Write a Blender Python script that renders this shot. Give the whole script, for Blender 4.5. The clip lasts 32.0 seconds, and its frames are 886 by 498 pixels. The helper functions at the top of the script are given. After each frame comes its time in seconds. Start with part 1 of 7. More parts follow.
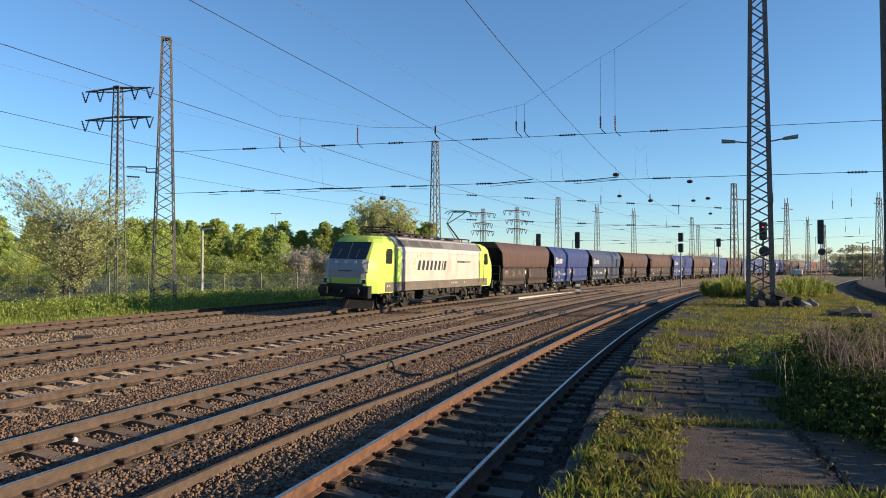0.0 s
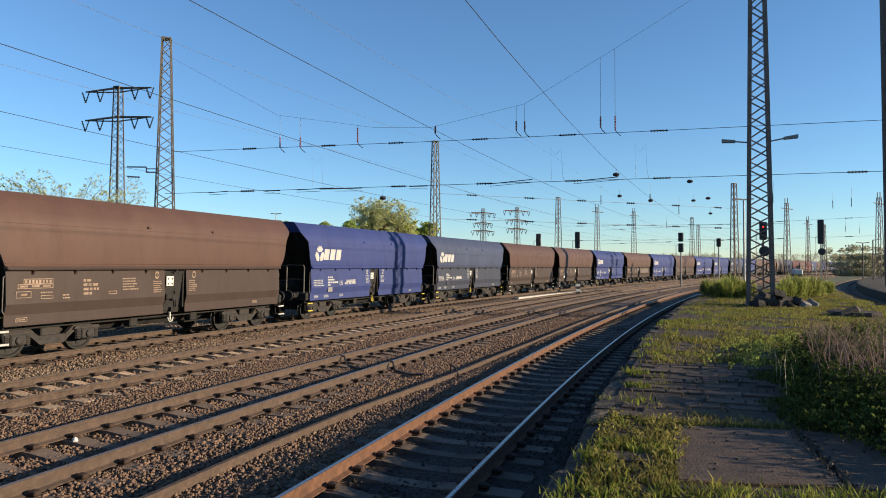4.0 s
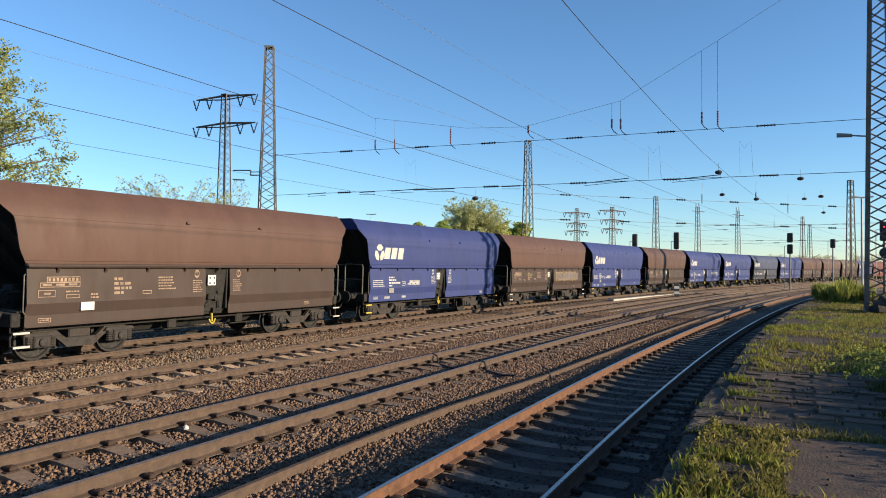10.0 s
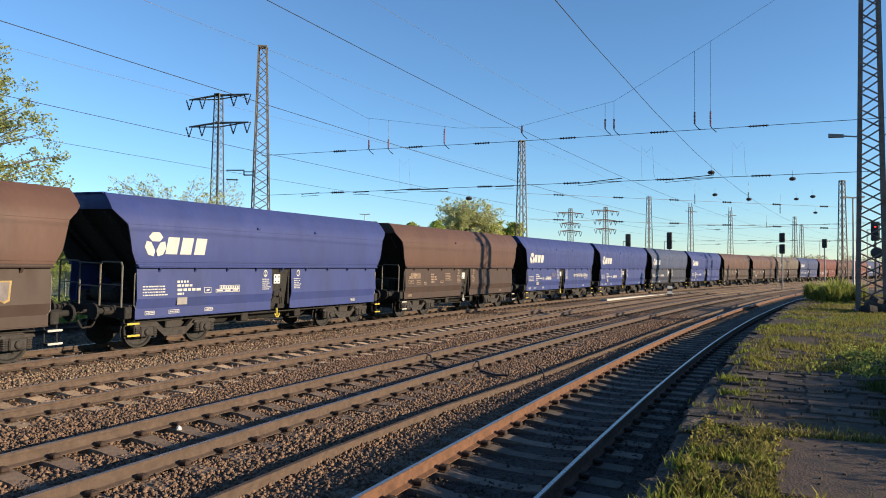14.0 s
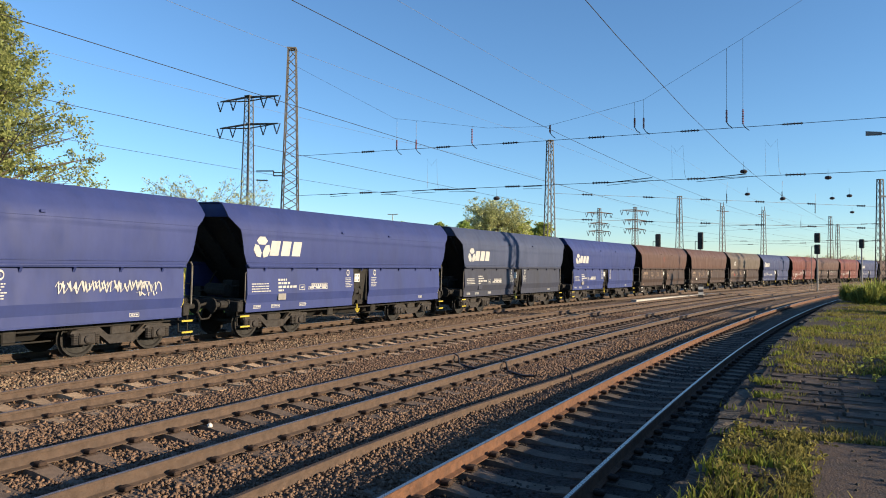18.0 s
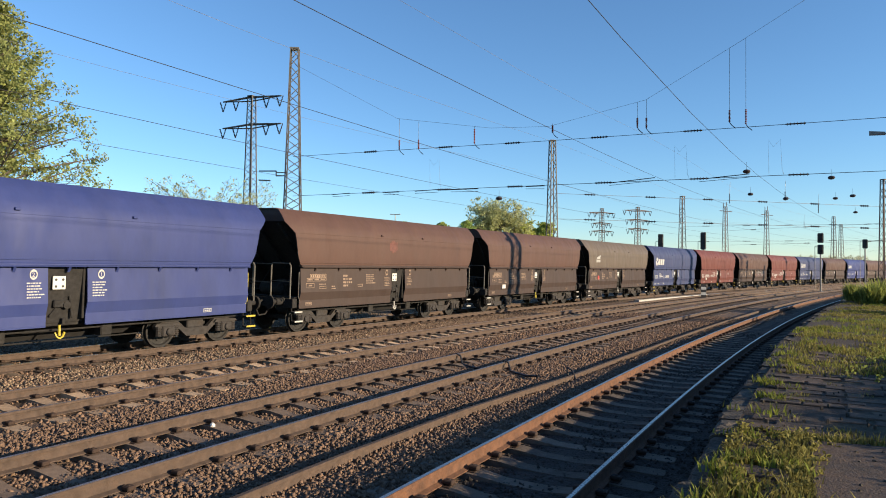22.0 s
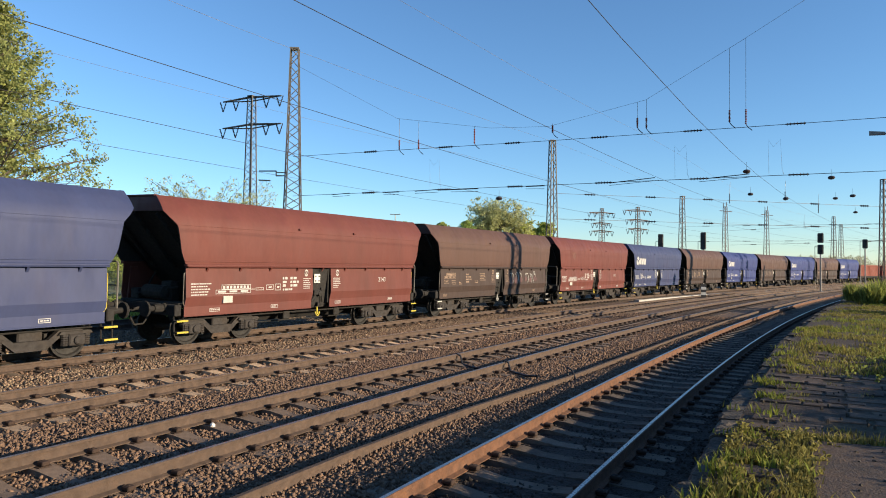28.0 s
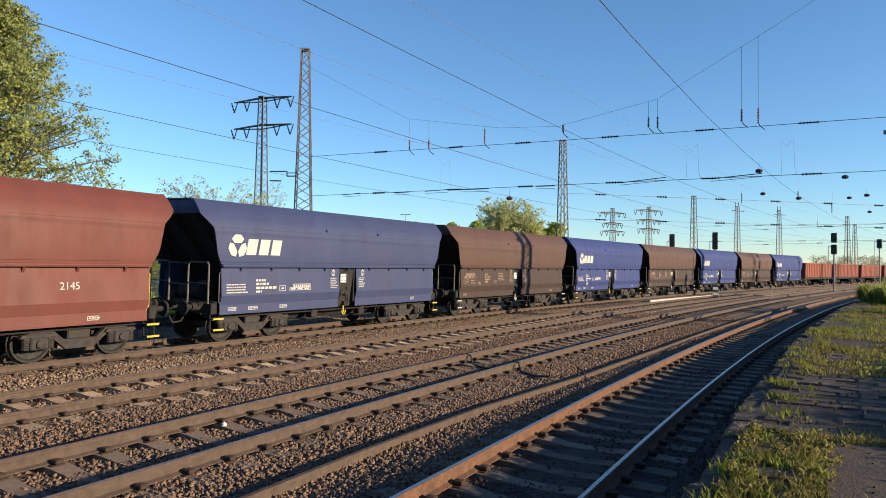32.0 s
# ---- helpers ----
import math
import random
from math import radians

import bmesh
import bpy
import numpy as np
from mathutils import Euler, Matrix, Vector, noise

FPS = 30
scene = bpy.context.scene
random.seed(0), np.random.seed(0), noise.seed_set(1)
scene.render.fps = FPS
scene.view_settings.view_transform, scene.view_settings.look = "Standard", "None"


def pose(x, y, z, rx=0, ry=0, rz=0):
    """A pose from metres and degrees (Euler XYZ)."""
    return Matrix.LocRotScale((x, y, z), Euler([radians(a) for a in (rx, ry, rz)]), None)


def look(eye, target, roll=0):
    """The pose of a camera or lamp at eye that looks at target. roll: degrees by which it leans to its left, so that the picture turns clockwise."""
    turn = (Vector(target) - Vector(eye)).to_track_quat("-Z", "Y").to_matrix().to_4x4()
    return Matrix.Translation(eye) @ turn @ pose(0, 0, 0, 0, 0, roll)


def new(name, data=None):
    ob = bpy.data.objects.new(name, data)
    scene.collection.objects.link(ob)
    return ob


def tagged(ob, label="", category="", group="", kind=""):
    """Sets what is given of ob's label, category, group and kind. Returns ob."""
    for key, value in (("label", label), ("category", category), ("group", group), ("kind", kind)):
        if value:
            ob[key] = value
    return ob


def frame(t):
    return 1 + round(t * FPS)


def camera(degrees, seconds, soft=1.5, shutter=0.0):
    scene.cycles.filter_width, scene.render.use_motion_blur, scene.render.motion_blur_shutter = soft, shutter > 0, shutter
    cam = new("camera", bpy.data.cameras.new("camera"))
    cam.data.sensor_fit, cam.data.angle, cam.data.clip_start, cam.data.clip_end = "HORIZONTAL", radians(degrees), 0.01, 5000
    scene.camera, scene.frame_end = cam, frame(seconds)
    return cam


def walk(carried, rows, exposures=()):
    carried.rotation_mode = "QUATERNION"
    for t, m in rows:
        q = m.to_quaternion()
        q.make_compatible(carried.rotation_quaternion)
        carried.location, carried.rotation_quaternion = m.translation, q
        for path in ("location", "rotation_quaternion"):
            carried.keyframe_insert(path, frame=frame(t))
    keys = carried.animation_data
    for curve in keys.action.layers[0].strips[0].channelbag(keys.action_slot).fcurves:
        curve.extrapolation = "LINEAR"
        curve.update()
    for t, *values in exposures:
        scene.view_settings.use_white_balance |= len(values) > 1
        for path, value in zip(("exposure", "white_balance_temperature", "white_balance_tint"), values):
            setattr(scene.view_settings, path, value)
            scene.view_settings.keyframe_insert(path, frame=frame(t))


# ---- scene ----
# ---- the camera: a tripod on the platform, panning left ----
cam = camera(66.18, 32.0, soft=0.95)
PATH = [
    (0, pose(0, 0, 2.231, 91.462, -0.056, -0.001)),
    (0.5, pose(0, 0, 2.231, 91.462, -0.056, -0.001)),
    (1, pose(0, 0, 2.231, 91.462, -0.055, -0.001)),
    (1.5, pose(0, 0, 2.231, 91.460, -0.045, 0.011)),
    (2, pose(0, 0, 2.231, 91.459, -0.039, 0.006)),
    (2.5, pose(0, 0, 2.231, 91.459, -0.039, 0.006)),
    (3, pose(0, 0, 2.231, 91.459, -0.039, 0.006)),
    (3.5, pose(0, 0, 2.231, 91.459, -0.038, 0.006)),
    (5.5, pose(0, 0, 2.231, 91.459, -0.037, 0.006)),
    (6, pose(0, 0, 2.231, 91.436, -0.018, 0.032)),
    (6.5, pose(0, 0, 2.231, 91.449, -0.074, 1.344)),
    (7, pose(0, 0, 2.231, 91.463, -0.176, 3.171)),
    (7.5, pose(0, 0, 2.231, 91.459, -0.239, 4.932)),
    (8, pose(0, 0, 2.231, 91.455, -0.343, 6.940)),
    (8.5, pose(0, 0, 2.231, 91.453, -0.437, 7.632)),
    (9, pose(0, 0, 2.231, 91.447, -0.470, 7.942)),
    (9.5, pose(0, 0, 2.231, 91.445, -0.467, 8.090)),
    (10, pose(0, 0, 2.231, 91.447, -0.445, 7.754)),
    (10.5, pose(0, 0, 2.231, 91.455, -0.428, 7.352)),
    (11, pose(0, 0, 2.231, 91.461, -0.398, 7.282)),
    (11.5, pose(0, 0, 2.231, 91.459, -0.374, 7.268)),
    (12, pose(0, 0, 2.231, 91.456, -0.401, 7.249)),
    (12.5, pose(0, 0, 2.231, 91.455, -0.400, 7.242)),
    (13, pose(0, 0, 2.231, 91.451, -0.417, 7.229)),
    (13.5, pose(0, 0, 2.231, 91.451, -0.417, 7.229)),
    (14, pose(0, 0, 2.231, 91.451, -0.417, 7.229)),
    (14.5, pose(0, 0, 2.231, 91.451, -0.417, 7.229)),
    (16.5, pose(0, 0, 2.231, 91.439, -0.418, 7.975)),
    (17, pose(0, 0, 2.231, 91.456, -0.481, 8.459)),
    (17.5, pose(0, 0, 2.231, 91.436, -0.503, 8.947)),
    (18, pose(0, 0, 2.231, 91.437, -0.526, 9.549)),
    (18.5, pose(0, 0, 2.231, 91.436, -0.572, 9.946)),
    (19, pose(0, 0, 2.231, 91.435, -0.582, 10.119)),
    (19.5, pose(0, 0, 2.231, 91.434, -0.587, 10.247)),
    (20, pose(0, 0, 2.231, 91.433, -0.599, 10.382)),
    (20.5, pose(0, 0, 2.231, 91.434, -0.610, 10.307)),
    (21, pose(0, 0, 2.231, 91.436, -0.589, 9.995)),
    (21.5, pose(0, 0, 2.231, 91.438, -0.556, 9.778)),
    (22, pose(0, 0, 2.231, 91.437, -0.548, 9.756)),
    (22.5, pose(0, 0, 2.231, 91.437, -0.548, 9.756)),
    (23, pose(0, 0, 2.231, 91.437, -0.548, 9.756)),
    (23.5, pose(0, 0, 2.231, 91.437, -0.548, 9.756)),
    (24, pose(0, 0, 2.231, 91.437, -0.548, 9.756)),
    (24.5, pose(0, 0, 2.231, 91.437, -0.548, 9.756)),
    (25, pose(0, 0, 2.231, 91.437, -0.548, 9.756)),
    (25.5, pose(0, 0, 2.231, 91.437, -0.548, 9.756)),
    (27.5, pose(0, 0, 2.231, 91.437, -0.548, 9.756)),
    (28, pose(0, 0, 2.231, 91.437, -0.548, 9.756)),
    (28.5, pose(0, 0, 2.231, 91.437, -0.559, 9.767)),
    (29, pose(0, 0, 2.231, 91.436, -0.566, 9.956)),
    (29.5, pose(0, 0, 2.231, 91.422, -0.587, 10.255)),
    (30, pose(0, 0, 2.231, 91.427, -0.649, 10.357)),
    (30.5, pose(0, 0, 2.231, 91.428, -0.586, 10.391)),
    (31, pose(0, 0, 2.231, 91.427, -0.632, 10.397)),
    (31.5, pose(0, 0, 2.231, 91.422, -0.598, 10.486)),
    (32, pose(0, 0, 2.231, 91.433, -0.555, 10.620)),
]
walk(cam, PATH, [(0, 1.06, 6500, 10), (1, 0.98, 6500, 10), (2, 0.76, 6500, 10), (3, 0.86, 6500, 10), (6, 1.12, 6500, 10), (32, 1.12, 6500, 10)])

# ---- world, sun ----
SUN_EL, SUN_TO = radians(13.4), Vector((1.0, -0.21, 0.0)).normalized()
world = bpy.data.worlds.new("sky")
scene.world = world
world.use_nodes = True
wn = world.node_tree.nodes
sky = wn.new("ShaderNodeTexSky")
sky.sky_type = "NISHITA"
sky.sun_disc = False
sky.sun_elevation = SUN_EL
sky.sun_rotation = math.atan2(SUN_TO.x, SUN_TO.y)
sky.altitude, sky.air_density, sky.dust_density, sky.ozone_density = 0, 0.95, 0.0, 4.9
tint = wn.new("ShaderNodeMix")
tint.data_type, tint.blend_type = "RGBA", "MULTIPLY"
tint.inputs[0].default_value = 1.0
tint.inputs[7].default_value = (0.995, 0.99, 0.955, 1)
world.node_tree.links.new(sky.outputs[0], tint.inputs[6])
world.node_tree.links.new(tint.outputs[2], wn["Background"].inputs[0])
wn["Background"].inputs[1].default_value = 0.105
sun = new("sun", bpy.data.lights.new("sun", "SUN"))
sun.data.energy, sun.data.angle, sun.data.color = 5.0, radians(0.55), (1.0, 0.80, 0.55)
to_sun = SUN_TO * math.cos(SUN_EL) + Vector((0, 0, math.sin(SUN_EL)))
sun.matrix_world = look(to_sun * 60, (0, 0, 0))

# ---- materials ----
def mat(name, rgb, rough=0.7, metal=0.0, scale=6.0, vary=0.25, dirt=None, dirt_at=0.55, dirt_scale=1.2, stretch=(1, 1, 1), bump=0.0, bump_scale=60.0, island=0.0, per_object=0.0, coat=0.0):
    """A surface: base colour with grain at two scales, stains of another colour, bump."""
    m = bpy.data.materials.new(name)
    m.use_nodes = True
    nt = m.node_tree
    n, l = nt.nodes, nt.links
    b = n["Principled BSDF"]
    b.inputs["Roughness"].default_value = rough
    b.inputs["Metallic"].default_value = metal
    b.inputs["Coat Weight"].default_value = coat
    tc = n.new("ShaderNodeTexCoord")
    mp = n.new("ShaderNodeMapping")
    mp.inputs["Scale"].default_value = stretch
    l.new(tc.outputs["Object"], mp.inputs[0])

    def tex(s, detail=5.0, source=mp):
        t = n.new("ShaderNodeTexNoise")
        t.inputs["Scale"].default_value = s
        t.inputs["Detail"].default_value = detail
        l.new(source.outputs[0] if source is mp else tc.outputs["Object"], t.inputs["Vector"])
        return t.outputs["Fac"]

    def mix(kind, fac, a, c):
        x = n.new("ShaderNodeMix")
        x.data_type, x.blend_type = "RGBA", kind
        for sock, v in ((x.inputs[0], fac), (x.inputs[6], a), (x.inputs[7], c)):
            if isinstance(v, (int, float)):
                sock.default_value = v
            elif isinstance(v, tuple):
                sock.default_value = (*v[:3], 1)
            else:
                l.new(v, sock)
        return x.outputs[2]

    def ramp(src, lo, hi, a=0.0, c=1.0):
        r = n.new("ShaderNodeMapRange")
        r.inputs[1].default_value, r.inputs[2].default_value = lo, hi
        r.inputs[3].default_value, r.inputs[4].default_value = a, c
        l.new(src, r.inputs[0])
        return r.outputs[0]

    grain = ramp(tex(scale), 0.25, 0.75, 1 - vary, 1 + vary)
    fine = ramp(tex(scale * 9, 3.0), 0.25, 0.75, 1 - vary * 0.6, 1 + vary * 0.6)
    mul = n.new("ShaderNodeMath")
    mul.operation = "MULTIPLY"
    l.new(grain, mul.inputs[0])
    l.new(fine, mul.inputs[1])
    val = mul.outputs[0]
    for amount, socket in ((island, "geo"), (per_object, "obj")):
        if amount:
            g = n.new("ShaderNodeNewGeometry").outputs["Random Per Island"] if socket == "geo" else n.new("ShaderNodeObjectInfo").outputs["Random"]
            m2 = n.new("ShaderNodeMath")
            m2.operation = "MULTIPLY"
            l.new(val, m2.inputs[0])
            l.new(ramp(g, 0, 1, 1 - amount, 1 + amount), m2.inputs[1])
            val = m2.outputs[0]
    col = mix("MULTIPLY", 1.0, tuple(rgb), (1, 1, 1))
    if dirt:
        col = mix("MIX", ramp(tex(dirt_scale, 6.0), dirt_at, dirt_at + 0.18), col, tuple(dirt))
    vm = n.new("ShaderNodeVectorMath")
    vm.operation = "SCALE"
    l.new(col, vm.inputs[0])
    l.new(val, vm.inputs["Scale"])
    l.new(vm.outputs[0], b.inputs["Base Color"])
    l.new(ramp(tex(scale * 2.3), 0.3, 0.7, max(0.02, rough - 0.12), min(1, rough + 0.12)), b.inputs["Roughness"])
    if bump:
        bp = n.new("ShaderNodeBump")
        bp.inputs["Strength"].default_value = min(1, bump)
        bp.inputs["Distance"].default_value = 0.02 * max(1, bump)
        l.new(tex(bump_scale, 4.0, tc), bp.inputs["Height"])
        l.new(bp.outputs[0], b.inputs["Normal"])
    return m


def leaf_mat(name, rgb, vary=0.35):
    m = mat(name, rgb, 0.8, scale=0.5, vary=0.2, island=vary)
    nt = m.node_tree
    b = nt.nodes["Principled BSDF"]
    b.inputs["Specular IOR Level"].default_value = 0.2
    tr = nt.nodes.new("ShaderNodeBsdfTranslucent")
    ad = nt.nodes.new("ShaderNodeMixShader")
    ad.inputs[0].default_value = 0.52
    nt.links.new(b.inputs["Base Color"].links[0].from_socket, tr.inputs[0])
    nt.links.new(b.outputs[0], ad.inputs[1])
    nt.links.new(tr.outputs[0], ad.inputs[2])
    nt.links.new(ad.outputs[0], nt.nodes["Material Output"].inputs[0])
    return m


STEEL_TOP = mat("polished_rail", (0.36, 0.31, 0.27), 0.32, 0.85, scale=20, vary=0.15)
STEEL_BRIGHT = mat("bright_running_rail", (0.34, 0.335, 0.33), 0.32, 0.95, scale=20, vary=0.08)
RUST = mat("rusty_rail_steel", (0.092, 0.042, 0.021), 0.9, 0.0, scale=8, vary=0.4, dirt=(0.065, 0.03, 0.016), bump=0.3)
RUST_DULL = mat("dull_brown_rail_steel", (0.058, 0.038, 0.027), 0.9, 0.0, scale=8, vary=0.35, bump=0.3)
# ballast and stone with the platform's shadow on track A put into their colour
BALLAST_DARK = mat("shade_dark_ballast", (0.020, 0.015, 0.012), 0.95, scale=14, vary=0.5, bump=3.0, bump_scale=26)
STONE_DARK = mat("shade_dark_stone", (0.026, 0.020, 0.015), 0.9, scale=20, vary=0.3, island=0.5)
BALLAST_BED = mat("ballast", (0.100, 0.062, 0.039), 0.95, scale=14, vary=0.55, dirt=(0.044, 0.027, 0.018), dirt_scale=0.6, bump=3.0, bump_scale=26)
# thicket leaves, with the shade they stand in mixed into the green
THICKET = leaf_mat("shade_dark_weed_leaf", (0.062, 0.085, 0.02), 0.6)
STONE = mat("ballast_stone", (0.130, 0.081, 0.052), 0.9, scale=20, vary=0.25, island=0.36)
STONE_PALE = mat("pale_ballast_stone", (0.18, 0.129, 0.084), 0.9, scale=20, vary=0.3, island=0.5)
SLEEPER_PALE = mat("pale_concrete", (0.36, 0.25, 0.155), 0.9, scale=9, vary=0.3, dirt=(0.13, 0.085, 0.055), dirt_scale=2.5, per_object=0.3, bump=0.3)
SLEEPER_BROWN = mat("brown_stained_concrete", (0.125, 0.088, 0.062), 0.9, scale=9, vary=0.3, dirt=(0.08, 0.056, 0.04), per_object=0.25, bump=0.4)
# stained concrete of track A, base darkened to paint in the shade there
SLEEPER_DARK = mat("stained_shade_concrete", (0.098, 0.075, 0.056), 0.9, scale=9, vary=0.3, dirt=(0.045, 0.033, 0.024), per_object=0.3, bump=0.4)
SLEEPER_WOOD = mat("tarred_oak", (0.0944, 0.0678, 0.0472), 0.9, scale=5, vary=0.35, stretch=(6, 1, 1), per_object=0.3, bump=0.6)
CLIP = mat("rail_fastening_iron", (0.0413, 0.0248, 0.0177), 0.85, 0.3, vary=0.3)
CONCRETE = mat("weathered_concrete", (0.177, 0.165, 0.147), 0.92, scale=3, vary=0.3, dirt=(0.0708, 0.0649, 0.0531), bump=0.5)
EDGE = mat("crumbling_edge_stone", (0.046, 0.037, 0.027), 0.95, scale=9, vary=0.6, dirt=(0.022, 0.019, 0.014), dirt_at=0.48, dirt_scale=2.5, per_object=0.35, bump=1.4, bump_scale=18)
KERB_PALE = mat("pale_broken_kerb", (0.17, 0.165, 0.155), 0.95, scale=7, vary=0.35, dirt=(0.06, 0.055, 0.05), dirt_scale=3, bump=1.0, bump_scale=20)
RUBBLE = mat("dark_rubble", (0.050, 0.040, 0.033), 0.95, scale=5, vary=0.5, dirt=(0.02, 0.017, 0.014), dirt_at=0.48, per_object=0.5, bump=1.0)
ASPHALT = mat("old_platform_surface", (0.038, 0.024, 0.014), 0.95, scale=9, vary=0.6, dirt=(0.046, 0.040, 0.016), dirt_at=0.52, dirt_scale=0.9, bump=1.2, bump_scale=50)
SLAB = mat("smooth_worn_slab", (0.062, 0.038, 0.023), 0.85, scale=7, vary=0.35, dirt=(0.034, 0.023, 0.016), dirt_scale=1.6, bump=0.6, bump_scale=45)
SOIL = mat("meadow_soil", (0.068, 0.08, 0.028), 0.98, scale=0.8, vary=0.35, dirt=(0.096, 0.076, 0.04), dirt_scale=0.3, bump=1.0, bump_scale=12)
GALV = mat("galvanised_lattice_steel", (0.105, 0.10, 0.09), 0.75, 0.2, scale=5, vary=0.25, dirt=(0.08, 0.055, 0.04))
MAST_NEAR = mat("weathered_mast_paint", (0.125, 0.102, 0.09), 0.8, 0.1, scale=5, vary=0.3, dirt=(0.10, 0.055, 0.035))
MAST_BROWN = mat("rust_brown_mast_paint", (0.0885, 0.0678, 0.059), 0.8, 0.2, scale=5, vary=0.3, dirt=(0.0826, 0.0413, 0.0236))
WIRE = mat("dark_copper_wire", (0.03, 0.03, 0.03), 0.6, 0.5, vary=0.1)
WIRE_PALE = mat("thin_pale_wire", (0.16, 0.16, 0.16), 0.6, 0.5, vary=0.1)
INSUL = mat("brown_porcelain", (0.20, 0.045, 0.035), 0.3, vary=0.15)
INSUL_DARK = mat("dark_porcelain", (0.035, 0.03, 0.03), 0.35, vary=0.15)
LAMP_GREY = mat("grey_lamp_housing", (0.177, 0.171, 0.165), 0.5, vary=0.15)
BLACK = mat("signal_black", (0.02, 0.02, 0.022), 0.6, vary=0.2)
WHITE = mat("white_enamel", (0.443, 0.443, 0.425), 0.5, vary=0.1)
POLE_WHITE = mat("pale_pole_paint", (0.325, 0.319, 0.295), 0.6, vary=0.15)
FENCE = mat("fence_green_steel", (0.10, 0.13, 0.125), 0.6, 0.2, vary=0.2)
YELLOW = mat("step_yellow", (0.342, 0.271, 0.0236), 0.55, vary=0.15)
# near-black base paints in the shade below the wagons; the patches are brake dust
UNDER = mat("dusty_shade_dark_iron", (0.009, 0.008, 0.0075), 0.9, 0.0, scale=6, vary=0.4, dirt=(0.014, 0.012, 0.010), bump=0.2)
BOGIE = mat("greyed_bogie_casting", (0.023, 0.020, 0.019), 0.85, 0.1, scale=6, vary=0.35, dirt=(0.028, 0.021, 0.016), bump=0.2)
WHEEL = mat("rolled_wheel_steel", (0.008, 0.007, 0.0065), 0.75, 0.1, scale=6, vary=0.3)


def wagon_paint(name, rgb, dirt):
    m = mat(name, rgb, 0.62, scale=1.3, vary=0.10, dirt=dirt, dirt_at=0.56, dirt_scale=0.7, stretch=(1, 1, 0.35), per_object=0.05, bump=0.08, bump_scale=5)
    m.node_tree.nodes["Principled BSDF"].inputs["Specular IOR Level"].default_value = 0.3
    return m


BROWN = wagon_paint("faded_brown_paint", (0.065, 0.0355, 0.0275), (0.054, 0.032, 0.0255))
# brown for lower flaps, darkened in colour for the sun they face away from
BROWN2 = wagon_paint("shade_brown_paint", (0.036, 0.0235, 0.0195), (0.032, 0.0215, 0.0185))
BLUE = wagon_paint("ultramarine_paint", (0.0215, 0.033, 0.118), (0.019, 0.028, 0.088))
SLATE = wagon_paint("slate_blue_paint", (0.0342, 0.0448, 0.0855), (0.05, 0.062, 0.11))
NAVY = wagon_paint("navy_blue_paint", (0.0265, 0.036, 0.088), (0.030, 0.034, 0.075))
TAN = wagon_paint("dusty_tan_paint", (0.080, 0.064, 0.051), (0.069, 0.056, 0.046))
RED_FRESH = wagon_paint("fresh_red_paint", (0.17, 0.046, 0.029), (0.13, 0.04, 0.027))
RED = wagon_paint("oxide_red_paint", (0.096, 0.0285, 0.0225), (0.076, 0.026, 0.021))
GREYL = wagon_paint("grey_lower_paint", (0.027, 0.031, 0.050), (0.025, 0.028, 0.040))
PALE_LIME = mat("worn_lime_dot", (0.40, 0.45, 0.20), 0.5, scale=3, vary=0.15)
LIME = mat("lime_green_paint", (0.34, 0.47, 0.075), 0.5, scale=1.5, vary=0.08, dirt=(0.30, 0.40, 0.08), dirt_at=0.62, coat=0.05)
CREAM = mat("dirty_silver_paint", (0.40, 0.385, 0.35), 0.42, scale=1.2, vary=0.10, dirt=(0.31, 0.275, 0.22), dirt_scale=0.8, stretch=(1, 1, 0.5), metal=0.1)
LOCO_GREY = mat("loco_grey_paint", (0.24, 0.24, 0.25), 0.45, scale=2, vary=0.12, dirt=(0.18, 0.17, 0.16))
SKIRT = mat("dust_brown_skirt", (0.10, 0.080, 0.062), 0.7, scale=3, vary=0.2, dirt=(0.07, 0.055, 0.045))
ROOF_GREY = mat("roof_grey_paint", (0.135, 0.125, 0.13), 0.6, scale=2, vary=0.2, dirt=(0.09, 0.075, 0.07))
GLASS = mat("dark_cab_glass", (0.012, 0.014, 0.016), 0.06, vary=0.05, coat=0.5)
MARK_WHITE = mat("white_lettering", (0.325, 0.325, 0.313), 0.6, vary=0.12)
MARK_DIM = mat("faded_lettering", (0.20, 0.14, 0.10), 0.7, vary=0.4)
MARK_DARK = mat("dark_lettering", (0.0177, 0.0177, 0.0189), 0.5, vary=0.1)
MARK_RED = mat("red_marking", (0.266, 0.0295, 0.0236), 0.6, vary=0.15)
BARK = mat("bark", (0.0767, 0.0619, 0.0472), 0.95, scale=8, vary=0.4, stretch=(1, 1, 0.3), bump=0.6)
BIRCH = leaf_mat("young_birch_leaf", (0.40, 0.49, 0.15))
HEDGE = leaf_mat("dark_shrub_leaf", (0.34, 0.40, 0.13))
PAVER = mat("dark_paving_block", (0.062, 0.041, 0.027), 0.92, scale=9, vary=0.45, dirt=(0.024, 0.017, 0.010), dirt_scale=3, per_object=0.45, bump=0.8, bump_scale=60)
BLOSSOM = leaf_mat("pale_budding_leaf", (0.38, 0.40, 0.19))
WHITE_BUD = leaf_mat("whitish_blossom", (0.42, 0.38, 0.32))
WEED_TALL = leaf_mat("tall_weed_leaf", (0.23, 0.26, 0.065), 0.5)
MAPLE = leaf_mat("fresh_maple_leaf", (0.27, 0.30, 0.105))
POPLAR = leaf_mat("yellow_green_poplar_leaf", (0.38, 0.42, 0.10))
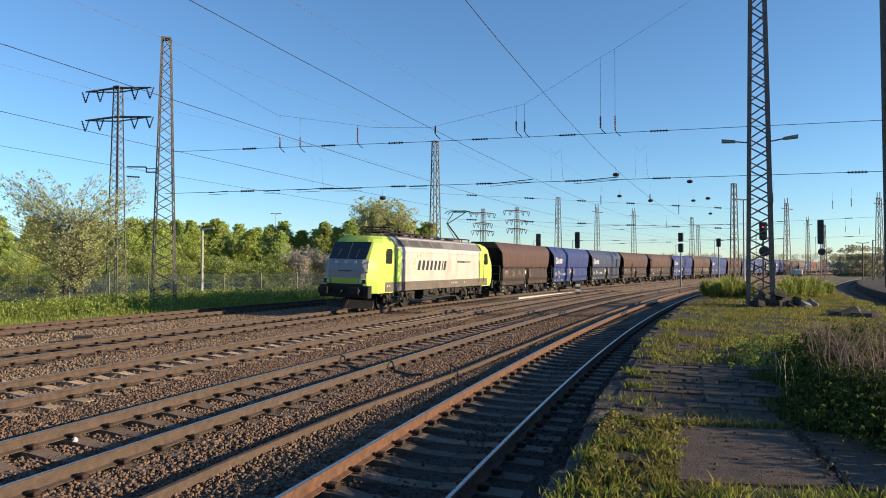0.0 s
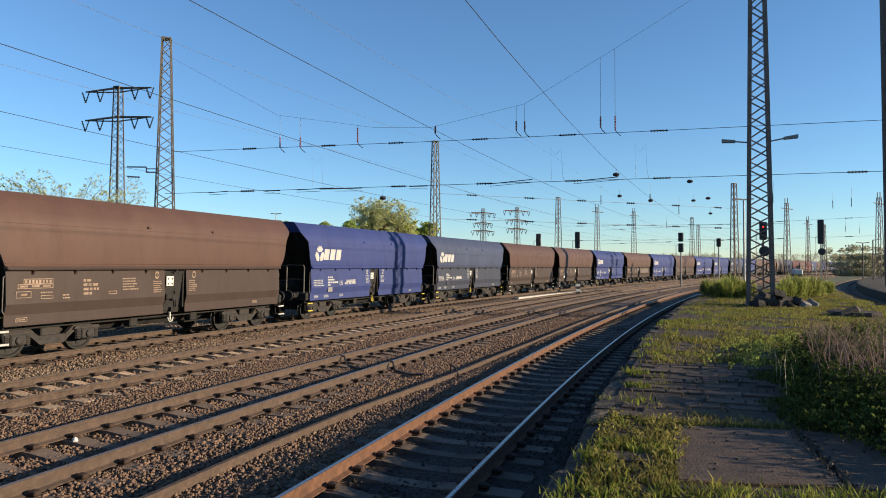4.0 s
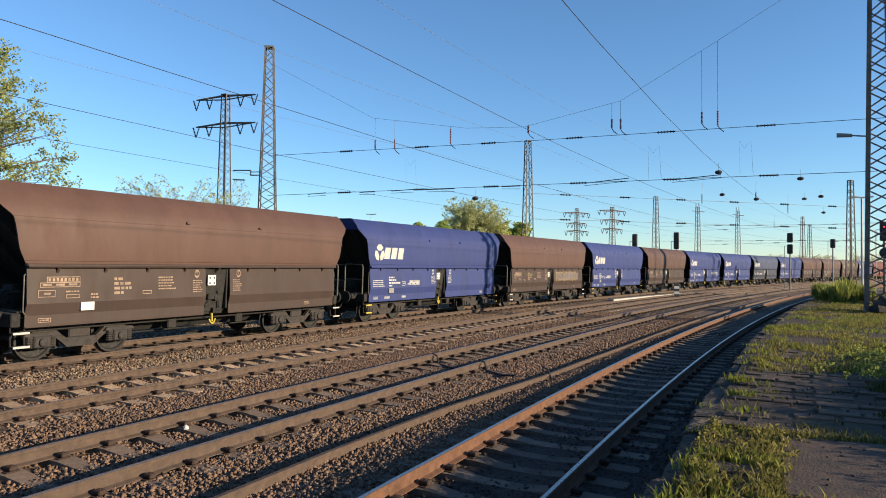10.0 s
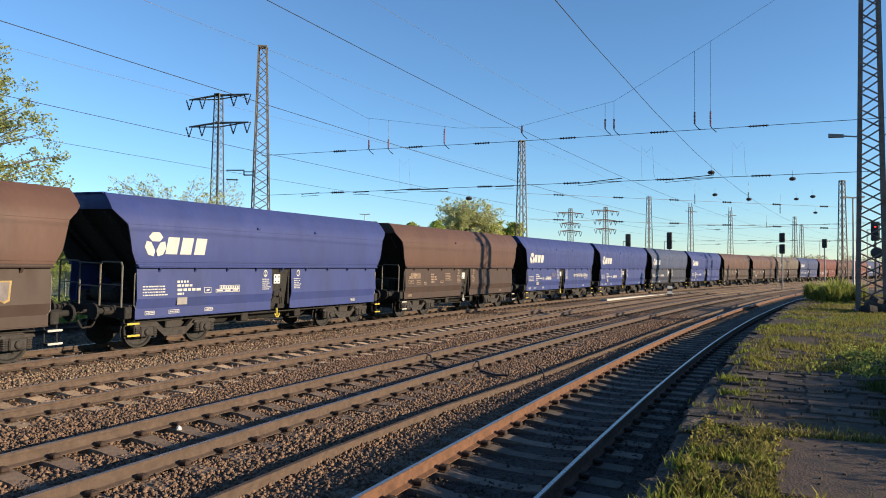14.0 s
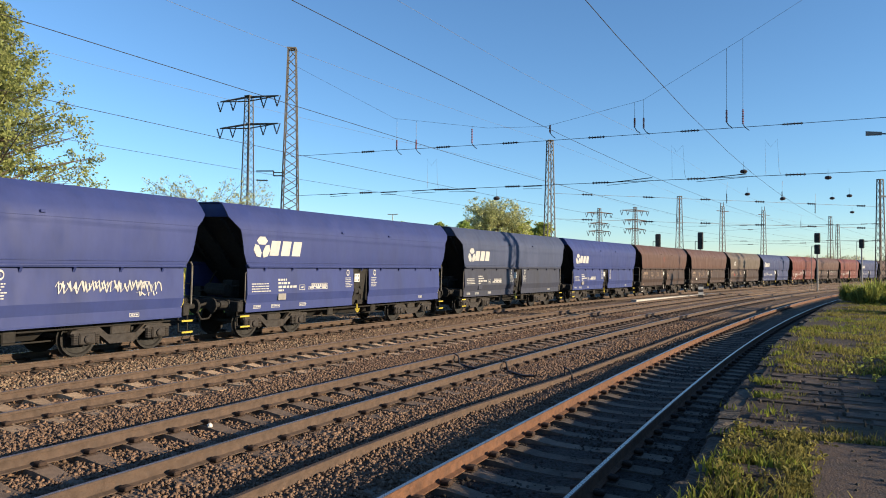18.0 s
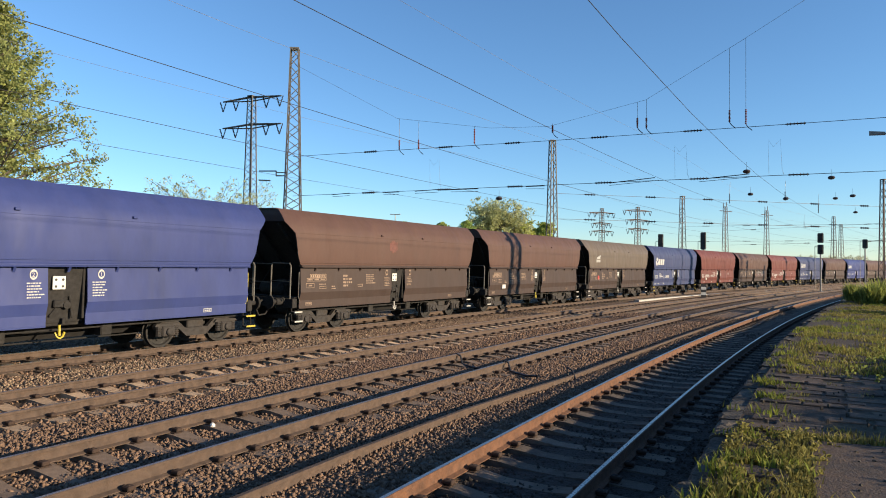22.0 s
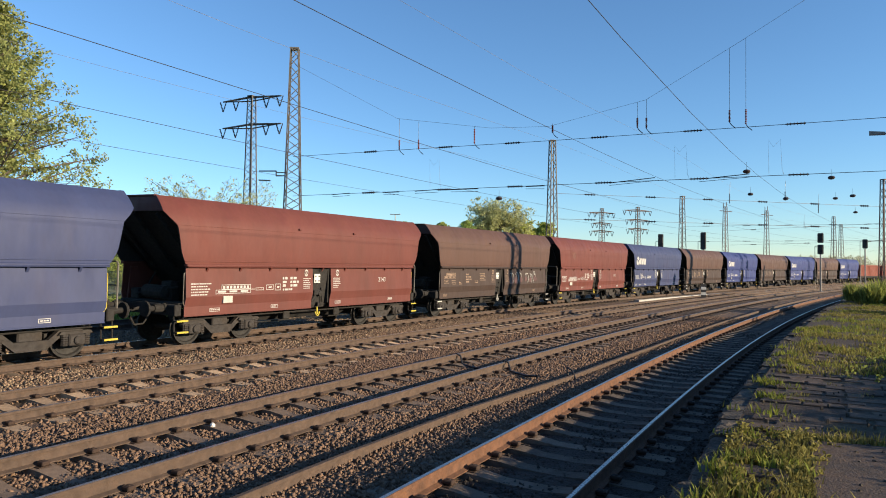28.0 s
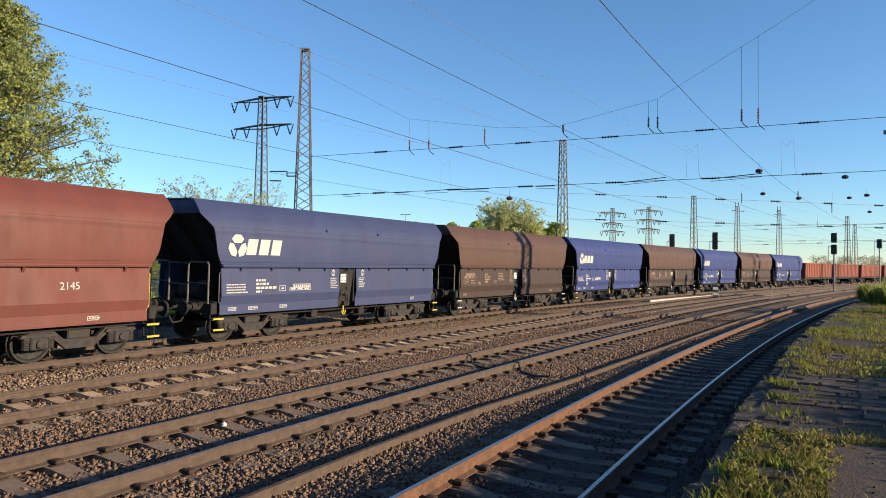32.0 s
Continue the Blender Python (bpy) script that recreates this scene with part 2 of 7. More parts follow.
GRASS = leaf_mat("meadow_grass", (0.17, 0.195, 0.035), 0.5)
MEADOW = leaf_mat("lush_meadow_grass", (0.225, 0.275, 0.062), 0.5)
GRASS_DRY = leaf_mat("dry_platform_grass", (0.185, 0.168, 0.05), 0.55)
STALK = leaf_mat("dead_stalk", (0.20, 0.145, 0.125), 0.5)
STALK_PALE = leaf_mat("bleached_stalk", (0.34, 0.30, 0.22), 0.3)
# olive leaf paled so that its colour carries the distance haze
FAR_WOOD = leaf_mat("haze_pale_wood_leaf", (0.30, 0.29, 0.19))

# ---- small mesh tools ----
def mesh_of(name, bm, material):
    me = bpy.data.meshes.new(name)
    bm.to_mesh(me)
    bm.free()
    if material:
        me.materials.append(material)
    return me


def part(name, bm, material, parent=None, label=""):
    """Links a bmesh as one mesh object under a thing or a part."""
    ob = new(name, mesh_of(name, bm, material))
    ob.parent = parent
    if label:
        ob["label"] = label
    return ob


def put(name, me, parent, m=None, material=None, label=""):
    """An object of its own on a shared mesh, its material on the object where one is given."""
    ob = new(name, me)
    ob.parent = parent
    if m is not None:
        ob.matrix_basis = m
    if material:
        ob.material_slots[0].link = "OBJECT"
        ob.material_slots[0].material = material
    if label:
        ob["label"] = label
    return ob


def thing(name, label, category, group="", m=None, kind=""):
    ob = new(name)
    ob.empty_display_size = 0.3
    if m is not None:
        ob.matrix_basis = m
    return tagged(ob, label, category, group, kind)


def solid(bm, verts, faces):
    vs = [bm.verts.new(v) for v in verts]
    for f in faces:
        try:
            bm.faces.new([vs[i] for i in f])
        except ValueError:
            pass
    return vs


def box(bm, x0, x1, y0, y1, z0, z1):
    return solid(bm, [(x, y, z) for x in (x0, x1) for y in (y0, y1) for z in (z0, z1)],
                 [(0, 1, 3, 2), (4, 6, 7, 5), (0, 4, 5, 1), (2, 3, 7, 6), (0, 2, 6, 4), (1, 5, 7, 3)])


def bbox(bm, x0, x1, y0, y1, z0, z1, r=0.02):
    """A box with chamfered upright and long edges."""
    ring = lambda a, z: [(x0 + a, y0, z), (x1 - a, y0, z), (x1, y0 + a, z), (x1, y1 - a, z), (x1 - a, y1, z), (x0 + a, y1, z), (x0, y1 - a, z), (x0, y0 + a, z)]
    shrink = lambda pts, d: [(min(max(x, x0 + d), x1 - d), min(max(y, y0 + d), y1 - d), z) for x, y, z in pts]
    rings = [shrink(ring(r, z0), r), ring(r, z0 + r), ring(r, z1 - r), shrink(ring(r, z1), r)]
    loft(bm, rings, True)


def loft(bm, rings, caps=True, closed=True):
    """Skins rings of equal count."""
    rows = [[bm.verts.new(p) for p in r] for r in rings]
    n = len(rows[0])
    for a, b in zip(rows, rows[1:]):
        for i in range(n if closed else n - 1):
            j = (i + 1) % n
            bm.faces.new((a[i], a[j], b[j], b[i]))
    if caps:
        bm.faces.new(list(reversed(rows[0])))
        bm.faces.new(rows[-1])


def prism(bm, profile, x0, x1):
    """A y-z outline drawn out along x."""
    loft(bm, [[(x0, y, z) for y, z in profile], [(x1, y, z) for y, z in profile]])


def tube(bm, a, b, r0, r1=None, n=6):
    a, b = Vector(a), Vector(b)
    q = (b - a).to_track_quat("Z", "Y")
    r1 = r0 if r1 is None else r1
    ring = lambda c, r: [c + q @ Vector((math.cos(k * math.tau / n) * r, math.sin(k * math.tau / n) * r, 0)) for k in range(n)]
    loft(bm, [ring(a, r0), ring(b, r1)])


def pipe(bm, pts, r, n=5):
    for a, b in zip(pts, pts[1:]):
        tube(bm, a, b, r, r, n)


def lathe(bm, pts, centre=(0, 0, 0), axis="z", n=12):
    rings = []
    for r, h in pts:
        ring = []
        for k in range(n):
            c, s = math.cos(k * math.tau / n) * r, math.sin(k * math.tau / n) * r
            p = {"z": (c, s, h), "y": (s, h, c), "x": (h, c, s)}[axis]
            ring.append(Vector(p) + Vector(centre))
        rings.append(ring)
    loft(bm, rings)


def B():
    return bmesh.new()


def arrays_mesh(name, verts, tris, material):
    """A mesh from numpy arrays of points and triangles."""
    me = bpy.data.meshes.new(name)
    nv, nt = len(verts), len(tris)
    me.vertices.add(nv)
    me.vertices.foreach_set("co", np.asarray(verts, np.float32).ravel())
    me.loops.add(nt * 3)
    me.loops.foreach_set("vertex_index", np.asarray(tris, np.int32).ravel())
    me.polygons.add(nt)
    me.polygons.foreach_set("loop_start", np.arange(nt, dtype=np.int32) * 3)
    me.update(calc_edges=True)
    if material:
        me.materials.append(material)
    return me


# ---- the plan: track A's centre line, arc length S from beside the camera, and offsets to its right ----
TH0, K0, K1, K2, X0 = 0.30213, 0.0036164, -2.958e-05, 2.238e-07, -2.928
J1, J2, J3 = -5.656e-05, 4.2228e-06, -1.01372e-07
S_GRID = np.arange(-80, 600, 0.5)
_sc = np.clip(S_GRID, -40, 150)
_su = np.maximum(0, np.minimum(_sc, 130) - 25)
_th = TH0 + K0 * _sc + K1 * _sc ** 2 / 2 + K2 * _sc ** 3 / 6 + J1 * _su ** 2 / 2 + J2 * _su ** 3 / 6 + J3 * _su ** 4 / 24
_gx, _gy = np.cumsum(np.sin(_th)) * 0.5, np.cumsum(np.cos(_th)) * 0.5
_gx, _gy = _gx - _gx[160] + X0, _gy - _gy[160]
TRACKS = {"a": 0.0, "b": -4.42, "c": -8.50, "d": -13.37, "e": -20.3}
CANT = 0.042
PLAT_Z, PLAT_O = 0.38, 1.80


def along(s, o=0.0, z=0.0):
    """The place at arc length s, o metres right of track A, and the heading."""
    x, y, th = np.interp(s, S_GRID, _gx), np.interp(s, S_GRID, _gy), np.interp(s, S_GRID, _th)
    return Vector((x + o * math.cos(th), y - o * math.sin(th), z))


def heading(s):
    return float(np.interp(s, S_GRID, _th))


def on_track(s, o=0.0, z=0.0):
    """A pose with x along the track, y to its left, z up."""
    return Matrix.Translation(along(s, o, z)) @ Matrix.Rotation(math.pi / 2 - heading(s), 4, "Z")


def plan_xy(s, o):
    x, y, th = (np.interp(s, S_GRID, g) for g in (_gx, _gy, _th))
    return x + o * np.cos(th), y - o * np.sin(th)


def sweep(bm, profile, s0, s1, step=2.0, closed=True):
    """An (offset, z) outline drawn along the tracks."""
    n = max(1, round((s1 - s0) / step))
    loft(bm, [[along(s0 + (s1 - s0) * k / n, o, z) for o, z in profile] for k in range(n + 1)], caps=closed, closed=closed)


# ---- ground, track bed, platform ----
bm = B()
edge = [-3000, -800, -300, -150, -90, -60] + list(range(-48, 100, 6)) + [120, 180, 320, 900, 3000]
edge_y = [-600, -200, -90, -50, -30] + list(range(-18, 132, 6)) + [160, 220, 320, 520, 900, 1800, 3500]
grid = [[bm.verts.new((x, y, -0.34 + 0.05 * noise.noise((x * 0.13, y * 0.13, 0)))) for x in edge] for y in edge_y]
for r0, r1 in zip(grid, grid[1:]):
    for i in range(len(edge) - 1):
        bm.faces.new((r0[i], r0[i + 1], r1[i + 1], r1[i]))
ground = part("ground", bm, SOIL)
tagged(ground, "green meadow and bare soil beside the tracks", "ground", kind="structure")

def heap(o):
    """Ballast heaped over the sleeper ends beside the platform track."""
    return 0.085 * np.exp(-((o + 1.30) / 0.36) ** 2)


bm = B()
bed = [(-22.6, -0.36), (-22.0, -0.24)]
for o in [*np.arange(-21.6, -2.3, 0.4), *np.arange(-2.3, -0.8, 0.15), *np.arange(-0.7, 1.75, 0.4)]:
    near = min(abs(o - t) for t in TRACKS.values())
    bed.append((float(o), (-0.232 if near < 1.3 else -0.236) + heap(float(o))))
bed += [(1.78, -0.30), (1.78, -0.7), (-22.6, -0.7)]
sweep(bm, bed, -45, 420, 1.5)
track_bed = part("track_bed", bm, BALLAST_BED)
tagged(track_bed, "rust-brown gravel ballast bed under five tracks", "track bed", kind="structure")

# strip over the bed, its dark colour standing in for the platform's shadow
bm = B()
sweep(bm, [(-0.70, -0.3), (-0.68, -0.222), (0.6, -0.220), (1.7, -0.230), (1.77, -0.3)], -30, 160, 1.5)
part("dark_ballast", bm, BALLAST_DARK, track_bed, "ballast coloured dark for the platform's shade on this track")

bm = B()
sweep(bm, [(PLAT_O + 0.24, -0.6), (PLAT_O + 0.24, PLAT_Z), (3.0, PLAT_Z + 0.01), (6.0, PLAT_Z + 0.02), (9.5, PLAT_Z), (11.2, 0.1), (11.3, -0.6)], -14, 75, 1.5)
platform = part("platform", bm, ASPHALT)
tagged(platform, "overgrown old asphalt island platform with broken edges", "platform", kind="structure")

# ---- tracks: rails, sleepers, fastenings ----
def rail_outline(o, z):
    half = [(0.075, -0.172), (0.075, -0.160), (0.016, -0.140), (0.0085, -0.06), (0.0085, -0.045), (0.035, -0.036), (0.036, -0.006), (0.029, 0.0)]
    return [(o + a, z + b) for a, b in half] + [(o - a, z + b) for a, b in reversed(half)]


def sleeper_mesh(name, material, length=2.6, wide=0.26, dip=0.03):
    bm = B()
    rings = []
    for y, w, h in ((-length / 2, 0.8, 0), (-length / 2 + 0.04, 1, 0), (-0.55, 1, 0), (-0.25, 0.86, -dip), (0.25, 0.86, -dip), (0.55, 1, 0), (length / 2 - 0.04, 1, 0), (length / 2, 0.8, 0)):
        a = wide / 2 * w
        rings.append([(-a - 0.02, y, -0.19), (a + 0.02, y, -0.19), (a, y, h), (-a, y, h)])
    loft(bm, rings)
    return mesh_of(name, bm, material)


def clip_mesh():
    """One rail's fastening: base plate and two bent clips with their screws."""
    bm = B()
    bbox(bm, -0.08, 0.08, -0.17, 0.17, 0.0, 0.012, 0.004)
    for sgn in (-1, 1):
        tube(bm, (0, sgn * 0.125, 0.01), (0, sgn * 0.125, 0.075), 0.018, 0.018, 6)
        bbox(bm, -0.05, 0.05, sgn * 0.125 - 0.06, sgn * 0.125 + 0.06, 0.02, 0.07, 0.012)
    return mesh_of("rail_clip", bm, CLIP)


CLIPS = clip_mesh()
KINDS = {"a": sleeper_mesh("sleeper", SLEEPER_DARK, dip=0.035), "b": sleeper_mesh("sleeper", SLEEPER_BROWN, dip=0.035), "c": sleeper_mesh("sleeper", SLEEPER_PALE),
         "d": sleeper_mesh("sleeper", SLEEPER_WOOD, dip=0.0), "e": sleeper_mesh("sleeper", SLEEPER_WOOD, dip=0.0)}
NEAR = {"a": (1, 48), "b": (0, 60), "c": (6, 70), "d": (10, 50), "e": (18, 40)}
TRACK_LABEL = {"a": "curved track with shiny worn rails on concrete sleepers in shade", "b": "rusty curved track on brown-stained concrete sleepers",
               "c": "rusty curved track on pale concrete sleepers", "d": "freight train's track on dark sleepers", "e": "disused dull brown track beside the meadow"}


def track(key):
    o = TRACKS[key]
    root = thing("railway_track", TRACK_LABEL[key], "railway track", "tracks of the yard", kind="structure")
    for sgn in (-1, 1):
        z = -sgn * CANT / 2
        bm = B()
        sweep(bm, rail_outline(o + sgn * 0.7535, z), -35, 330, 1.5)
        rail = part("rail", bm, RUST if key == "a" else RUST_DULL, root)
        if key != "e":
            bm = B()
            c = o + sgn * 0.7535
            sweep(bm, [(c - 0.028, z - 0.004), (c + 0.028, z - 0.004), (c + 0.019, z + 0.003), (c - 0.019, z + 0.003)], -35, 330, 1.5)
            part("running_surface", bm, STEEL_BRIGHT if key == "a" else STEEL_TOP, rail, "shiny worn rail head")
    tilt = Matrix.Rotation(math.atan(CANT / 1.507), 4, "X")
    lo, hi = NEAR[key]
    far, farc = [], []
    for k in range(-40, 300):
        s = k * 0.62 + 0.1 * (ord(key) % 3)
        m = on_track(s, o, -0.176) @ Matrix.Rotation(random.gauss(0, 0.012), 4, "Z") @ tilt
        if lo <= s <= hi:
            sl = put("sleeper", KINDS[key], root, m)
            for sgn in (-1, 1):
                put("rail_fastening", CLIPS, sl, Matrix.Translation((0, sgn * 0.7535, 0.0)))
        elif s > -20:
            far.append(m)
    src = KINDS[key]
    co = np.array([v.co[:] for v in src.vertices])
    src.calc_loop_triangles()
    tr = np.array([t.vertices[:] for t in src.loop_triangles])
    vs = [co @ np.array(m.to_3x3()).T + np.array(m.translation) for m in far]
    me = arrays_mesh("far_sleepers", np.concatenate(vs), np.concatenate([tr + i * len(co) for i in range(len(far))]), src.materials[0])
    ob = put("far_sleepers", me, root)
    ob["kind"] = "stuff"


for key in TRACKS:
    track(key)

# the old rail that lies along between the first two tracks
bm = B()
pts = [(2, -2.20), (8, -2.25), (11, -2.17), (15, -1.85), (22, -1.7), (40, -1.75), (70, -1.9)]
rings = []
for s in np.arange(1, 70, 1.0):
    o = float(np.interp(s, [p[0] for p in pts], [p[1] for p in pts]))
    rings.append([along(s, o + a, -0.10 + b) for a, b in rail_outline(0, 0)])
loft(bm, rings)
stock = part("spare_rail", bm, RUST_DULL)
tagged(stock, "dull brown spare rail lying on the ballast between tracks", "rail")


# ---- ballast stones ----
def stones(name, n, s0, s1, o0, o1, size, material, avoid=(), z=-0.241, bias=1.0):
    s = s0 + (s1 - s0) * np.random.rand(n) ** bias
    o = o0 + (o1 - o0) * np.random.rand(n)
    keep = np.ones(n, bool)
    for a, b in avoid:
        keep &= ~((o > a) & (o < b))
    s, o = s[keep], o[keep]
    n = len(s)
    x, y = plan_xy(s, o)
    base = np.array([(1, 0, 0), (-1, 0, 0), (0, 1, 0), (0, -1, 0), (0, 0, 1), (0, 0, -1)], float)
    v = base[None] * (0.55 + 0.9 * np.random.rand(n, 6, 1)) + (np.random.rand(n, 6, 3) - 0.5) * 0.5
    a = np.random.rand(n) * math.tau
    tilt = np.random.rand(n) * 1.2
    ca, sa, ct, st = np.cos(a), np.sin(a), np.cos(tilt), np.sin(tilt)
    rot = np.stack([np.stack([ca, -sa * ct, sa * st], -1), np.stack([sa, ca * ct, -ca * st], -1), np.stack([0 * ca, st, ct], -1)], 1)
    v = np.einsum("nij,nkj->nki", rot, v) * (size * (0.6 + 0.8 * np.random.rand(n)))[:, None, None]
    zz = z + 0.03 * np.random.rand(n) + 0.012 * np.sin(x * 1.7) * np.cos(y * 1.3) + heap(o)
    v += np.stack([x, y, zz], -1)[:, None]
    tri = np.array([(0, 2, 4), (2, 1, 4), (1, 3, 4), (3, 0, 4), (2, 0, 5), (1, 2, 5), (3, 1, 5), (0, 3, 5)])
    ob = put(name, arrays_mesh(name, v.reshape(-1, 3), (tri[None] + 6 * np.arange(n)[:, None, None]).reshape(-1, 3), material), track_bed)
    return tagged(ob, "loose angular ballast stones, rust brown", kind="stuff")


RAILS = [(t + sg * 0.7535 - 0.07, t + sg * 0.7535 + 0.07) for t in TRACKS.values() for sg in (-1, 1)]
# stones between strip edges, darkened for the same shadow
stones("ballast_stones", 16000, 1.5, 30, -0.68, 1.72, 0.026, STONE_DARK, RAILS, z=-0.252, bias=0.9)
stones("ballast_stones", 66000, 1.5, 18, -7.2, -0.7, 0.025, STONE, RAILS, bias=0.9)
stones("ballast_stones", 42000, 14, 38, -12.5, -0.7, 0.030, STONE, RAILS)
stones("ballast_stones", 14000, 0, 14, -14.5, -6.5, 0.029, STONE, RAILS)
stones("pale_ballast_stones", 18000, 4, 40, -12.0, -9.7, 0.029, STONE_PALE, RAILS)
stones("pale_ballast_stones", 16000, 8, 45, -19.0, -14.9, 0.032, STONE_PALE, RAILS)

# ---- the freight train ----
TRAIN_O, LOB = TRACKS["d"], 12.777
CACHE = {}


def shared(key, build, material=None):
    """A mesh built once and used by all alike parts."""
    if key not in CACHE:
        bm = B()
        build(bm)
        CACHE[key] = mesh_of(key, bm, material or UNDER)
    return CACHE[key]


SHELL = [(1.412, 2.26, 5.54), (1.43, 2.40, 5.62), (1.445, 2.60, 5.71), (1.45, 2.95, 5.78), (1.435, 3.27, 5.85), (1.38, 3.47, 6.06), (1.29, 3.64, 6.21), (1.13, 3.86, 6.20), (0.93, 4.06, 6.18)]


def fine_shell(n=4):
    """The shell's section with rounded bends between its stations."""
    out = []
    for i in range(len(SHELL) - 1):
        p0, p1, p2, p3 = (np.array(SHELL[min(max(i + d, 0), len(SHELL) - 1)]) for d in (-1, 0, 1, 2))
        for q in range(n):
            f = q / n
            c = 0.5 * (2 * p1 + (p2 - p0) * f + (2 * p0 - 5 * p1 + 4 * p2 - p3) * f * f + (3 * p1 - p0 - 3 * p2 + p3) * f ** 3)
            out.append((float(c[0]), float(c[1]), float(p1[2] + (p2[2] - p1[2]) * f)))
    return out + [SHELL[-1]]


def smoothed(bm, limit=0.6):
    """Smooth shading with hard edges kept where two faces meet sharply."""
    bmesh.ops.recalc_face_normals(bm, faces=bm.faces)
    for f in bm.faces:
        f.smooth = True
    for e in bm.edges:
        e.smooth = e.calc_face_angle(3.0) < limit


def shell(bm):
    """The upper hopper's two curved side sheets, with thickness; the ends lean out."""
    for sg in (-1, 1):
        rings = []
        for y, z, l in fine_shell():
            rings.append([(-l, sg * y, z), (l, sg * y, z), (l, sg * (y - 0.012), z), (-l, sg * (y - 0.012), z)])
        loft(bm, rings)
    smoothed(bm)


def weld_seam(bm):
    """The thin weld bead along the shell's shoulder and the rolled lower lip."""
    for sg in (-1, 1):
        bbox(bm, -5.86, 5.86, sg * 1.434 - 0.006, sg * 1.434 + 0.006, 3.285, 3.297, 0.002)
        bbox(bm, -5.56, 5.56, sg * 1.42 - 0.02, sg * 1.42 + 0.02, 2.32, 2.345, 0.006)


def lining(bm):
    """Sheets inside the two side sheets, black to paint in the recess's shade."""
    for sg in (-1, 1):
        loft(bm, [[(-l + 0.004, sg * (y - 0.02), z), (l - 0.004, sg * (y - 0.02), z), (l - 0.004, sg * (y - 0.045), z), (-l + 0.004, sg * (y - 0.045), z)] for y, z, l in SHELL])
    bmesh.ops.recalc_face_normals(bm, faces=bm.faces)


def hood(bm):
    """The end's plate above, with a folded top edge; x positive."""
    loft(bm, [[(6.17, -0.90, 4.05), (6.17, 0.90, 4.05), (6.11, 0.90, 4.05), (6.11, -0.90, 4.05)],
              [(6.19, -1.10, 3.85), (6.19, 1.10, 3.85), (6.13, 1.10, 3.85), (6.13, -1.10, 3.85)],
              [(6.20, -1.26, 3.64), (6.20, 1.26, 3.64), (6.14, 1.26, 3.64), (6.14, -1.26, 3.64)]])
    bbox(bm, 6.10, 6.22, -0.91, 0.91, 4.03, 4.075, 0.012)
    bmesh.ops.recalc_face_normals(bm, faces=bm.faces)


def end_wall(bm):
    loft(bm, [[(6.13, -1.26, 3.65), (6.13, 1.26, 3.65), (6.07, 1.26, 3.65), (6.07, -1.26, 3.65)], [(5.55, -1.43, 3.0), (5.55, 1.43, 3.0), (5.49, 1.43, 3.0), (5.49, -1.43, 3.0)],
              [(4.72, -1.34, 2.15), (4.72, 1.34, 2.15), (4.66, 1.34, 2.15), (4.66, -1.34, 2.15)], [(3.6, -1.2, 1.0), (3.6, 1.2, 1.0), (3.54, 1.2, 1.0), (3.54, -1.2, 1.0)]])
    bmesh.ops.recalc_face_normals(bm, faces=bm.faces)


def end_rib(bm):
    """An upright stiffener on the sloping end."""
    solid(bm, [(6.12, -0.03, 3.6), (6.12, 0.03, 3.6), (4.72, 0.03, 2.12), (4.72, -0.03, 2.12), (6.2, -0.03, 3.55), (6.2, 0.03, 3.55), (4.86, 0.03, 2.12), (4.86, -0.03, 2.12)],
          [(0, 1, 2, 3), (4, 7, 6, 5), (0, 4, 5, 1), (3, 2, 6, 7), (0, 3, 7, 4), (1, 5, 6, 2)])


def lower_flap(bm):
    """A side flap, 5.03 m long from x = 0: plain sheet, a band folded in, an upright lip."""
    prof = [(-1.354, 2.19), (-1.41, 1.36), (-1.345, 1.10), (-1.345, 0.84), (-1.31, 0.84), (-1.31, 1.12), (-1.375, 1.38), (-1.324, 2.19)]
    prism(bm, prof, 0.0, 5.03)
    bbox(bm, 0.0, 5.03, -1.362, -1.335, 0.83, 0.862, 0.006)
    bmesh.ops.recalc_face_normals(bm, faces=bm.faces)


def ledge(bm):
    bbox(bm, -5.52, 5.52, -1.45, -1.30, 2.19, 2.26, 0.02)
    tube(bm, (-5.5, -1.455, 2.185), (5.5, -1.455, 2.185), 0.018, None, 6)


def bracket(bm):
    solid(bm, [(-0.03, -1.45, 2.18), (0.03, -1.45, 2.18), (0.03, -1.37, 2.05), (-0.03, -1.37, 2.05), (-0.03, -1.355, 2.18), (0.03, -1.355, 2.18)],
          [(0, 1, 2, 3), (0, 3, 4), (1, 5, 2), (0, 4, 5, 1), (3, 2, 5, 4)])


def funnel(bm):
    """Sloping hopper floors inside, dark."""
    loft(bm, [[(-3.5, -1.15, 0.90), (3.5, -1.15, 0.90), (3.5, 1.15, 0.90), (-3.5, 1.15, 0.90)], [(-4.5, -1.29, 2.12), (4.5, -1.29, 2.12), (4.5, 1.29, 2.12), (-4.5, 1.29, 2.12)]])


def solebar(bm):
    bbox(bm, -5.55, 5.55, -1.12, -0.98, 0.82, 1.02, 0.015)
    for x in np.arange(-5.0, 5.1, 1.25):
        bbox(bm, x - 0.03, x + 0.03, -1.26, -0.98, 0.86, 1.0, 0.01)


def headstock(bm):
    bbox(bm, 5.45, 5.66, -1.33, 1.33, 0.86, 1.16, 0.02)
    bbox(bm, 4.9, 5.5, -1.25, 1.25, 1.16, 1.20, 0.01)


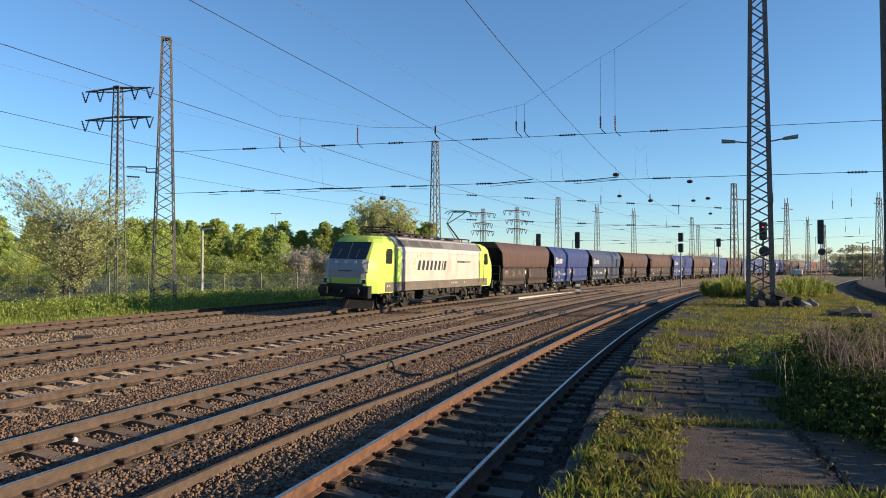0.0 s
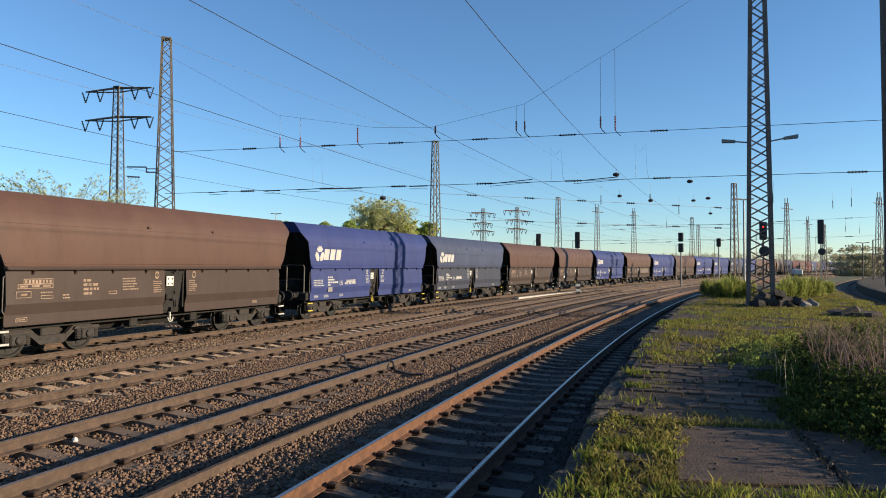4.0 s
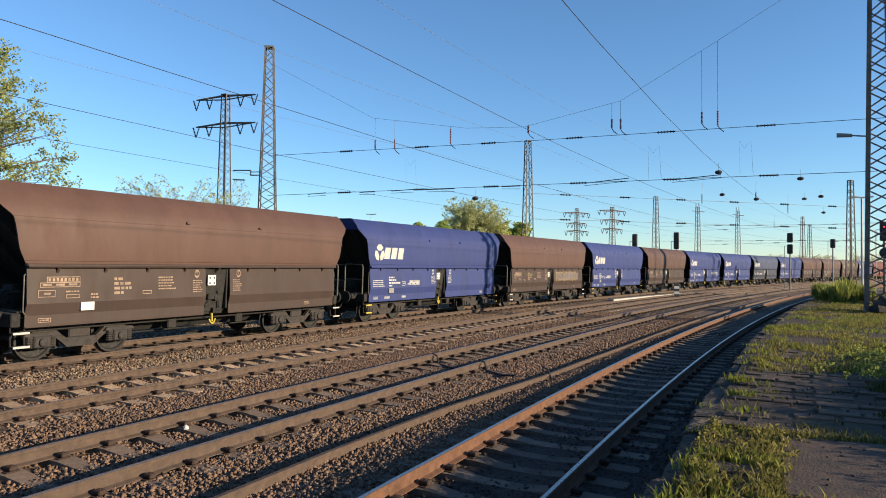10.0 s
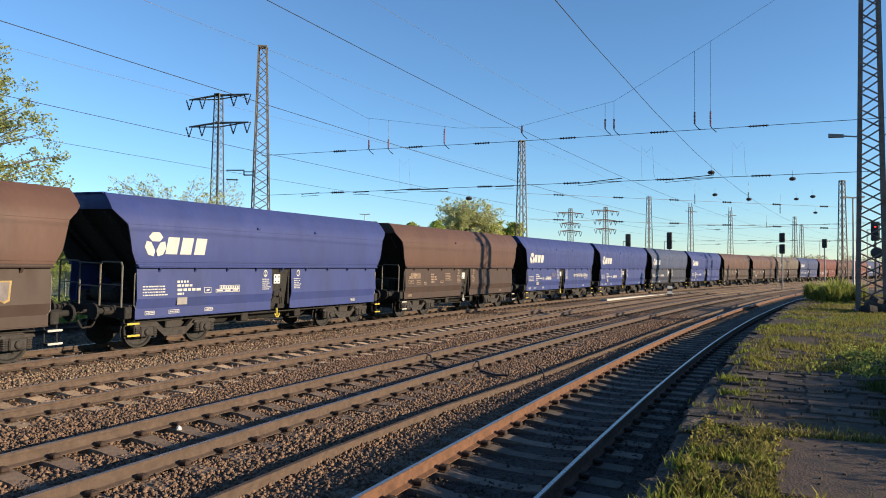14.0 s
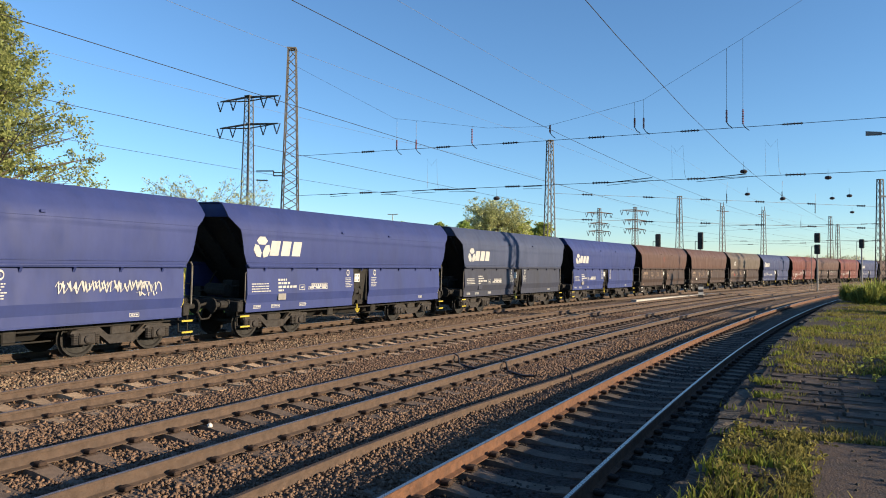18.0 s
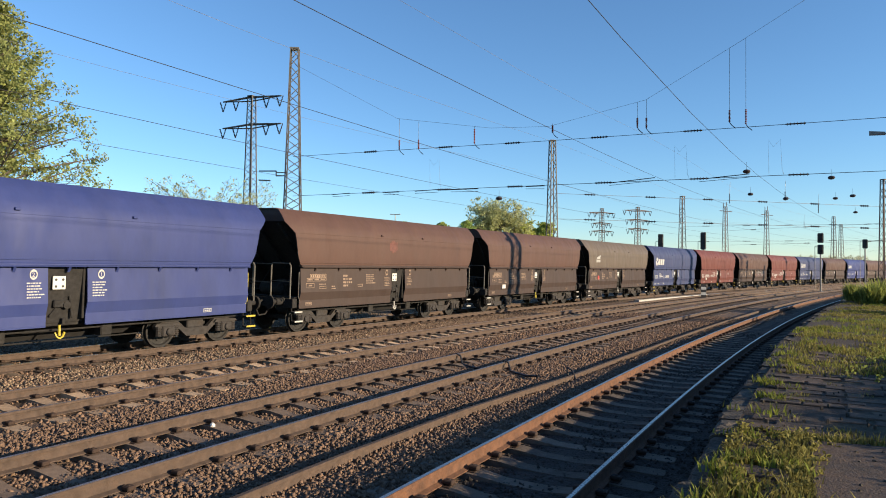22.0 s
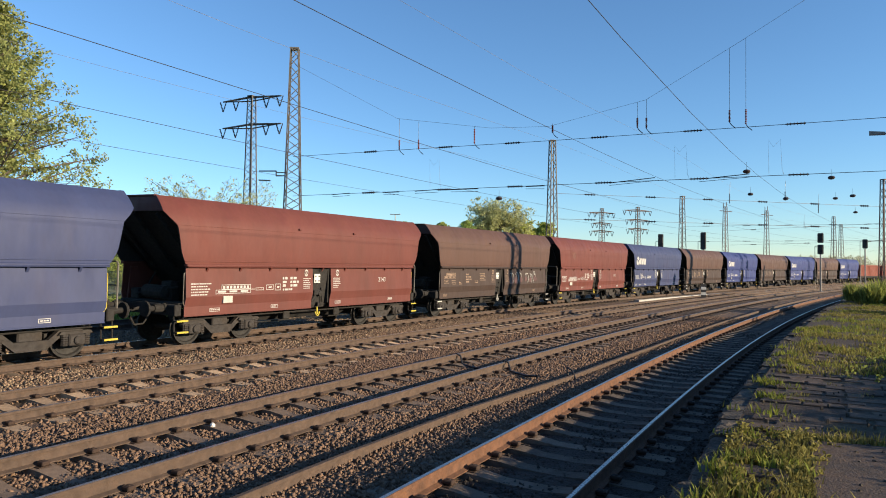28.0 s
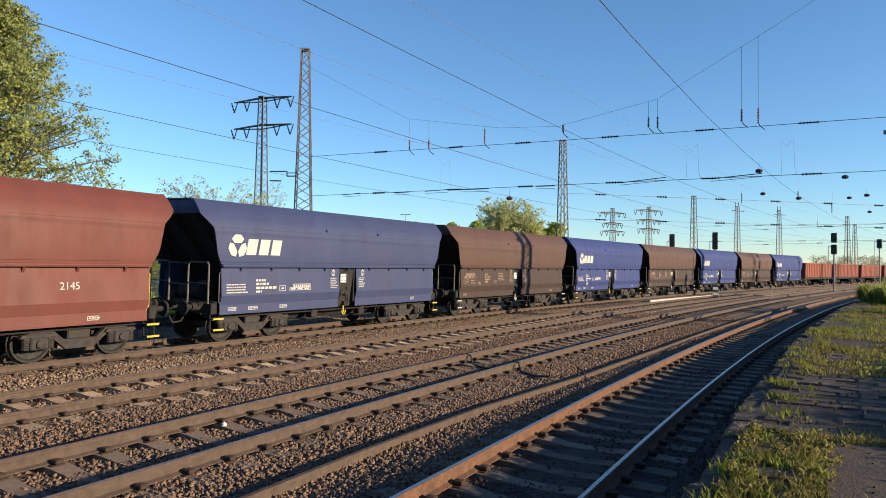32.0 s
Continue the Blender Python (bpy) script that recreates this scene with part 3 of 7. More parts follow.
def buffer(bm):
    lathe(bm, [(0.14, 5.64), (0.14, 5.70), (0.105, 5.72), (0.105, 5.98), (0.075, 5.98), (0.075, 6.19)], (0, 0, 1.06), "x", 10)
    lathe(bm, [(0.20, 6.19), (0.22, 6.22), (0.21, 6.255), (0.10, 6.27)], (0, 0, 1.06), "x", 12)


def coupling(bm):
    tube(bm, (5.6, 0, 1.05), (5.95, 0, 0.98), 0.05, 0.04)
    for a, b in (((5.95, -0.06, 0.98), (6.3, -0.06, 0.86)), ((5.95, 0.06, 0.98), (6.3, 0.06, 0.86))):
        tube(bm, a, b, 0.022)


def brake_hose(bm):
    pipe(bm, [(5.62, 0.35, 0.95), (5.9, 0.36, 0.62), (6.15, 0.34, 0.6), (6.27, 0.3, 0.85)], 0.025, 6)


def handrail(bm):
    """One framed bay of the end platform's railing."""
    pipe(bm, [(5.74, -1.28, 1.16), (5.74, -1.28, 2.22), (5.74, -1.23, 2.3), (5.74, -0.47, 2.3), (5.74, -0.42, 2.22), (5.74, -0.42, 1.16)], 0.025, 6)
    tube(bm, (5.74, -1.28, 1.72), (5.74, -0.42, 1.72), 0.016)


def rail_bar(bm):
    tube(bm, (5.74, -0.42, 1.66), (5.74, 0.42, 1.66), 0.019)


def grab_bar(bm):
    pipe(bm, [(5.35, -1.34, 1.1), (5.42, -1.34, 1.2), (5.42, -1.34, 2.0), (5.3, -1.32, 2.06)], 0.014, 6)


def end_post(bm):
    solid(bm, [(4.75, -1.28, 1.1), (5.3, -1.28, 1.1), (5.22, -1.28, 2.1), (5.0, -1.28, 2.1), (4.75, -1.22, 1.1), (5.3, -1.22, 1.1), (5.22, -1.22, 2.1), (5.0, -1.22, 2.1)],
          [(0, 1, 2, 3), (7, 6, 5, 4), (1, 5, 6, 2), (0, 3, 7, 4), (2, 6, 7, 3), (0, 4, 5, 1)])


def air_tank(bm):
    lathe(bm, [(0.05, -0.5), (0.19, -0.44), (0.19, 0.44), (0.05, 0.5)], (5.25, 0, 1.45), "y", 12)


def brake_gear(bm):
    bbox(bm, 4.9, 5.2, 0.1, 0.55, 1.2, 1.75, 0.03)
    tube(bm, (5.05, -0.9, 1.25), (4.85, -0.6, 2.0), 0.03)
    tube(bm, (5.3, -0.9, 1.35), (5.25, 0.9, 1.62), 0.025)
    bbox(bm, 5.0, 5.3, -1.1, -0.75, 1.2, 1.5, 0.03)


def steps(bm):
    for z, y in ((0.42, -1.36), (0.72, -1.34)):
        bbox(bm, 5.32, 5.66, y - 0.09, y + 0.09, z, z + 0.03, 0.006)
    for x in (5.34, 5.64):
        tube(bm, (x, -1.3, 0.40), (x, -1.26, 0.95), 0.018)


def step_edge(bm):
    bbox(bm, 5.31, 5.67, -1.47, -1.445, 0.41, 0.46, 0.004)


def bogie_frame(bm):
    """A cast bogie: side frames dipping between the axles, bolster, headstocks."""
    for sg in (-1, 1):
        outline = [(-1.35, 0.62), (-1.15, 0.70), (-0.62, 0.70), (-0.38, 0.50), (0.38, 0.50), (0.62, 0.70), (1.15, 0.70), (1.35, 0.62), (1.35, 0.52), (0.62, 0.52), (0.34, 0.28), (-0.34, 0.28), (-0.62, 0.52), (-1.35, 0.52)]
        y0, y1 = sg * 0.93, sg * 1.05
        a = [bm.verts.new((x, y0, z)) for x, z in outline]
        b = [bm.verts.new((x, y1, z)) for x, z in outline]
        n = len(outline)
        for i in range(n):
            bm.faces.new((a[i], a[(i + 1) % n], b[(i + 1) % n], b[i]))
        for f in (a, b):
            for quad in ((0, 1, 12, 13), (1, 2, 11, 12), (2, 3, 10, 11), (3, 4, 9, 10), (4, 5, 8, 9), (5, 6, 7, 8)):
                try:
                    bm.faces.new([f[i] for i in quad])
                except ValueError:
                    pass
    bbox(bm, -0.28, 0.28, -1.0, 1.0, 0.48, 0.80, 0.03)
    bmesh.ops.recalc_face_normals(bm, faces=bm.faces)


def axle_box(bm):
    """Axle box with its cover and the pair of coil springs."""
    bbox(bm, -0.20, 0.20, -1.17, -1.0, 0.33, 0.60, 0.03)
    lathe(bm, [(0.10, -1.17), (0.10, -1.21), (0.07, -1.23)], (0, 0, 0.46), "y", 10)
    for x in (-0.27, 0.27):
        lathe(bm, [(0.075, 0.34), (0.085, 0.36)] + [(0.085 if k % 2 else 0.068, 0.38 + k * 0.025) for k in range(8)] + [(0.085, 0.60)], (x, -1.08, 0), "z", 8)
    solid(bm, [(-0.42, -1.12, 0.60), (0.42, -1.12, 0.60), (0.42, -1.0, 0.60), (-0.42, -1.0, 0.60), (-0.36, -1.12, 0.67), (0.36, -1.12, 0.67), (0.36, -1.0, 0.67), (-0.36, -1.0, 0.67)],
          [(0, 1, 5, 4), (1, 2, 6, 5), (2, 3, 7, 6), (3, 0, 4, 7), (4, 5, 6, 7), (3, 2, 1, 0)])


def brake_shoe(bm):
    solid(bm, [(0.50, -0.82, 0.25), (0.60, -0.82, 0.25), (0.56, -0.82, 0.62), (0.49, -0.82, 0.62), (0.50, -0.70, 0.25), (0.60, -0.70, 0.25), (0.56, -0.70, 0.62), (0.49, -0.70, 0.62)],
          [(0, 1, 2, 3), (7, 6, 5, 4), (1, 5, 6, 2), (0, 3, 7, 4), (2, 6, 7, 3), (0, 4, 5, 1)])


def wheelset(bm, r=0.46):
    """Axle and two flanged wheels with dished discs; lightening marks show the turning."""
    tube(bm, (0, -1.0, 0), (0, 1.0, 0), 0.085, 0.085, 10)
    for sg in (-1, 1):
        pts = [(0.13, 0.66), (r - 0.09, 0.70), (r - 0.07, 0.685), (r + 0.028, 0.685), (r + 0.028, 0.71), (r, 0.725), (r - 0.005, 0.815), (r - 0.06, 0.815), (r - 0.09, 0.775), (0.16, 0.76), (0.14, 0.85), (0.02, 0.85)]
        lathe(bm, [(a, sg * h) for a, h in pts], (0, 0, 0), "y", 20)
        for k in range(3):
            c, s = math.cos(k * 2.094), math.sin(k * 2.094)
            bbox(bm, c * 0.25 - 0.03, c * 0.25 + 0.03, min(sg * 0.755, sg * 0.79), max(sg * 0.755, sg * 0.79), s * 0.25 - 0.03, s * 0.25 + 0.03, 0.008)
    bmesh.ops.recalc_face_normals(bm, faces=bm.faces)


def door_gear(bm):
    """The unloading gear in the gap between the flaps."""
    bbox(bm, -0.46, -0.40, -1.30, -1.05, 0.98, 2.19, 0.01)
    bbox(bm, 0.40, 0.46, -1.30, -1.05, 0.98, 2.19, 0.01)
    bbox(bm, -0.40, 0.40, -1.02, -0.96, 0.98, 2.19, 0.01)
    bbox(bm, -0.25, 0.10, -1.28, -1.05, 1.25, 1.42, 0.02)
    tube(bm, (-0.3, -1.2, 1.05), (0.3, -1.2, 1.75), 0.03)
    tube(bm, (0.2, -1.25, 1.0), (0.12, -1.25, 1.5), 0.025)
    lathe(bm, [(0.09, -1.3), (0.09, -1.05)], (0.05, 0, 1.3), "y", 10)


def valve_plate(bm):
    bbox(bm, -0.32, -0.02, -1.325, -1.30, 1.66, 1.96, 0.01)


def valve_dots(bm):
    for x in (-0.25, -0.09):
        for z in (1.73, 1.88):
            lathe(bm, [(0.03, -1.333), (0.03, -1.325)], (x, 0, z), "y", 8)


def stop_lever(bm):
    """A small anchor-shaped bracket under the flap."""
    tube(bm, (0, -1.3, 0.86), (0, -1.31, 0.62), 0.03)
    pipe(bm, [(-0.11, -1.32, 0.70), (-0.07, -1.33, 0.60), (0, -1.33, 0.56), (0.07, -1.33, 0.60), (0.11, -1.32, 0.70)], 0.022, 5)


def under_pipe(bm):
    tube(bm, (-5.4, -1.02, 0.72), (5.4, -1.02, 0.72), 0.022)
    tube(bm, (-2.4, -0.6, 0.42), (2.4, -0.6, 0.42), 0.02)
    for x in (-1.3, 1.2):
        bbox(bm, x - 0.15, x + 0.15, -1.08, -0.8, 0.50, 0.84, 0.03)


def discharge(bm):
    loft(bm, [[(-2.1, -0.45, 0.45), (2.1, -0.45, 0.45), (2.1, 0.45, 0.45), (-2.1, 0.45, 0.45)], [(-2.4, -0.9, 0.92), (2.4, -0.9, 0.92), (2.4, 0.9, 0.92), (-2.4, 0.9, 0.92)]])


# -- markings: plain bars in place of lettering --
def slant(bm, x, z, w, h, y=-1.4085, lean=0.18):
    solid(bm, [(x, y, z), (x + w, y, z), (x + w + lean * h, y, z + h), (x + lean * h, y, z + h), (x, y + 0.004, z), (x + w, y + 0.004, z), (x + w + lean * h, y + 0.004, z + h), (x + lean * h, y + 0.004, z + h)],
          [(0, 1, 2, 3), (0, 3, 7, 4), (1, 5, 6, 2), (2, 6, 7, 3), (0, 4, 5, 1)])


def on_shell(bm, x, z, w, h, lean=0.18):
    """A painted bar that follows the upper shell's lean between z and z + h."""
    zs, ys = [p[1] for p in SHELL], [p[0] for p in SHELL]
    y0, y1 = -float(np.interp(z, zs, ys)) - 0.008, -float(np.interp(z + h, zs, ys)) - 0.008
    solid(bm, [(x, y0, z), (x + w, y0, z), (x + w + lean * h, y1, z + h), (x + lean * h, y1, z + h)], [(0, 1, 2, 3)])


def mark_lobe(bm, k):
    cx, cz, r = -5.02, 2.78, 0.27
    a = math.radians(90 + 120 * k)
    ring = [(a - 0.94, 0.52), (a - 0.84, 1.02), (a - 0.32, 1.16), (a + 0.32, 1.16), (a + 0.84, 1.02), (a + 0.94, 0.52), (a + 0.4, 0.32), (a - 0.4, 0.32)]
    solid(bm, [(cx + math.cos(t) * r * q * 1.1, -1.462, cz + math.sin(t) * r * q * 1.12) for t, q in ring], [(0, 1, 2, 7), (7, 2, 3, 6), (6, 3, 4, 5)])


def mark_bar(bm, k):
    on_shell(bm, -4.70 + k * 0.48, 2.54, 0.38, 0.46)


def flap_y(z):
    """Just outside the flap's sheet at a height."""
    return -1.365 - (2.10 - z) * 0.0676 if z > 1.36 else -1.415 + (1.36 - z) * 0.25 if z > 1.10 else -1.350


def text_lines(bm, rnd, x0, z0, n, w, h=0.034, pitch=0.075):
    """n lines of short bars, as writing too small to read."""
    for k in range(n):
        x, end = x0, x0 + w * rnd.uniform(0.72, 1.0)
        while x < end:
            ww = rnd.uniform(0.8, 2.6) * h
            slant(bm, x, z0 - k * pitch, ww, h, flap_y(z0 - k * pitch + h * 0.5) - 0.002, 0)
            x += ww + h * 0.55


def outline(bm, x, z, w, h, t=0.016):
    for dx, dz, ww, hh in ((0, 0, w, t), (0, h - t, w, t), (0, 0, t, h), (w - t, 0, t, h)):
        slant(bm, x + dx, z + dz, ww, hh, flap_y(z + dz + hh / 2) - 0.003, 0)


def load_table(bm, rnd, x, z, w=1.0, h=0.2):
    """The framed load-limit raster: a stepped box full of small figures."""
    outline(bm, x, z, w, h * 0.46)
    outline(bm, x + w * 0.16, z + h * 0.46, w * 0.84, h * 0.54)
    for k in range(8):
        slant(bm, x + w * (0.2 + 0.098 * k), z + h * 0.56, w * 0.062, h * 0.3, flap_y(z + h * 0.7) - 0.003, 0)
    for k in range(3):
        slant(bm, x + w * (0.06 + 0.32 * k), z + h * 0.14, w * 0.22, h * 0.2, flap_y(z + h * 0.2) - 0.003, 0)


def icon(bm, x, z, w=0.26, h=0.15):
    """A slanted box outline with a bar inside."""
    outline(bm, x, z, w, h)
    slant(bm, x + w * 0.3, z + h * 0.35, w * 0.4, h * 0.3, flap_y(z + h / 2) - 0.003, 0.4)


def foot_row(bm, rnd, spots):
    for x, w in spots:
        outline(bm, x, 0.93, w, 0.10, 0.014)
        text_lines(bm, rnd, x + 0.04, 0.965, 1, w - 0.06, 0.03)


def side_columns(bm, rnd):
    text_lines(bm, rnd, -0.92, 1.80, 6, 0.34, 0.028, 0.062)
    text_lines(bm, rnd, 0.58, 1.80, 6, 0.34, 0.028, 0.062)


def text_blue(bm):
    rnd = random.Random(5)
    text_lines(bm, rnd, -5.32, 1.66, 4, 0.72)
    text_lines(bm, rnd, -4.22, 1.76, 1, 0.5, 0.062)
    text_lines(bm, rnd, -4.22, 1.65, 1, 0.55, 0.066)
    text_lines(bm, rnd, -4.22, 1.53, 1, 0.85, 0.072)
    text_lines(bm, rnd, -4.22, 1.43, 1, 0.25, 0.056)
    icon(bm, -3.28, 1.45, 0.26, 0.17)
    load_table(bm, rnd, -2.85, 1.46, 0.95, 0.2)
    side_columns(bm, rnd)
    foot_row(bm, rnd, ((-5.2, 0.3), (-4.45, 0.36), (-3.2, 0.3), (3.9, 0.28)))


def text_red(bm):
    rnd = random.Random(6)
    text_lines(bm, rnd, -5.33, 1.70, 5, 0.66)
    load_table(bm, rnd, -4.5, 1.42, 1.3, 0.26)
    slant(bm, -3.18, 1.52, 0.16, 0.02, flap_y(1.53) - 0.003, 0)
    outline(bm, -3.0, 1.49, 0.32, 0.08)
    icon(bm, -2.57, 1.49, 0.3, 0.16)
    icon(bm, -2.2, 1.47, 0.24, 0.2)
    for k, h in ((0, 0.075), (1, 0.07), (2, 0.075), (3, 0.06)):
        text_lines(bm, rnd, -1.86, 1.80 - k * 0.115, 1, 0.2 if k < 3 else 0.42, h)
        if k < 3:
            text_lines(bm, rnd, -1.52, 1.80 - k * 0.115, 1, 0.34, h)
    side_columns(bm, rnd)
    foot_row(bm, rnd, ((-4.65, 0.36), (-2.3, 0.3), (0.75, 0.3), (3.9, 0.28)))


def text_brown(bm):
    rnd = random.Random(7)
    load_table(bm, rnd, -5.2, 1.72, 0.95, 0.24)
    icon(bm, -5.25, 1.5, 0.4, 0.16)
    text_lines(bm, rnd, -4.6, 1.60, 1, 0.36)
    outline(bm, -4.6, 1.46, 0.34, 0.09)
    text_lines(bm, rnd, -3.98, 1.52, 2, 0.25)
    for k, w in enumerate((0.34, 0.5, 0.62, 0.25)):
        text_lines(bm, rnd, -3.36, 1.86 - k * 0.115, 1, w, 0.066)
    outline(bm, -2.55, 1.5, 0.28, 0.09)
    text_lines(bm, rnd, -2.06, 1.90, 5, 0.54)
    side_columns(bm, rnd)
    foot_row(bm, rnd, ((-5.2, 0.3), (3.9, 0.28)))


TEXTS = {"blue": text_blue, "red": text_red, "brown": text_brown}


def flap_panel(bm):
    bbox(bm, -3.98, -3.64, -1.425, -1.36, 1.16, 1.36, 0.006)


def letter_outlines(seed, x0=0.75, x1=4.7):
    """Angular upright shapes side by side, like sprayed letters."""
    rnd = random.Random(seed)
    x, out = x0, []
    while x < x1 - 0.3:
        w = rnd.uniform(0.5, 0.72)
        q = lambda a: rnd.uniform(-a, a)
        out.append([(x + q(.08), 1.42 + q(.06)), (x + w * .3, 1.36 + q(.05)), (x + w * .5, 1.5 + q(.06)), (x + w * .75, 1.38 + q(.05)), (x + w + q(.08), 1.48 + q(.06)), (x + w * .9 + q(.05), 1.72 + q(.06)),
                    (x + w + q(.1), 1.95 + q(.06)), (x + w * .6, 1.90 + q(.05)), (x + w * .35, 1.98 + q(.05)), (x + q(.08), 1.92 + q(.06)), (x + w * .12, 1.68 + q(.06))])
        x += w * 0.9
    return out


def graffiti(bm, seed=3, grow=1.0, out=0.0):
    for k, pts in enumerate(letter_outlines(seed)):
        cx, cz = sum(p[0] for p in pts) / len(pts), sum(p[1] for p in pts) / len(pts)
        vs = [bm.verts.new((cx + (x - cx) * grow, -1.374 - (2.1 - (cz + (z - cz) * grow)) * 0.07 - out - 0.0015 * (k % 2), cz + (z - cz) * grow)) for x, z in pts]
        bm.faces.new(vs)


def squiggle(bm, x0, x1, z0, h, n, w=0.03, seed=1, out=0.0):
    """A sprayed scribble as a thin ribbon."""
    rnd = random.Random(seed)
    pts = []
    for k in range(n):
        f = k / (n - 1)
        pts.append((x0 + (x1 - x0) * f + rnd.uniform(-0.05, 0.05), z0 + h * (0.5 + 0.5 * math.sin(k * 2.1 + rnd.uniform(-0.6, 0.6)))))
    for (xa, za), (xb, zb) in zip(pts, pts[1:]):
        y = lambda z: -1.378 - out - (2.1 - z) * 0.07
        solid(bm, [(xa, y(za), za), (xb, y(zb), zb), (xb + w, y(zb + w * 0.6), zb + w * 0.6), (xa + w, y(za + w * 0.6), za + w * 0.6)], [(0, 1, 2, 3)])


def flap_ribbon(bm, pts, w, out=0.006):
    """A sprayed stroke along points on the flap."""
    y = lambda z: -1.372 - out - (2.1 - z) * 0.068
    for (xa, za), (xb, zb) in zip(pts, pts[1:]):
        d = math.hypot(xb - xa, zb - za) or 1
        nx_, nz_ = -(zb - za) / d * w / 2, (xb - xa) / d * w / 2
        solid(bm, [(xa - nx_, y(za - nz_), za - nz_), (xb - nx_, y(zb - nz_), zb - nz_), (xb + nx_, y(zb + nz_), zb + nz_), (xa + nx_, y(za + nz_), za + nz_)], [(0, 1, 2, 3)])


def sprayed_hooks(bm):
    """Six hooked white strokes in a row."""
    rnd = random.Random(12)
    for k in range(6):
        x, g = 1.15 + k * 0.58, rnd.uniform(0.8, 1.15)
        hook = [(0.0, 0.30), (0.05, 0.42), (0.14, 0.47), (0.24, 0.42), (0.30, 0.28), (0.30, 0.12), (0.24, -0.02), (0.18, -0.08)]
        flap_ribbon(bm, [(x + a * g * (1.0, 0.8, -0.9, 1.2, 0.7, -0.8)[k] + rnd.uniform(-0.02, 0.02), 1.50 + b * g + rnd.uniform(-0.02, 0.02)) for a, b in hook], 0.03)
        flap_ribbon(bm, [(x - 0.08, 1.90 - 0.06 * (k % 2)), (x - 0.02, 1.93), (x + 0.03, 1.84), (x + 0.01, 1.72)], 0.03, 0.0075)


def sprayed_blots(bm):
    """Round-edged blots of faded pink under the strokes."""
    rnd = random.Random(4)
    y = lambda z: -1.372 - 0.003 - (2.1 - z) * 0.068
    for k in range(6):
        cx, cz, r = 1.15 + k * 0.58, 1.60 + rnd.uniform(-0.03, 0.05), (0.27, 0.26, 0.20, 0.16, 0.19, 0.19)[k]
        ring = [(cx + math.cos(a) * r * rnd.uniform(0.7, 1.2), cz + math.sin(a) * r * 0.85 * rnd.uniform(0.7, 1.2)) for a in np.linspace(0, math.tau, 13)[:-1]]
        bm.faces.new([bm.verts.new((x, y(z), z)) for x, z in ring])


def lug(bm):
    bbox(bm, -0.06, 0.06, -1.47, -1.40, 3.36, 3.42, 0.01)


def digits(text, size, material):
    cu = bpy.data.curves.new("digits", "FONT")
    cu.body, cu.size, cu.extrude = text, size, 0.002
    tmp = bpy.data.objects.new("digits", cu)
    me = bpy.data.meshes.new_from_object(tmp)
    bpy.data.objects.remove(tmp)
    bpy.data.curves.remove(cu)
    me.materials.clear()
    me.materials.append(material)
    return me


ON_SIDE = Matrix.Rotation(math.radians(90), 4, "X")
FLIP = Matrix.Rotation(math.pi, 4, "Z")
LETTERS = {k: digits(k, 0.13, MARK_WHITE) for k in ("1", "2")}


def ring_mark(bm):
    n = 16
    a = [bm.verts.new((math.cos(k * math.tau / n) * 0.085, -0.003, math.sin(k * math.tau / n) * 0.115)) for k in range(n)]
    b = [bm.verts.new((math.cos(k * math.tau / n) * 0.066, -0.003, math.sin(k * math.tau / n) * 0.066)) for k in range(n)]
    for k in range(n):
        j = (k + 1) % n
        bm.faces.new((a[k], a[j], b[j], b[k]))


WHEELS = []


def bogie(parent, x, r=0.46, half=1.0):
    """A bogie at x under a wagon: frame, axle boxes, brake shoes and two turning wheelsets."""
    b = put("bogie", shared("bogie_frame", bogie_frame, BOGIE), parent, Matrix.Translation((x, 0, 0)))
    for ax in (-half, half):
        for sg, turn in ((-1, Matrix()), (1, FLIP)):
            put("axle_box", shared("axle_box", axle_box, BOGIE), b, Matrix.Translation((ax, 0, 0)) @ turn)
        w = put("wheelset", shared("wheelset", wheelset, WHEEL), b)
        w.matrix_parent_inverse = Matrix.Translation((ax, 0, r))
        WHEELS.append((w, r))
        put("brake_shoe", shared("brake_shoe", brake_shoe), b, Matrix.Translation((ax if ax < 0 else ax - 1.08, 0, 0)))
        put("brake_shoe", shared("brake_shoe", brake_shoe), b, Matrix.Translation((ax if ax < 0 else ax - 1.08, 1.52, 0)))
    return b


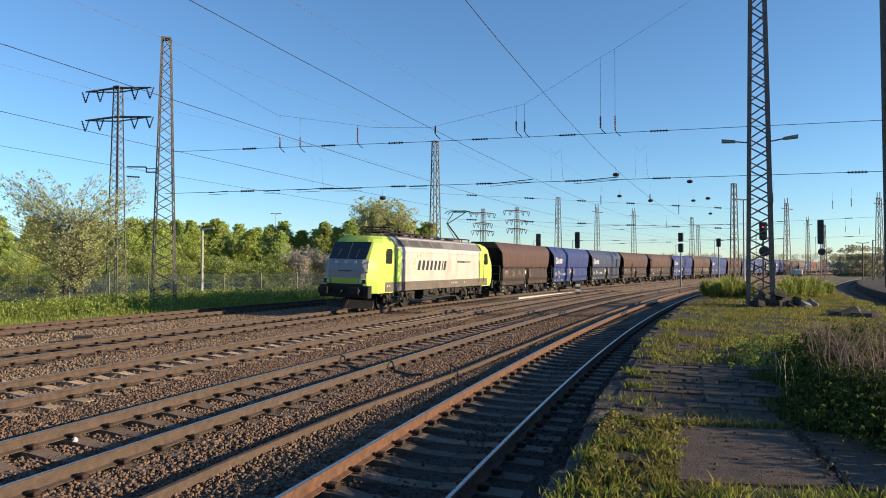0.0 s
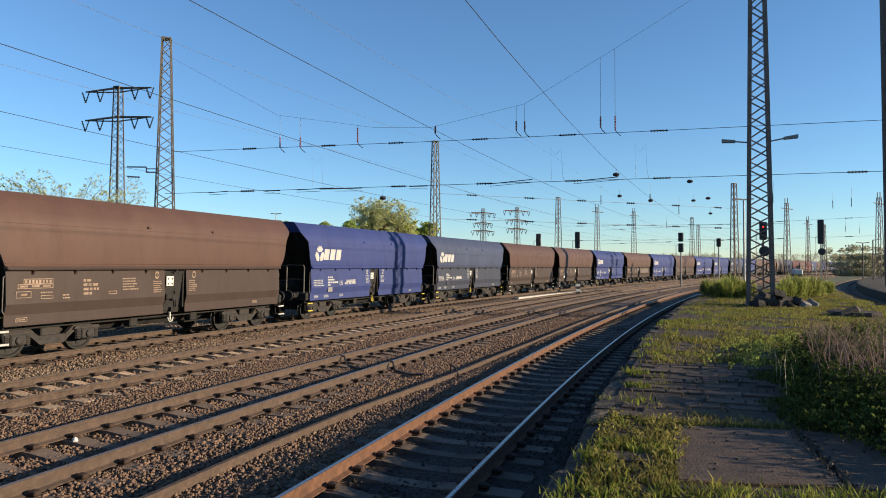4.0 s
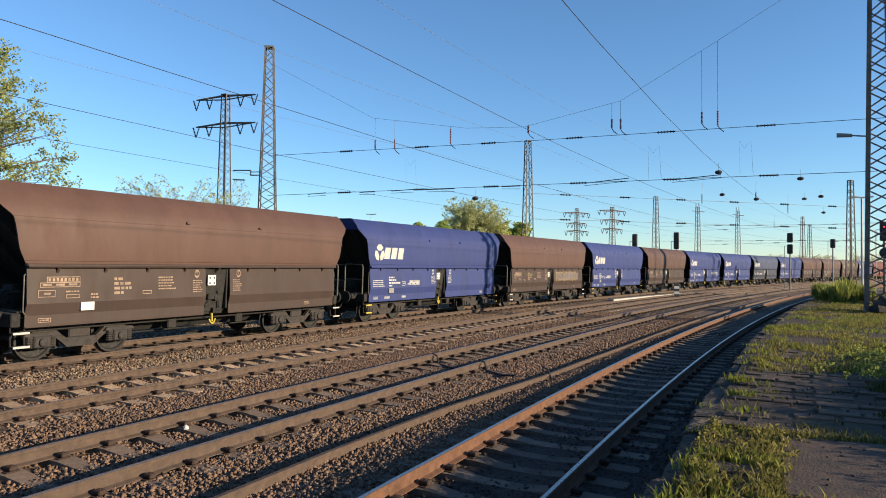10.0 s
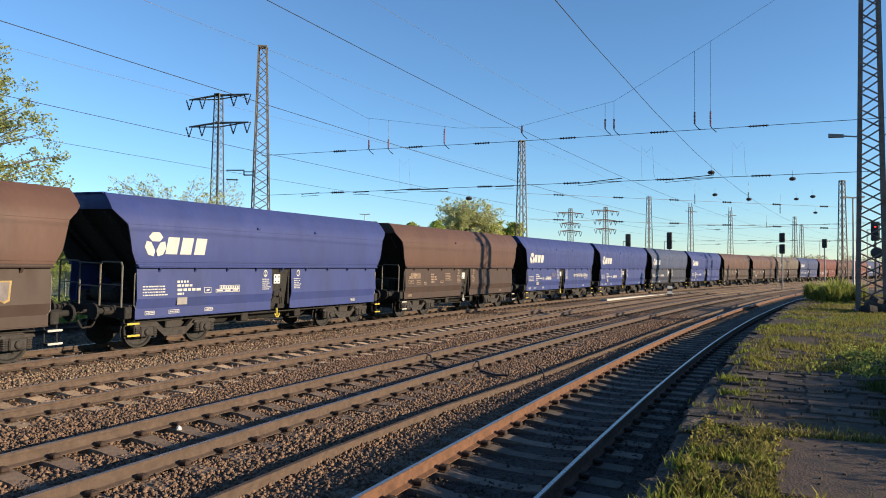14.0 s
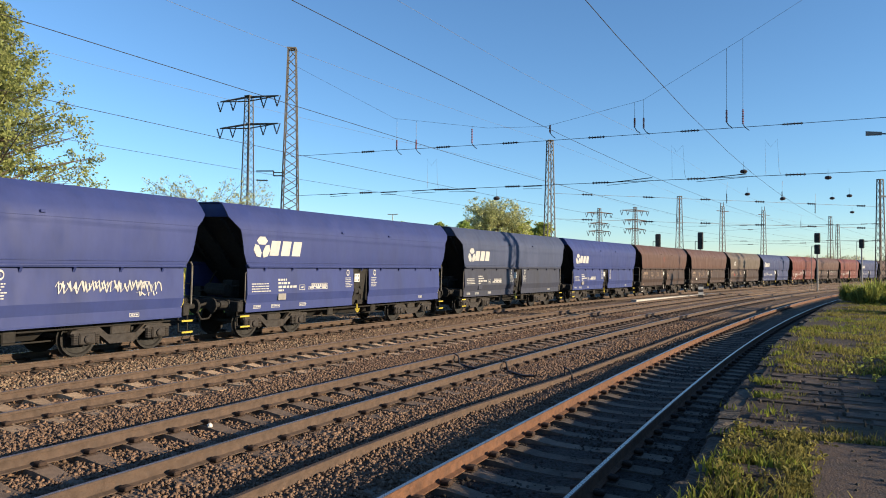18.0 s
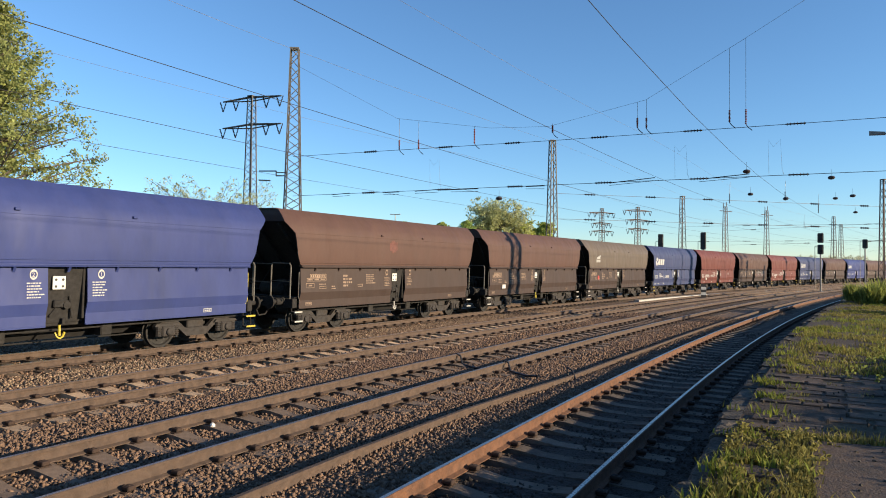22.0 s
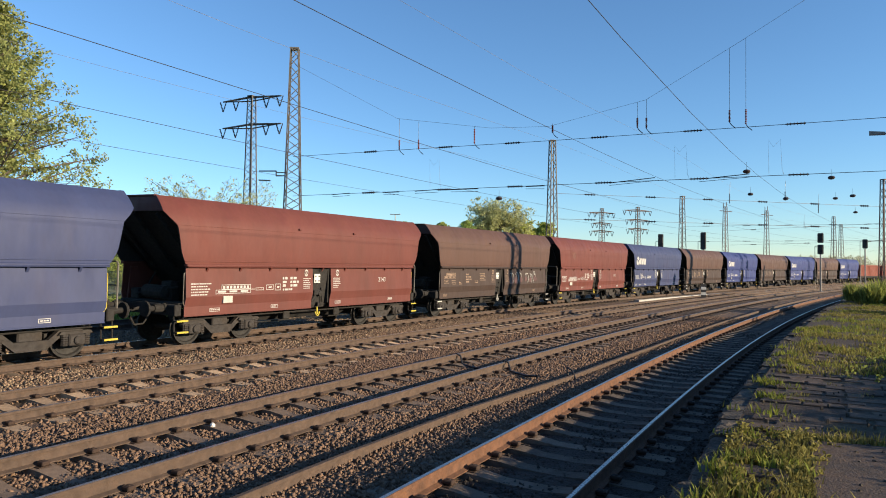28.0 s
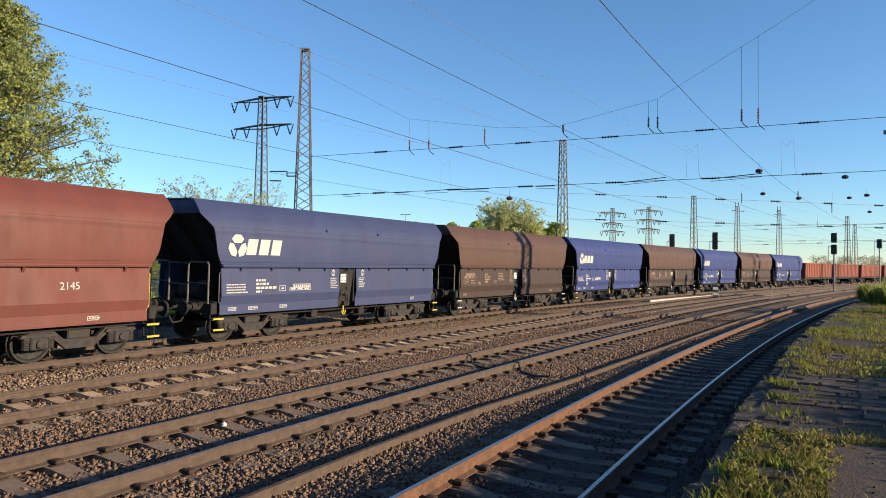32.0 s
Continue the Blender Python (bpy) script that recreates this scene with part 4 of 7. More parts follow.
def hopper_wagon(label, upper, lower, marked=False, text=True, rails=None, sprayed=None, number=None, plate=None, mark_mat=None, ends=True, tag=None):
    root = thing("hopper_wagon", label, "freight wagon", "wagons of the train")
    hop = put("hopper", shared("hopper", shell, BROWN), root, None, upper)
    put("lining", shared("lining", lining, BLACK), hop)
    put("weld_seam", shared("weld_seam", weld_seam, BROWN), hop, None, upper)
    if marked:
        for k in range(3):
            put("mark_lobe", shared("mark_lobe_%d" % k, lambda bm: mark_lobe(bm, k), MARK_WHITE), hop)
            put("mark_bar", shared("mark_bar_%d" % k, lambda bm: mark_bar(bm, k), MARK_WHITE), hop)
    for x in (-1.2, 1.6):
        put("lug", shared("lug", lug, BROWN), hop, Matrix.Translation((x, 0, 0)), upper)
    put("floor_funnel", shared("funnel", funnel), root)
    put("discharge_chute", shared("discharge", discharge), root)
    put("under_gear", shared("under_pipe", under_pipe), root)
    for turn, side in ((Matrix(), 0), (FLIP, 1)):
        put("ledge", shared("ledge", ledge, BROWN), root, turn, lower)
        put("solebar", shared("solebar", solebar), root, turn)
        put("unloading_gear", shared("door_gear", door_gear), root, turn)
        if side == 0:
            pl = put("valve_plate", shared("valve_plate", valve_plate, WHITE), root, turn, None, "white plate with four dots")
            put("dot", shared("valve_dots", valve_dots, BLACK), pl)["kind"] = "stuff"
        for x in (-5.49, 0.46):
            fl = put("side_flap", shared("lower_flap", lower_flap, BROWN), root, turn @ Matrix.Translation((x, 0, 0)), lower)
            if side == 0 and x < 0 and plate:
                put("inspection_plate", shared("flap_panel", flap_panel, CONCRETE), fl, Matrix.Translation((5.24, 0, 0)), plate)
        if side == 0:
            for x in np.arange(-4.8, 5.1, 1.2):
                put("bracket", shared("bracket", bracket, BROWN), root, Matrix.Translation((x, 0, 0)), lower)
            put("stop_lever", shared("stop_lever", stop_lever), root, Matrix.Translation((-0.12, 0, 0)), YELLOW if marked or plate else POLE_WHITE)
        hd = put("end_hood", shared("hood", hood, BROWN), root, turn, upper)
        # near-black iron, not wagon paint: the end recess's shade as colour
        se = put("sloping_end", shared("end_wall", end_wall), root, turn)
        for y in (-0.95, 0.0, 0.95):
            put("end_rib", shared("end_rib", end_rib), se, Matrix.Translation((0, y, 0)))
        turn = turn @ Matrix.Translation((0.11, 0, 0))
        put("end_post", shared("end_post", end_post, BROWN), root, turn, lower)
        put("end_post", shared("end_post", end_post, BROWN), root, turn @ Matrix.Scale(-1, 4, (0, 1, 0)), lower)
        put("headstock", shared("headstock", headstock), root, turn)
        for y in (-0.875, 0.875):
            put("buffer", shared("buffer", buffer), root, turn @ Matrix.Translation((0, y, 0)))
        put("coupling", shared("coupling", coupling), root, turn)
        put("brake_hose", shared("brake_hose", brake_hose), root, turn)
        put("brake_gear", shared("brake_gear", brake_gear), root, turn)
    rear = Matrix.Translation((0.11, 0, 0))
    fore = FLIP @ Matrix.Scale(-1, 4, (0, 1, 0)) @ rear
    put("air_tank", shared("air_tank", air_tank), root, FLIP @ rear)
    put("air_tank", shared("air_tank", air_tank), root, rear @ Matrix.Translation((0, 0, 0.1)))
    end = fore if ends else rear
    for side in (1, -1):
        put("handrail", shared("handrail", handrail), root, end @ Matrix.Scale(side, 4, (0, 1, 0)), GALV)
    for lift in (0.0, 0.60):
        put("rail_bar", shared("rail_bar", rail_bar), root, end @ Matrix.Translation((0, 0, lift)), GALV)
    put("grab_bar", shared("grab_bar", grab_bar), root, rear, rails or GALV)
    put("grab_bar", shared("grab_bar", grab_bar), root, fore, GALV)
    for m in (rear, fore):
        st = put("steps", shared("steps", steps), root, m)
        for dz, dy in ((0.0, 0.0), (0.30, 0.02)):
            put("step_edge", shared("step_edge", step_edge, YELLOW), st, Matrix.Translation((0, dy, dz)), YELLOW if rails is not None else POLE_WHITE)
    if text:
        mk = mark_mat or MARK_WHITE
        style = "red" if upper is RED else "blue" if marked else "brown"
        put("data_panel", shared("text_" + style, TEXTS[style], MARK_WHITE), root, None, mk)["kind"] = "stuff"
        for x, d in ((-0.78, "2"), (0.80, "1")):
            rg = put("ring_mark", shared("ring_mark", ring_mark, MARK_WHITE), root, Matrix.Translation((x, -1.378, 2.00)), mk)
            put("digit", LETTERS[d], rg, Matrix.Translation((-0.037, -0.004, -0.047)) @ ON_SIDE, mk)
    if number:
        put("painted_number", digits(number, 0.24, MARK_WHITE), root, Matrix.Translation((3.2, -1.392, 1.66)) @ Matrix.Rotation(math.radians(-4), 4, "X") @ ON_SIDE)
    if sprayed:
        g = put("graffiti", shared("graffiti_" + sprayed[0], lambda bm: graffiti(bm, sprayed[3], 1.0, 0.004), sprayed[1]), root)
        f = put("graffiti_fill", shared("graffiti_fill_" + sprayed[0], lambda bm: graffiti(bm, sprayed[3], 0.84, 0.007), sprayed[2]), g)
        g["kind"] = f["kind"] = "stuff"
    for k, (x0, x1, z0, h, n, m_) in enumerate(tag or ()):
        put("scribble", shared("scribble_%s_%d" % (label, k), lambda bm: squiggle(bm, x0, x1, z0, h, n, 0.028, k + n, 0.0016 * k), m_), root)["kind"] = "stuff"
    for x in (-3.95, 3.95):
        bogie(root, x)
    return root


SPRAY_GOLD = mat("ochre_spray", (0.20, 0.135, 0.035), 0.6, vary=0.3)
SPRAY_SILVER = mat("silver_spray", (0.085, 0.07, 0.072), 0.5, vary=0.3)
SPRAY_YELLOW = mat("yellow_spray", (0.19, 0.16, 0.03), 0.6, vary=0.2)
SPRAY_PINK = mat("pink_spray", (0.066, 0.028, 0.026), 0.6, vary=0.3)

SPRAY_RED = mat("faint_red_spray", (0.098, 0.034, 0.025), 0.7, vary=0.4)


def spray_spot(bm):
    """A faint sprayed blot on the upper shell."""
    for k in range(9):
        on_shell(bm, -0.72 + k * 0.055, 2.72 + 0.03 * abs(k - 4) + 0.02 * (k % 3), 0.054, 0.5 - 0.05 * abs(k - 4) - 0.03 * (k % 2), 0.0)


def pale_mark(bm):
    """A pale emblem: a quarter sweep over a row of short bars."""
    for k in range(4):
        on_shell(bm, -4.55 + k * 0.17, 2.62, 0.13, 0.17, 0.1)
    for k in range(3):
        on_shell(bm, -4.50 + k * 0.20, 2.84, 0.17 , 0.12 + 0.06 * k, 0.35)


def round_mark(bm):
    lathe(bm, [(0.14, -1.408), (0.14, -1.40)], (-4.0, 0, 1.6), "y", 14)


KIND = {
    "brown": dict(label="faded brown steel coal hopper wagon with open top", upper=BROWN, lower=BROWN2, mark_mat=MARK_DIM),
    "blue": dict(label="ultramarine blue steel coal hopper wagon with white mark", upper=BLUE, lower=BLUE, marked=True, rails=YELLOW, plate=LAMP_GREY),
    "slate": dict(label="slate blue hopper wagon with grey flaps and white mark", upper=SLATE, lower=GREYL, marked=True, rails=YELLOW, plate=GREYL),
    "navy": dict(label="navy blue steel coal hopper wagon with white mark", upper=NAVY, lower=NAVY, marked=True, rails=YELLOW),
    "tan": dict(label="dusty tan-grey steel coal hopper wagon", upper=TAN, lower=BROWN2, mark_mat=MARK_DIM),
    "red": dict(label="oxide red steel coal hopper wagon with white stencils", upper=RED, lower=RED, plate=POLE_WHITE, rails=YELLOW),
}
ORDER = ["brown", "blue", "slate", "brown", "brown", "blue", "brown", "blue", "brown", "blue", "blue", "slate", "blue", "brown", "brown", "tan", "navy", "red", "brown", "red",
         "navy", "brown", "blue", "brown", "blue", "brown", "blue"]
NUMBERS = {18: "2143", 20: "2145"}
CONSIST = []
for i, kind in enumerate(ORDER, 1):
    opt = dict(KIND[kind])
    if i == 7:
        opt.update(sprayed=("gold", SPRAY_GOLD, SPRAY_SILVER, 3), label="faded brown coal hopper wagon with ochre graffiti on its flap")
    if i == 19:
        opt.update(label="faded brown hopper wagon with pink and white graffiti on its flap")
    if i == 7:
        opt.update(tag=((-3.6, -2.7, 1.72, 0.16, 14, SPRAY_YELLOW),))
    if i == 10:
        opt.update(tag=((-0.3 - 1.5, -1.2, 1.6, 0.3, 12, MARK_DIM), (1.95, 4.75, 1.55, 0.3, 60, MARK_WHITE), (2.05, 4.5, 1.62, 0.22, 47, MARK_WHITE), (4.0, 4.6, 1.44, 0.12, 14, MARK_WHITE)), label="ultramarine blue hopper wagon with white scribbles on its flap")
    if i in (5, 15):
        opt.update(plate=WHITE, label="faded brown coal hopper wagon with a white square plate")
    if i in (5, 10, 11, 12, 13, 17, 18, 19):
        opt["ends"] = False
    if i in NUMBERS:
        opt["number"] = NUMBERS[i]
    wagon = hopper_wagon(**opt)
    CONSIST.append((wagon, 54.573 + (i - 1) * LOB))
    if i in (14, 20):
        put("spray_spot", shared("spray_spot", spray_spot, SPRAY_RED), wagon, Matrix.Translation((-3.3 if i == 20 else 0.0, -0.004, 0)), None, "faint red sprayed blot")["kind"] = "stuff"
    if i == 19:
        put("graffiti", shared("sprayed_blots", sprayed_blots, SPRAY_PINK), wagon, None, None, "faded pink sprayed blots")["kind"] = "stuff"
        put("graffiti", shared("sprayed_hooks", sprayed_hooks, MARK_WHITE), wagon, None, None, "white sprayed hooked strokes")["kind"] = "stuff"
    if i == 16:
        put("pale_mark", shared("pale_mark", pale_mark, MARK_WHITE), wagon)["kind"] = "stuff"
        put("round_mark", shared("round_mark", round_mark, MARK_RED), wagon, None, None, "red round mark")


# ---- the locomotive ----
NOSE = [(0.92, 8.66, 1.46), (1.10, 8.72, 1.47), (1.45, 8.84, 1.48), (1.66, 8.85, 1.48), (2.05, 8.86, 1.48), (2.50, 8.72, 1.48), (2.62, 8.62, 1.475), (3.40, 8.14, 1.42), (3.62, 7.96, 1.28), (3.80, 7.70, 1.02)]
BODY_SIDE = [(1.48, 1.10), (1.485, 1.45), (1.485, 3.05), (1.44, 3.28), (1.06, 3.74), (0.98, 3.80)]
BX = 6.25


def nose_ring(z, xf, y, x_in):
    return [(x_in, -y, z), (xf - 0.62, -y, z), (xf - 0.12, -y + 0.30, z), (xf, -y + 0.55, z), (xf, y - 0.55, z), (xf - 0.12, y - 0.30, z), (xf - 0.62, y, z), (x_in, y, z)]


def cab_shell(bm, sel, z0=0, z1=9, out=0.0):
    rows = [[bm.verts.new((p[0] + out, p[1] * (1 + out * 0.3), p[2])) for p in nose_ring(z, xf, y, BX)] for z, xf, y in NOSE if z0 <= z <= z1]
    for a, b in zip(rows, rows[1:]):
        for i in sel:
            bm.faces.new((a[i], a[i + 1], b[i + 1], b[i]))
    bmesh.ops.delete(bm, geom=[v for v in bm.verts if not v.link_faces and z1 < 3.8], context="VERTS")
    if z1 > 3.8 and len(sel) > 4:
        bm.faces.new(rows[-1])
    smoothed(bm, 0.3)


def face_patch(bm, za, zb, ya, yb, out=0.012):
    """A patch on the nose's front face between two heights and two sides, proud by out."""
    zs = [n[0] for n in NOSE]
    fx = lambda z: float(np.interp(z, zs, [n[1] for n in NOSE])) + out
    solid(bm, [(fx(za), ya, za), (fx(za), yb, za), (fx(zb), yb, zb), (fx(zb), ya, zb), (fx(za) - 0.05, ya, za), (fx(za) - 0.05, yb, za), (fx(zb) - 0.05, yb, zb), (fx(zb) - 0.05, ya, zb)],
          [(0, 1, 2, 3), (0, 4, 5, 1), (2, 6, 7, 3), (1, 5, 6, 2), (0, 3, 7, 4)])


def side_at(z):
    return float(np.interp(z, [p[1] for p in BODY_SIDE], [p[0] for p in BODY_SIDE]))


def side_patch(bm, x0, x1, z0, z1, out=0.012, lean=0.0):
    y0, y1 = -side_at(z0) - out, -side_at(z1) - out
    solid(bm, [(x0, y0, z0), (x1, y0, z0), (x1 + lean, y1, z1), (x0 + lean, y1, z1), (x0, y0 + 0.03, z0), (x1, y0 + 0.03, z0), (x1 + lean, y1 + 0.03, z1), (x0 + lean, y1 + 0.03, z1)],
          [(0, 1, 2, 3), (0, 4, 5, 1), (2, 6, 7, 3), (1, 5, 6, 2), (0, 3, 7, 4)])


def made(name, parent, material, build, m=None, label=""):
    bm = B()
    build(bm)
    bmesh.ops.recalc_face_normals(bm, faces=bm.faces)
    ob = part(name, bm, material, parent, label)
    if m is not None:
        ob.matrix_basis = m
    return ob


def arch(bm, pts, y0, y1):
    """A flat outline in x-z with thickness in y."""
    a = [bm.verts.new((x, y0, z)) for x, z in pts]
    b = [bm.verts.new((x, y1, z)) for x, z in pts]
    n = len(pts)
    bm.faces.new(a)
    bm.faces.new(b)
    for i in range(n):
        bm.faces.new((a[i], a[(i + 1) % n], b[(i + 1) % n], b[i]))


def loco_wheelset(bm):
    wheelset(bm, 0.6)


def loco_bogie(root, x):
    def frame_(bm):
        for sg in (-1, 1):
            y0, y1 = sorted((sg * 0.98, sg * 1.12))
            bbox(bm, -1.95, 1.95, y0, y1, 0.72, 0.95, 0.03)
            bbox(bm, -0.45, 0.45, y0, y1, 0.42, 0.75, 0.03)
        bbox(bm, -0.4, 0.4, -1.0, 1.0, 0.5, 0.95, 0.03)
    b = made("bogie", root, BOGIE, frame_, Matrix.Translation((x, 0, 0)))
    for ax in (-1.3, 1.3):
        for turn in (Matrix(), FLIP):
            def box_(bm):
                bbox(bm, -0.24, 0.24, -1.25, -1.05, 0.42, 0.80, 0.04)
                lathe(bm, [(0.17, -1.25), (0.17, -1.30), (0.10, -1.34)], (0, 0, 0.61), "y", 12)
                for dx in (-0.38, 0.38):
                    lathe(bm, [(0.10, 0.42)] + [(0.11 if k % 2 else 0.09, 0.45 + k * 0.03) for k in range(9)] + [(0.10, 0.74)], (dx, -1.12, 0), "z", 9)
                tube(bm, (-0.5, -1.18, 0.62), (-0.24, -1.18, 0.55), 0.04)
            made("axle_box", b, BOGIE, box_, Matrix.Translation((ax, 0, 0)) @ turn)
        w = put("wheelset", shared("loco_wheelset", loco_wheelset, WHEEL), b)
        w.matrix_parent_inverse = Matrix.Translation((ax, 0, 0.6))
        WHEELS.append((w, 0.6))
    for dx in (-0.75, 0.75):
        made("damper", b, UNDER, lambda bm: (tube(bm, (dx - 0.1, -1.16, 0.9), (dx + 0.15, -1.16, 0.45), 0.05), bbox(bm, dx - 0.3, dx - 0.05, -1.2, -1.0, 0.3, 0.6, 0.03)))
    return b


def insulator_rod(bm, a, b, r=0.06, n=7):
    a, b = Vector(a), Vector(b)
    tube(bm, a, b, r * 0.45)
    for k in range(n):
        c = a.lerp(b, (k + 0.5) / n)
        d = (b - a).normalized() * 0.012
        tube(bm, c - d, c + d, r, r * 0.8, 8)


def pantograph(root, x, raised, flip):
    s = -1 if flip else 1
    base = made("pantograph", root, UNDER, lambda bm: (bbox(bm, x - 0.75, x + 0.75, -0.62, -0.54, 4.02, 4.09, 0.01), bbox(bm, x - 0.75, x + 0.75, 0.54, 0.62, 4.02, 4.09, 0.01),
                                                       bbox(bm, x - 0.1, x + 0.1, -0.6, 0.6, 4.02, 4.10, 0.01)), None, "dark grey roof current collector")
    for dx in (-0.6, 0.6):
        for y in (-0.58, 0.58):
            made("insulator", base, INSUL, lambda bm: insulator_rod(bm, (x + dx, y, 3.78), (x + dx, y, 4.02), 0.07, 4))
    top = 6.02 if raised else 4.32
    knee = (x - s * 1.75, 0, 5.05) if raised else (x - s * 1.6, 0, 4.18)
    head = x + s * 0.25 if raised else x + s * 0.45
    made("lower_arm", base, UNDER, lambda bm: (tube(bm, (x + s * 0.3, 0, 4.08), knee, 0.055, 0.05), tube(bm, (x + s * 0.15, 0.2, 4.06), (knee[0] + 0.1, 0.05, knee[2] - 0.12), 0.02)))
    made("upper_arm", base, UNDER, lambda bm: (tube(bm, (knee[0], -0.05, knee[2]), (head, -0.45, top - 0.1), 0.03), tube(bm, (knee[0], 0.05, knee[2]), (head, 0.45, top - 0.1), 0.03),
                                               tube(bm, (head, -0.5, top - 0.1), (head, 0.5, top - 0.1), 0.025)))
    def bow(bm):
        for dx in (-0.28, 0.28):
            pipe(bm, [(head + dx, -0.98, top - 0.22), (head + dx, -0.82, top - 0.06), (head + dx, -0.6, top), (head + dx, 0.6, top), (head + dx, 0.82, top - 0.06), (head + dx, 0.98, top - 0.22)], 0.025)
        for y in (-0.45, 0.45):
            tube(bm, (head - 0.28, y, top - 0.03), (head + 0.28, y, top - 0.03), 0.02)
    made("contact_bow", base, UNDER, bow)


def locomotive():
    root = thing("electric_locomotive", "lime green and dirty silver four-axle electric locomotive", "locomotive")
    prof = [(-y, z) for y, z in BODY_SIDE] + [(y, z) for y, z in reversed(BODY_SIDE)]
    made("body", root, CREAM, lambda bm: prism(bm, prof, -BX, BX))
    made("roof_band", root, ROOF_GREY, lambda bm: [side_patch(bm, -BX, BX, 3.30, 3.73, 0.014), prism(bm, [(-1.0, 3.80), (1.0, 3.80), (0.9, 3.86), (-0.9, 3.86)], -BX, BX)])
    made("skirt", root, SKIRT, lambda bm: side_patch(bm, -7.35, 7.35, 0.98, 1.46, 0.016), None, "dusty brown skirt band")
    for k in range(8):
        x = -5.9 + k * 1.5
        if k in (0, 1, 2, 3):
            g = made("roof_grille", root, UNDER, lambda bm: side_patch(bm, x, x + 1.3, 3.36, 3.66, 0.022))
            for j in range(5):
                made("slat", g, ROOF_GREY, lambda bm: side_patch(bm, x + 0.02, x + 1.28, 3.385 + j * 0.055, 3.41 + j * 0.055, 0.03))
    for turn, front in ((FLIP, True), (Matrix(), False)):
        cab = made("cab", root, LIME, lambda bm: cab_shell(bm, range(7)), turn)
        made("front_panel", cab, LOCO_GREY, lambda bm: cab_shell(bm, (2, 3, 4), 1.6, 2.65, 0.012), None, "grey nose panel")
        made("lower_panel", cab, BLACK, lambda bm: face_patch(bm, 1.12, 1.38, -1.05, 1.05, 0.016), None, "dark lower nose panel")
        for ya, yb in ((-1.06, -0.02), (0.02, 1.06)):
            made("windscreen", cab, GLASS, lambda bm: face_patch(bm, 2.60, 3.46, ya, yb, 0.02), None, "dark cab windscreen")
            made("wiper", cab, BLACK, lambda bm: tube(bm, (8.66, ya + 0.5, 2.66), (8.50, ya + 0.62, 3.1), 0.012))
        made("nose_mark", cab, MARK_DARK, lambda bm: [face_patch(bm, 1.98, 2.05, -0.36 + k * 0.095, -0.29 + k * 0.095, 0.018) for k in range(8)])
        for y in (-1.0, 1.0):
            made("headlight", cab, BLACK, lambda bm: face_patch(bm, 1.40, 1.60, y - 0.2, y + 0.2, 0.02))
            made("lamp_lens", cab, WHITE, lambda bm: lathe(bm, [(0.10, 8.86), (0.09, 8.89)], (0, y * 0.92, 1.50), "x", 10))
        for y in (-0.55, 0.0, 0.55):
            made("upper_lamp", cab, WHITE, lambda bm: lathe(bm, [(0.11, 8.68), (0.10, 8.76), (0.05, 8.77)], (0, y, 2.42), "x", 12))
        for y in (-1.25, 1.25):
            made("mirror", cab, LAMP_GREY, lambda bm: pipe(bm, [(8.62, y * 0.93, 1.9), (8.80, y, 2.0), (8.74, y, 2.4), (8.55, y * 0.95, 2.5)], 0.025))
        made("buffer_beam", root, UNDER, lambda bm: bbox(bm, 8.55, 8.90, -1.40, 1.40, 0.70, 1.30, 0.03), turn)
        for y in (-0.875, 0.875):
            made("buffer", root, UNDER, lambda bm: (lathe(bm, [(0.17, 8.84), (0.17, 8.95), (0.11, 8.97), (0.11, 9.34)], (0, y, 1.06), "x", 12), bbox(bm, 9.34, 9.42, y - 0.27, y + 0.27, 0.89, 1.23, 0.03)), turn)
        made("snow_plough", root, BOGIE, lambda bm: solid(bm, [(8.4, -1.35, 0.18), (8.85, 0, 0.18), (8.4, 1.35, 0.18), (8.25, -1.35, 0.55), (8.6, 0, 0.6), (8.25, 1.35, 0.55), (8.2, -1.35, 0.2), (8.2, 1.35, 0.2)],
                                                          [(0, 1, 4, 3), (1, 2, 5, 4), (3, 4, 5), (0, 3, 6), (2, 7, 5), (6, 3, 5, 7), (0, 6, 7, 2, 1)]), turn)
        made("coupling_hook", root, UNDER, lambda bm: (tube(bm, (8.8, 0, 1.05), (9.2, 0, 1.0), 0.06, 0.05), pipe(bm, [(9.1, 0, 1.0), (9.2, 0, 0.6), (9.0, 0, 0.45)], 0.03),
                                                       pipe(bm, [(8.86, 0.4, 0.95), (9.1, 0.42, 0.6), (9.2, 0.4, 0.4)], 0.03), pipe(bm, [(8.86, -0.4, 0.95), (9.1, -0.42, 0.6), (9.2, -0.4, 0.4)], 0.03)), turn)
    for sg in (-1, 1):
        x0 = 7.05 * sg
        ext = [(x0 - 0.26, 2.40), (x0 + 0.26, 2.40), (x0 + 0.33, 2.5), (x0 + 0.33 - (0.10 if sg > 0 else 0), 3.06), (x0 + 0.22 - (0.10 if sg > 0 else 0), 3.16), (x0 - 0.22 + (0.10 if sg < 0 else 0), 3.16), (x0 - 0.33 + (0.10 if sg < 0 else 0), 3.06), (x0 - 0.33, 2.5)]
        made("side_window", root, GLASS, lambda bm: arch(bm, ext, -1.50, -1.47), None, "dark cab side window")
        xd = 6.05 * sg
        made("cab_door", root, LIME, lambda bm: bbox(bm, xd - 0.33, xd + 0.33, -1.505, -1.46, 1.46, 3.2, 0.01), None, "lime cab door")
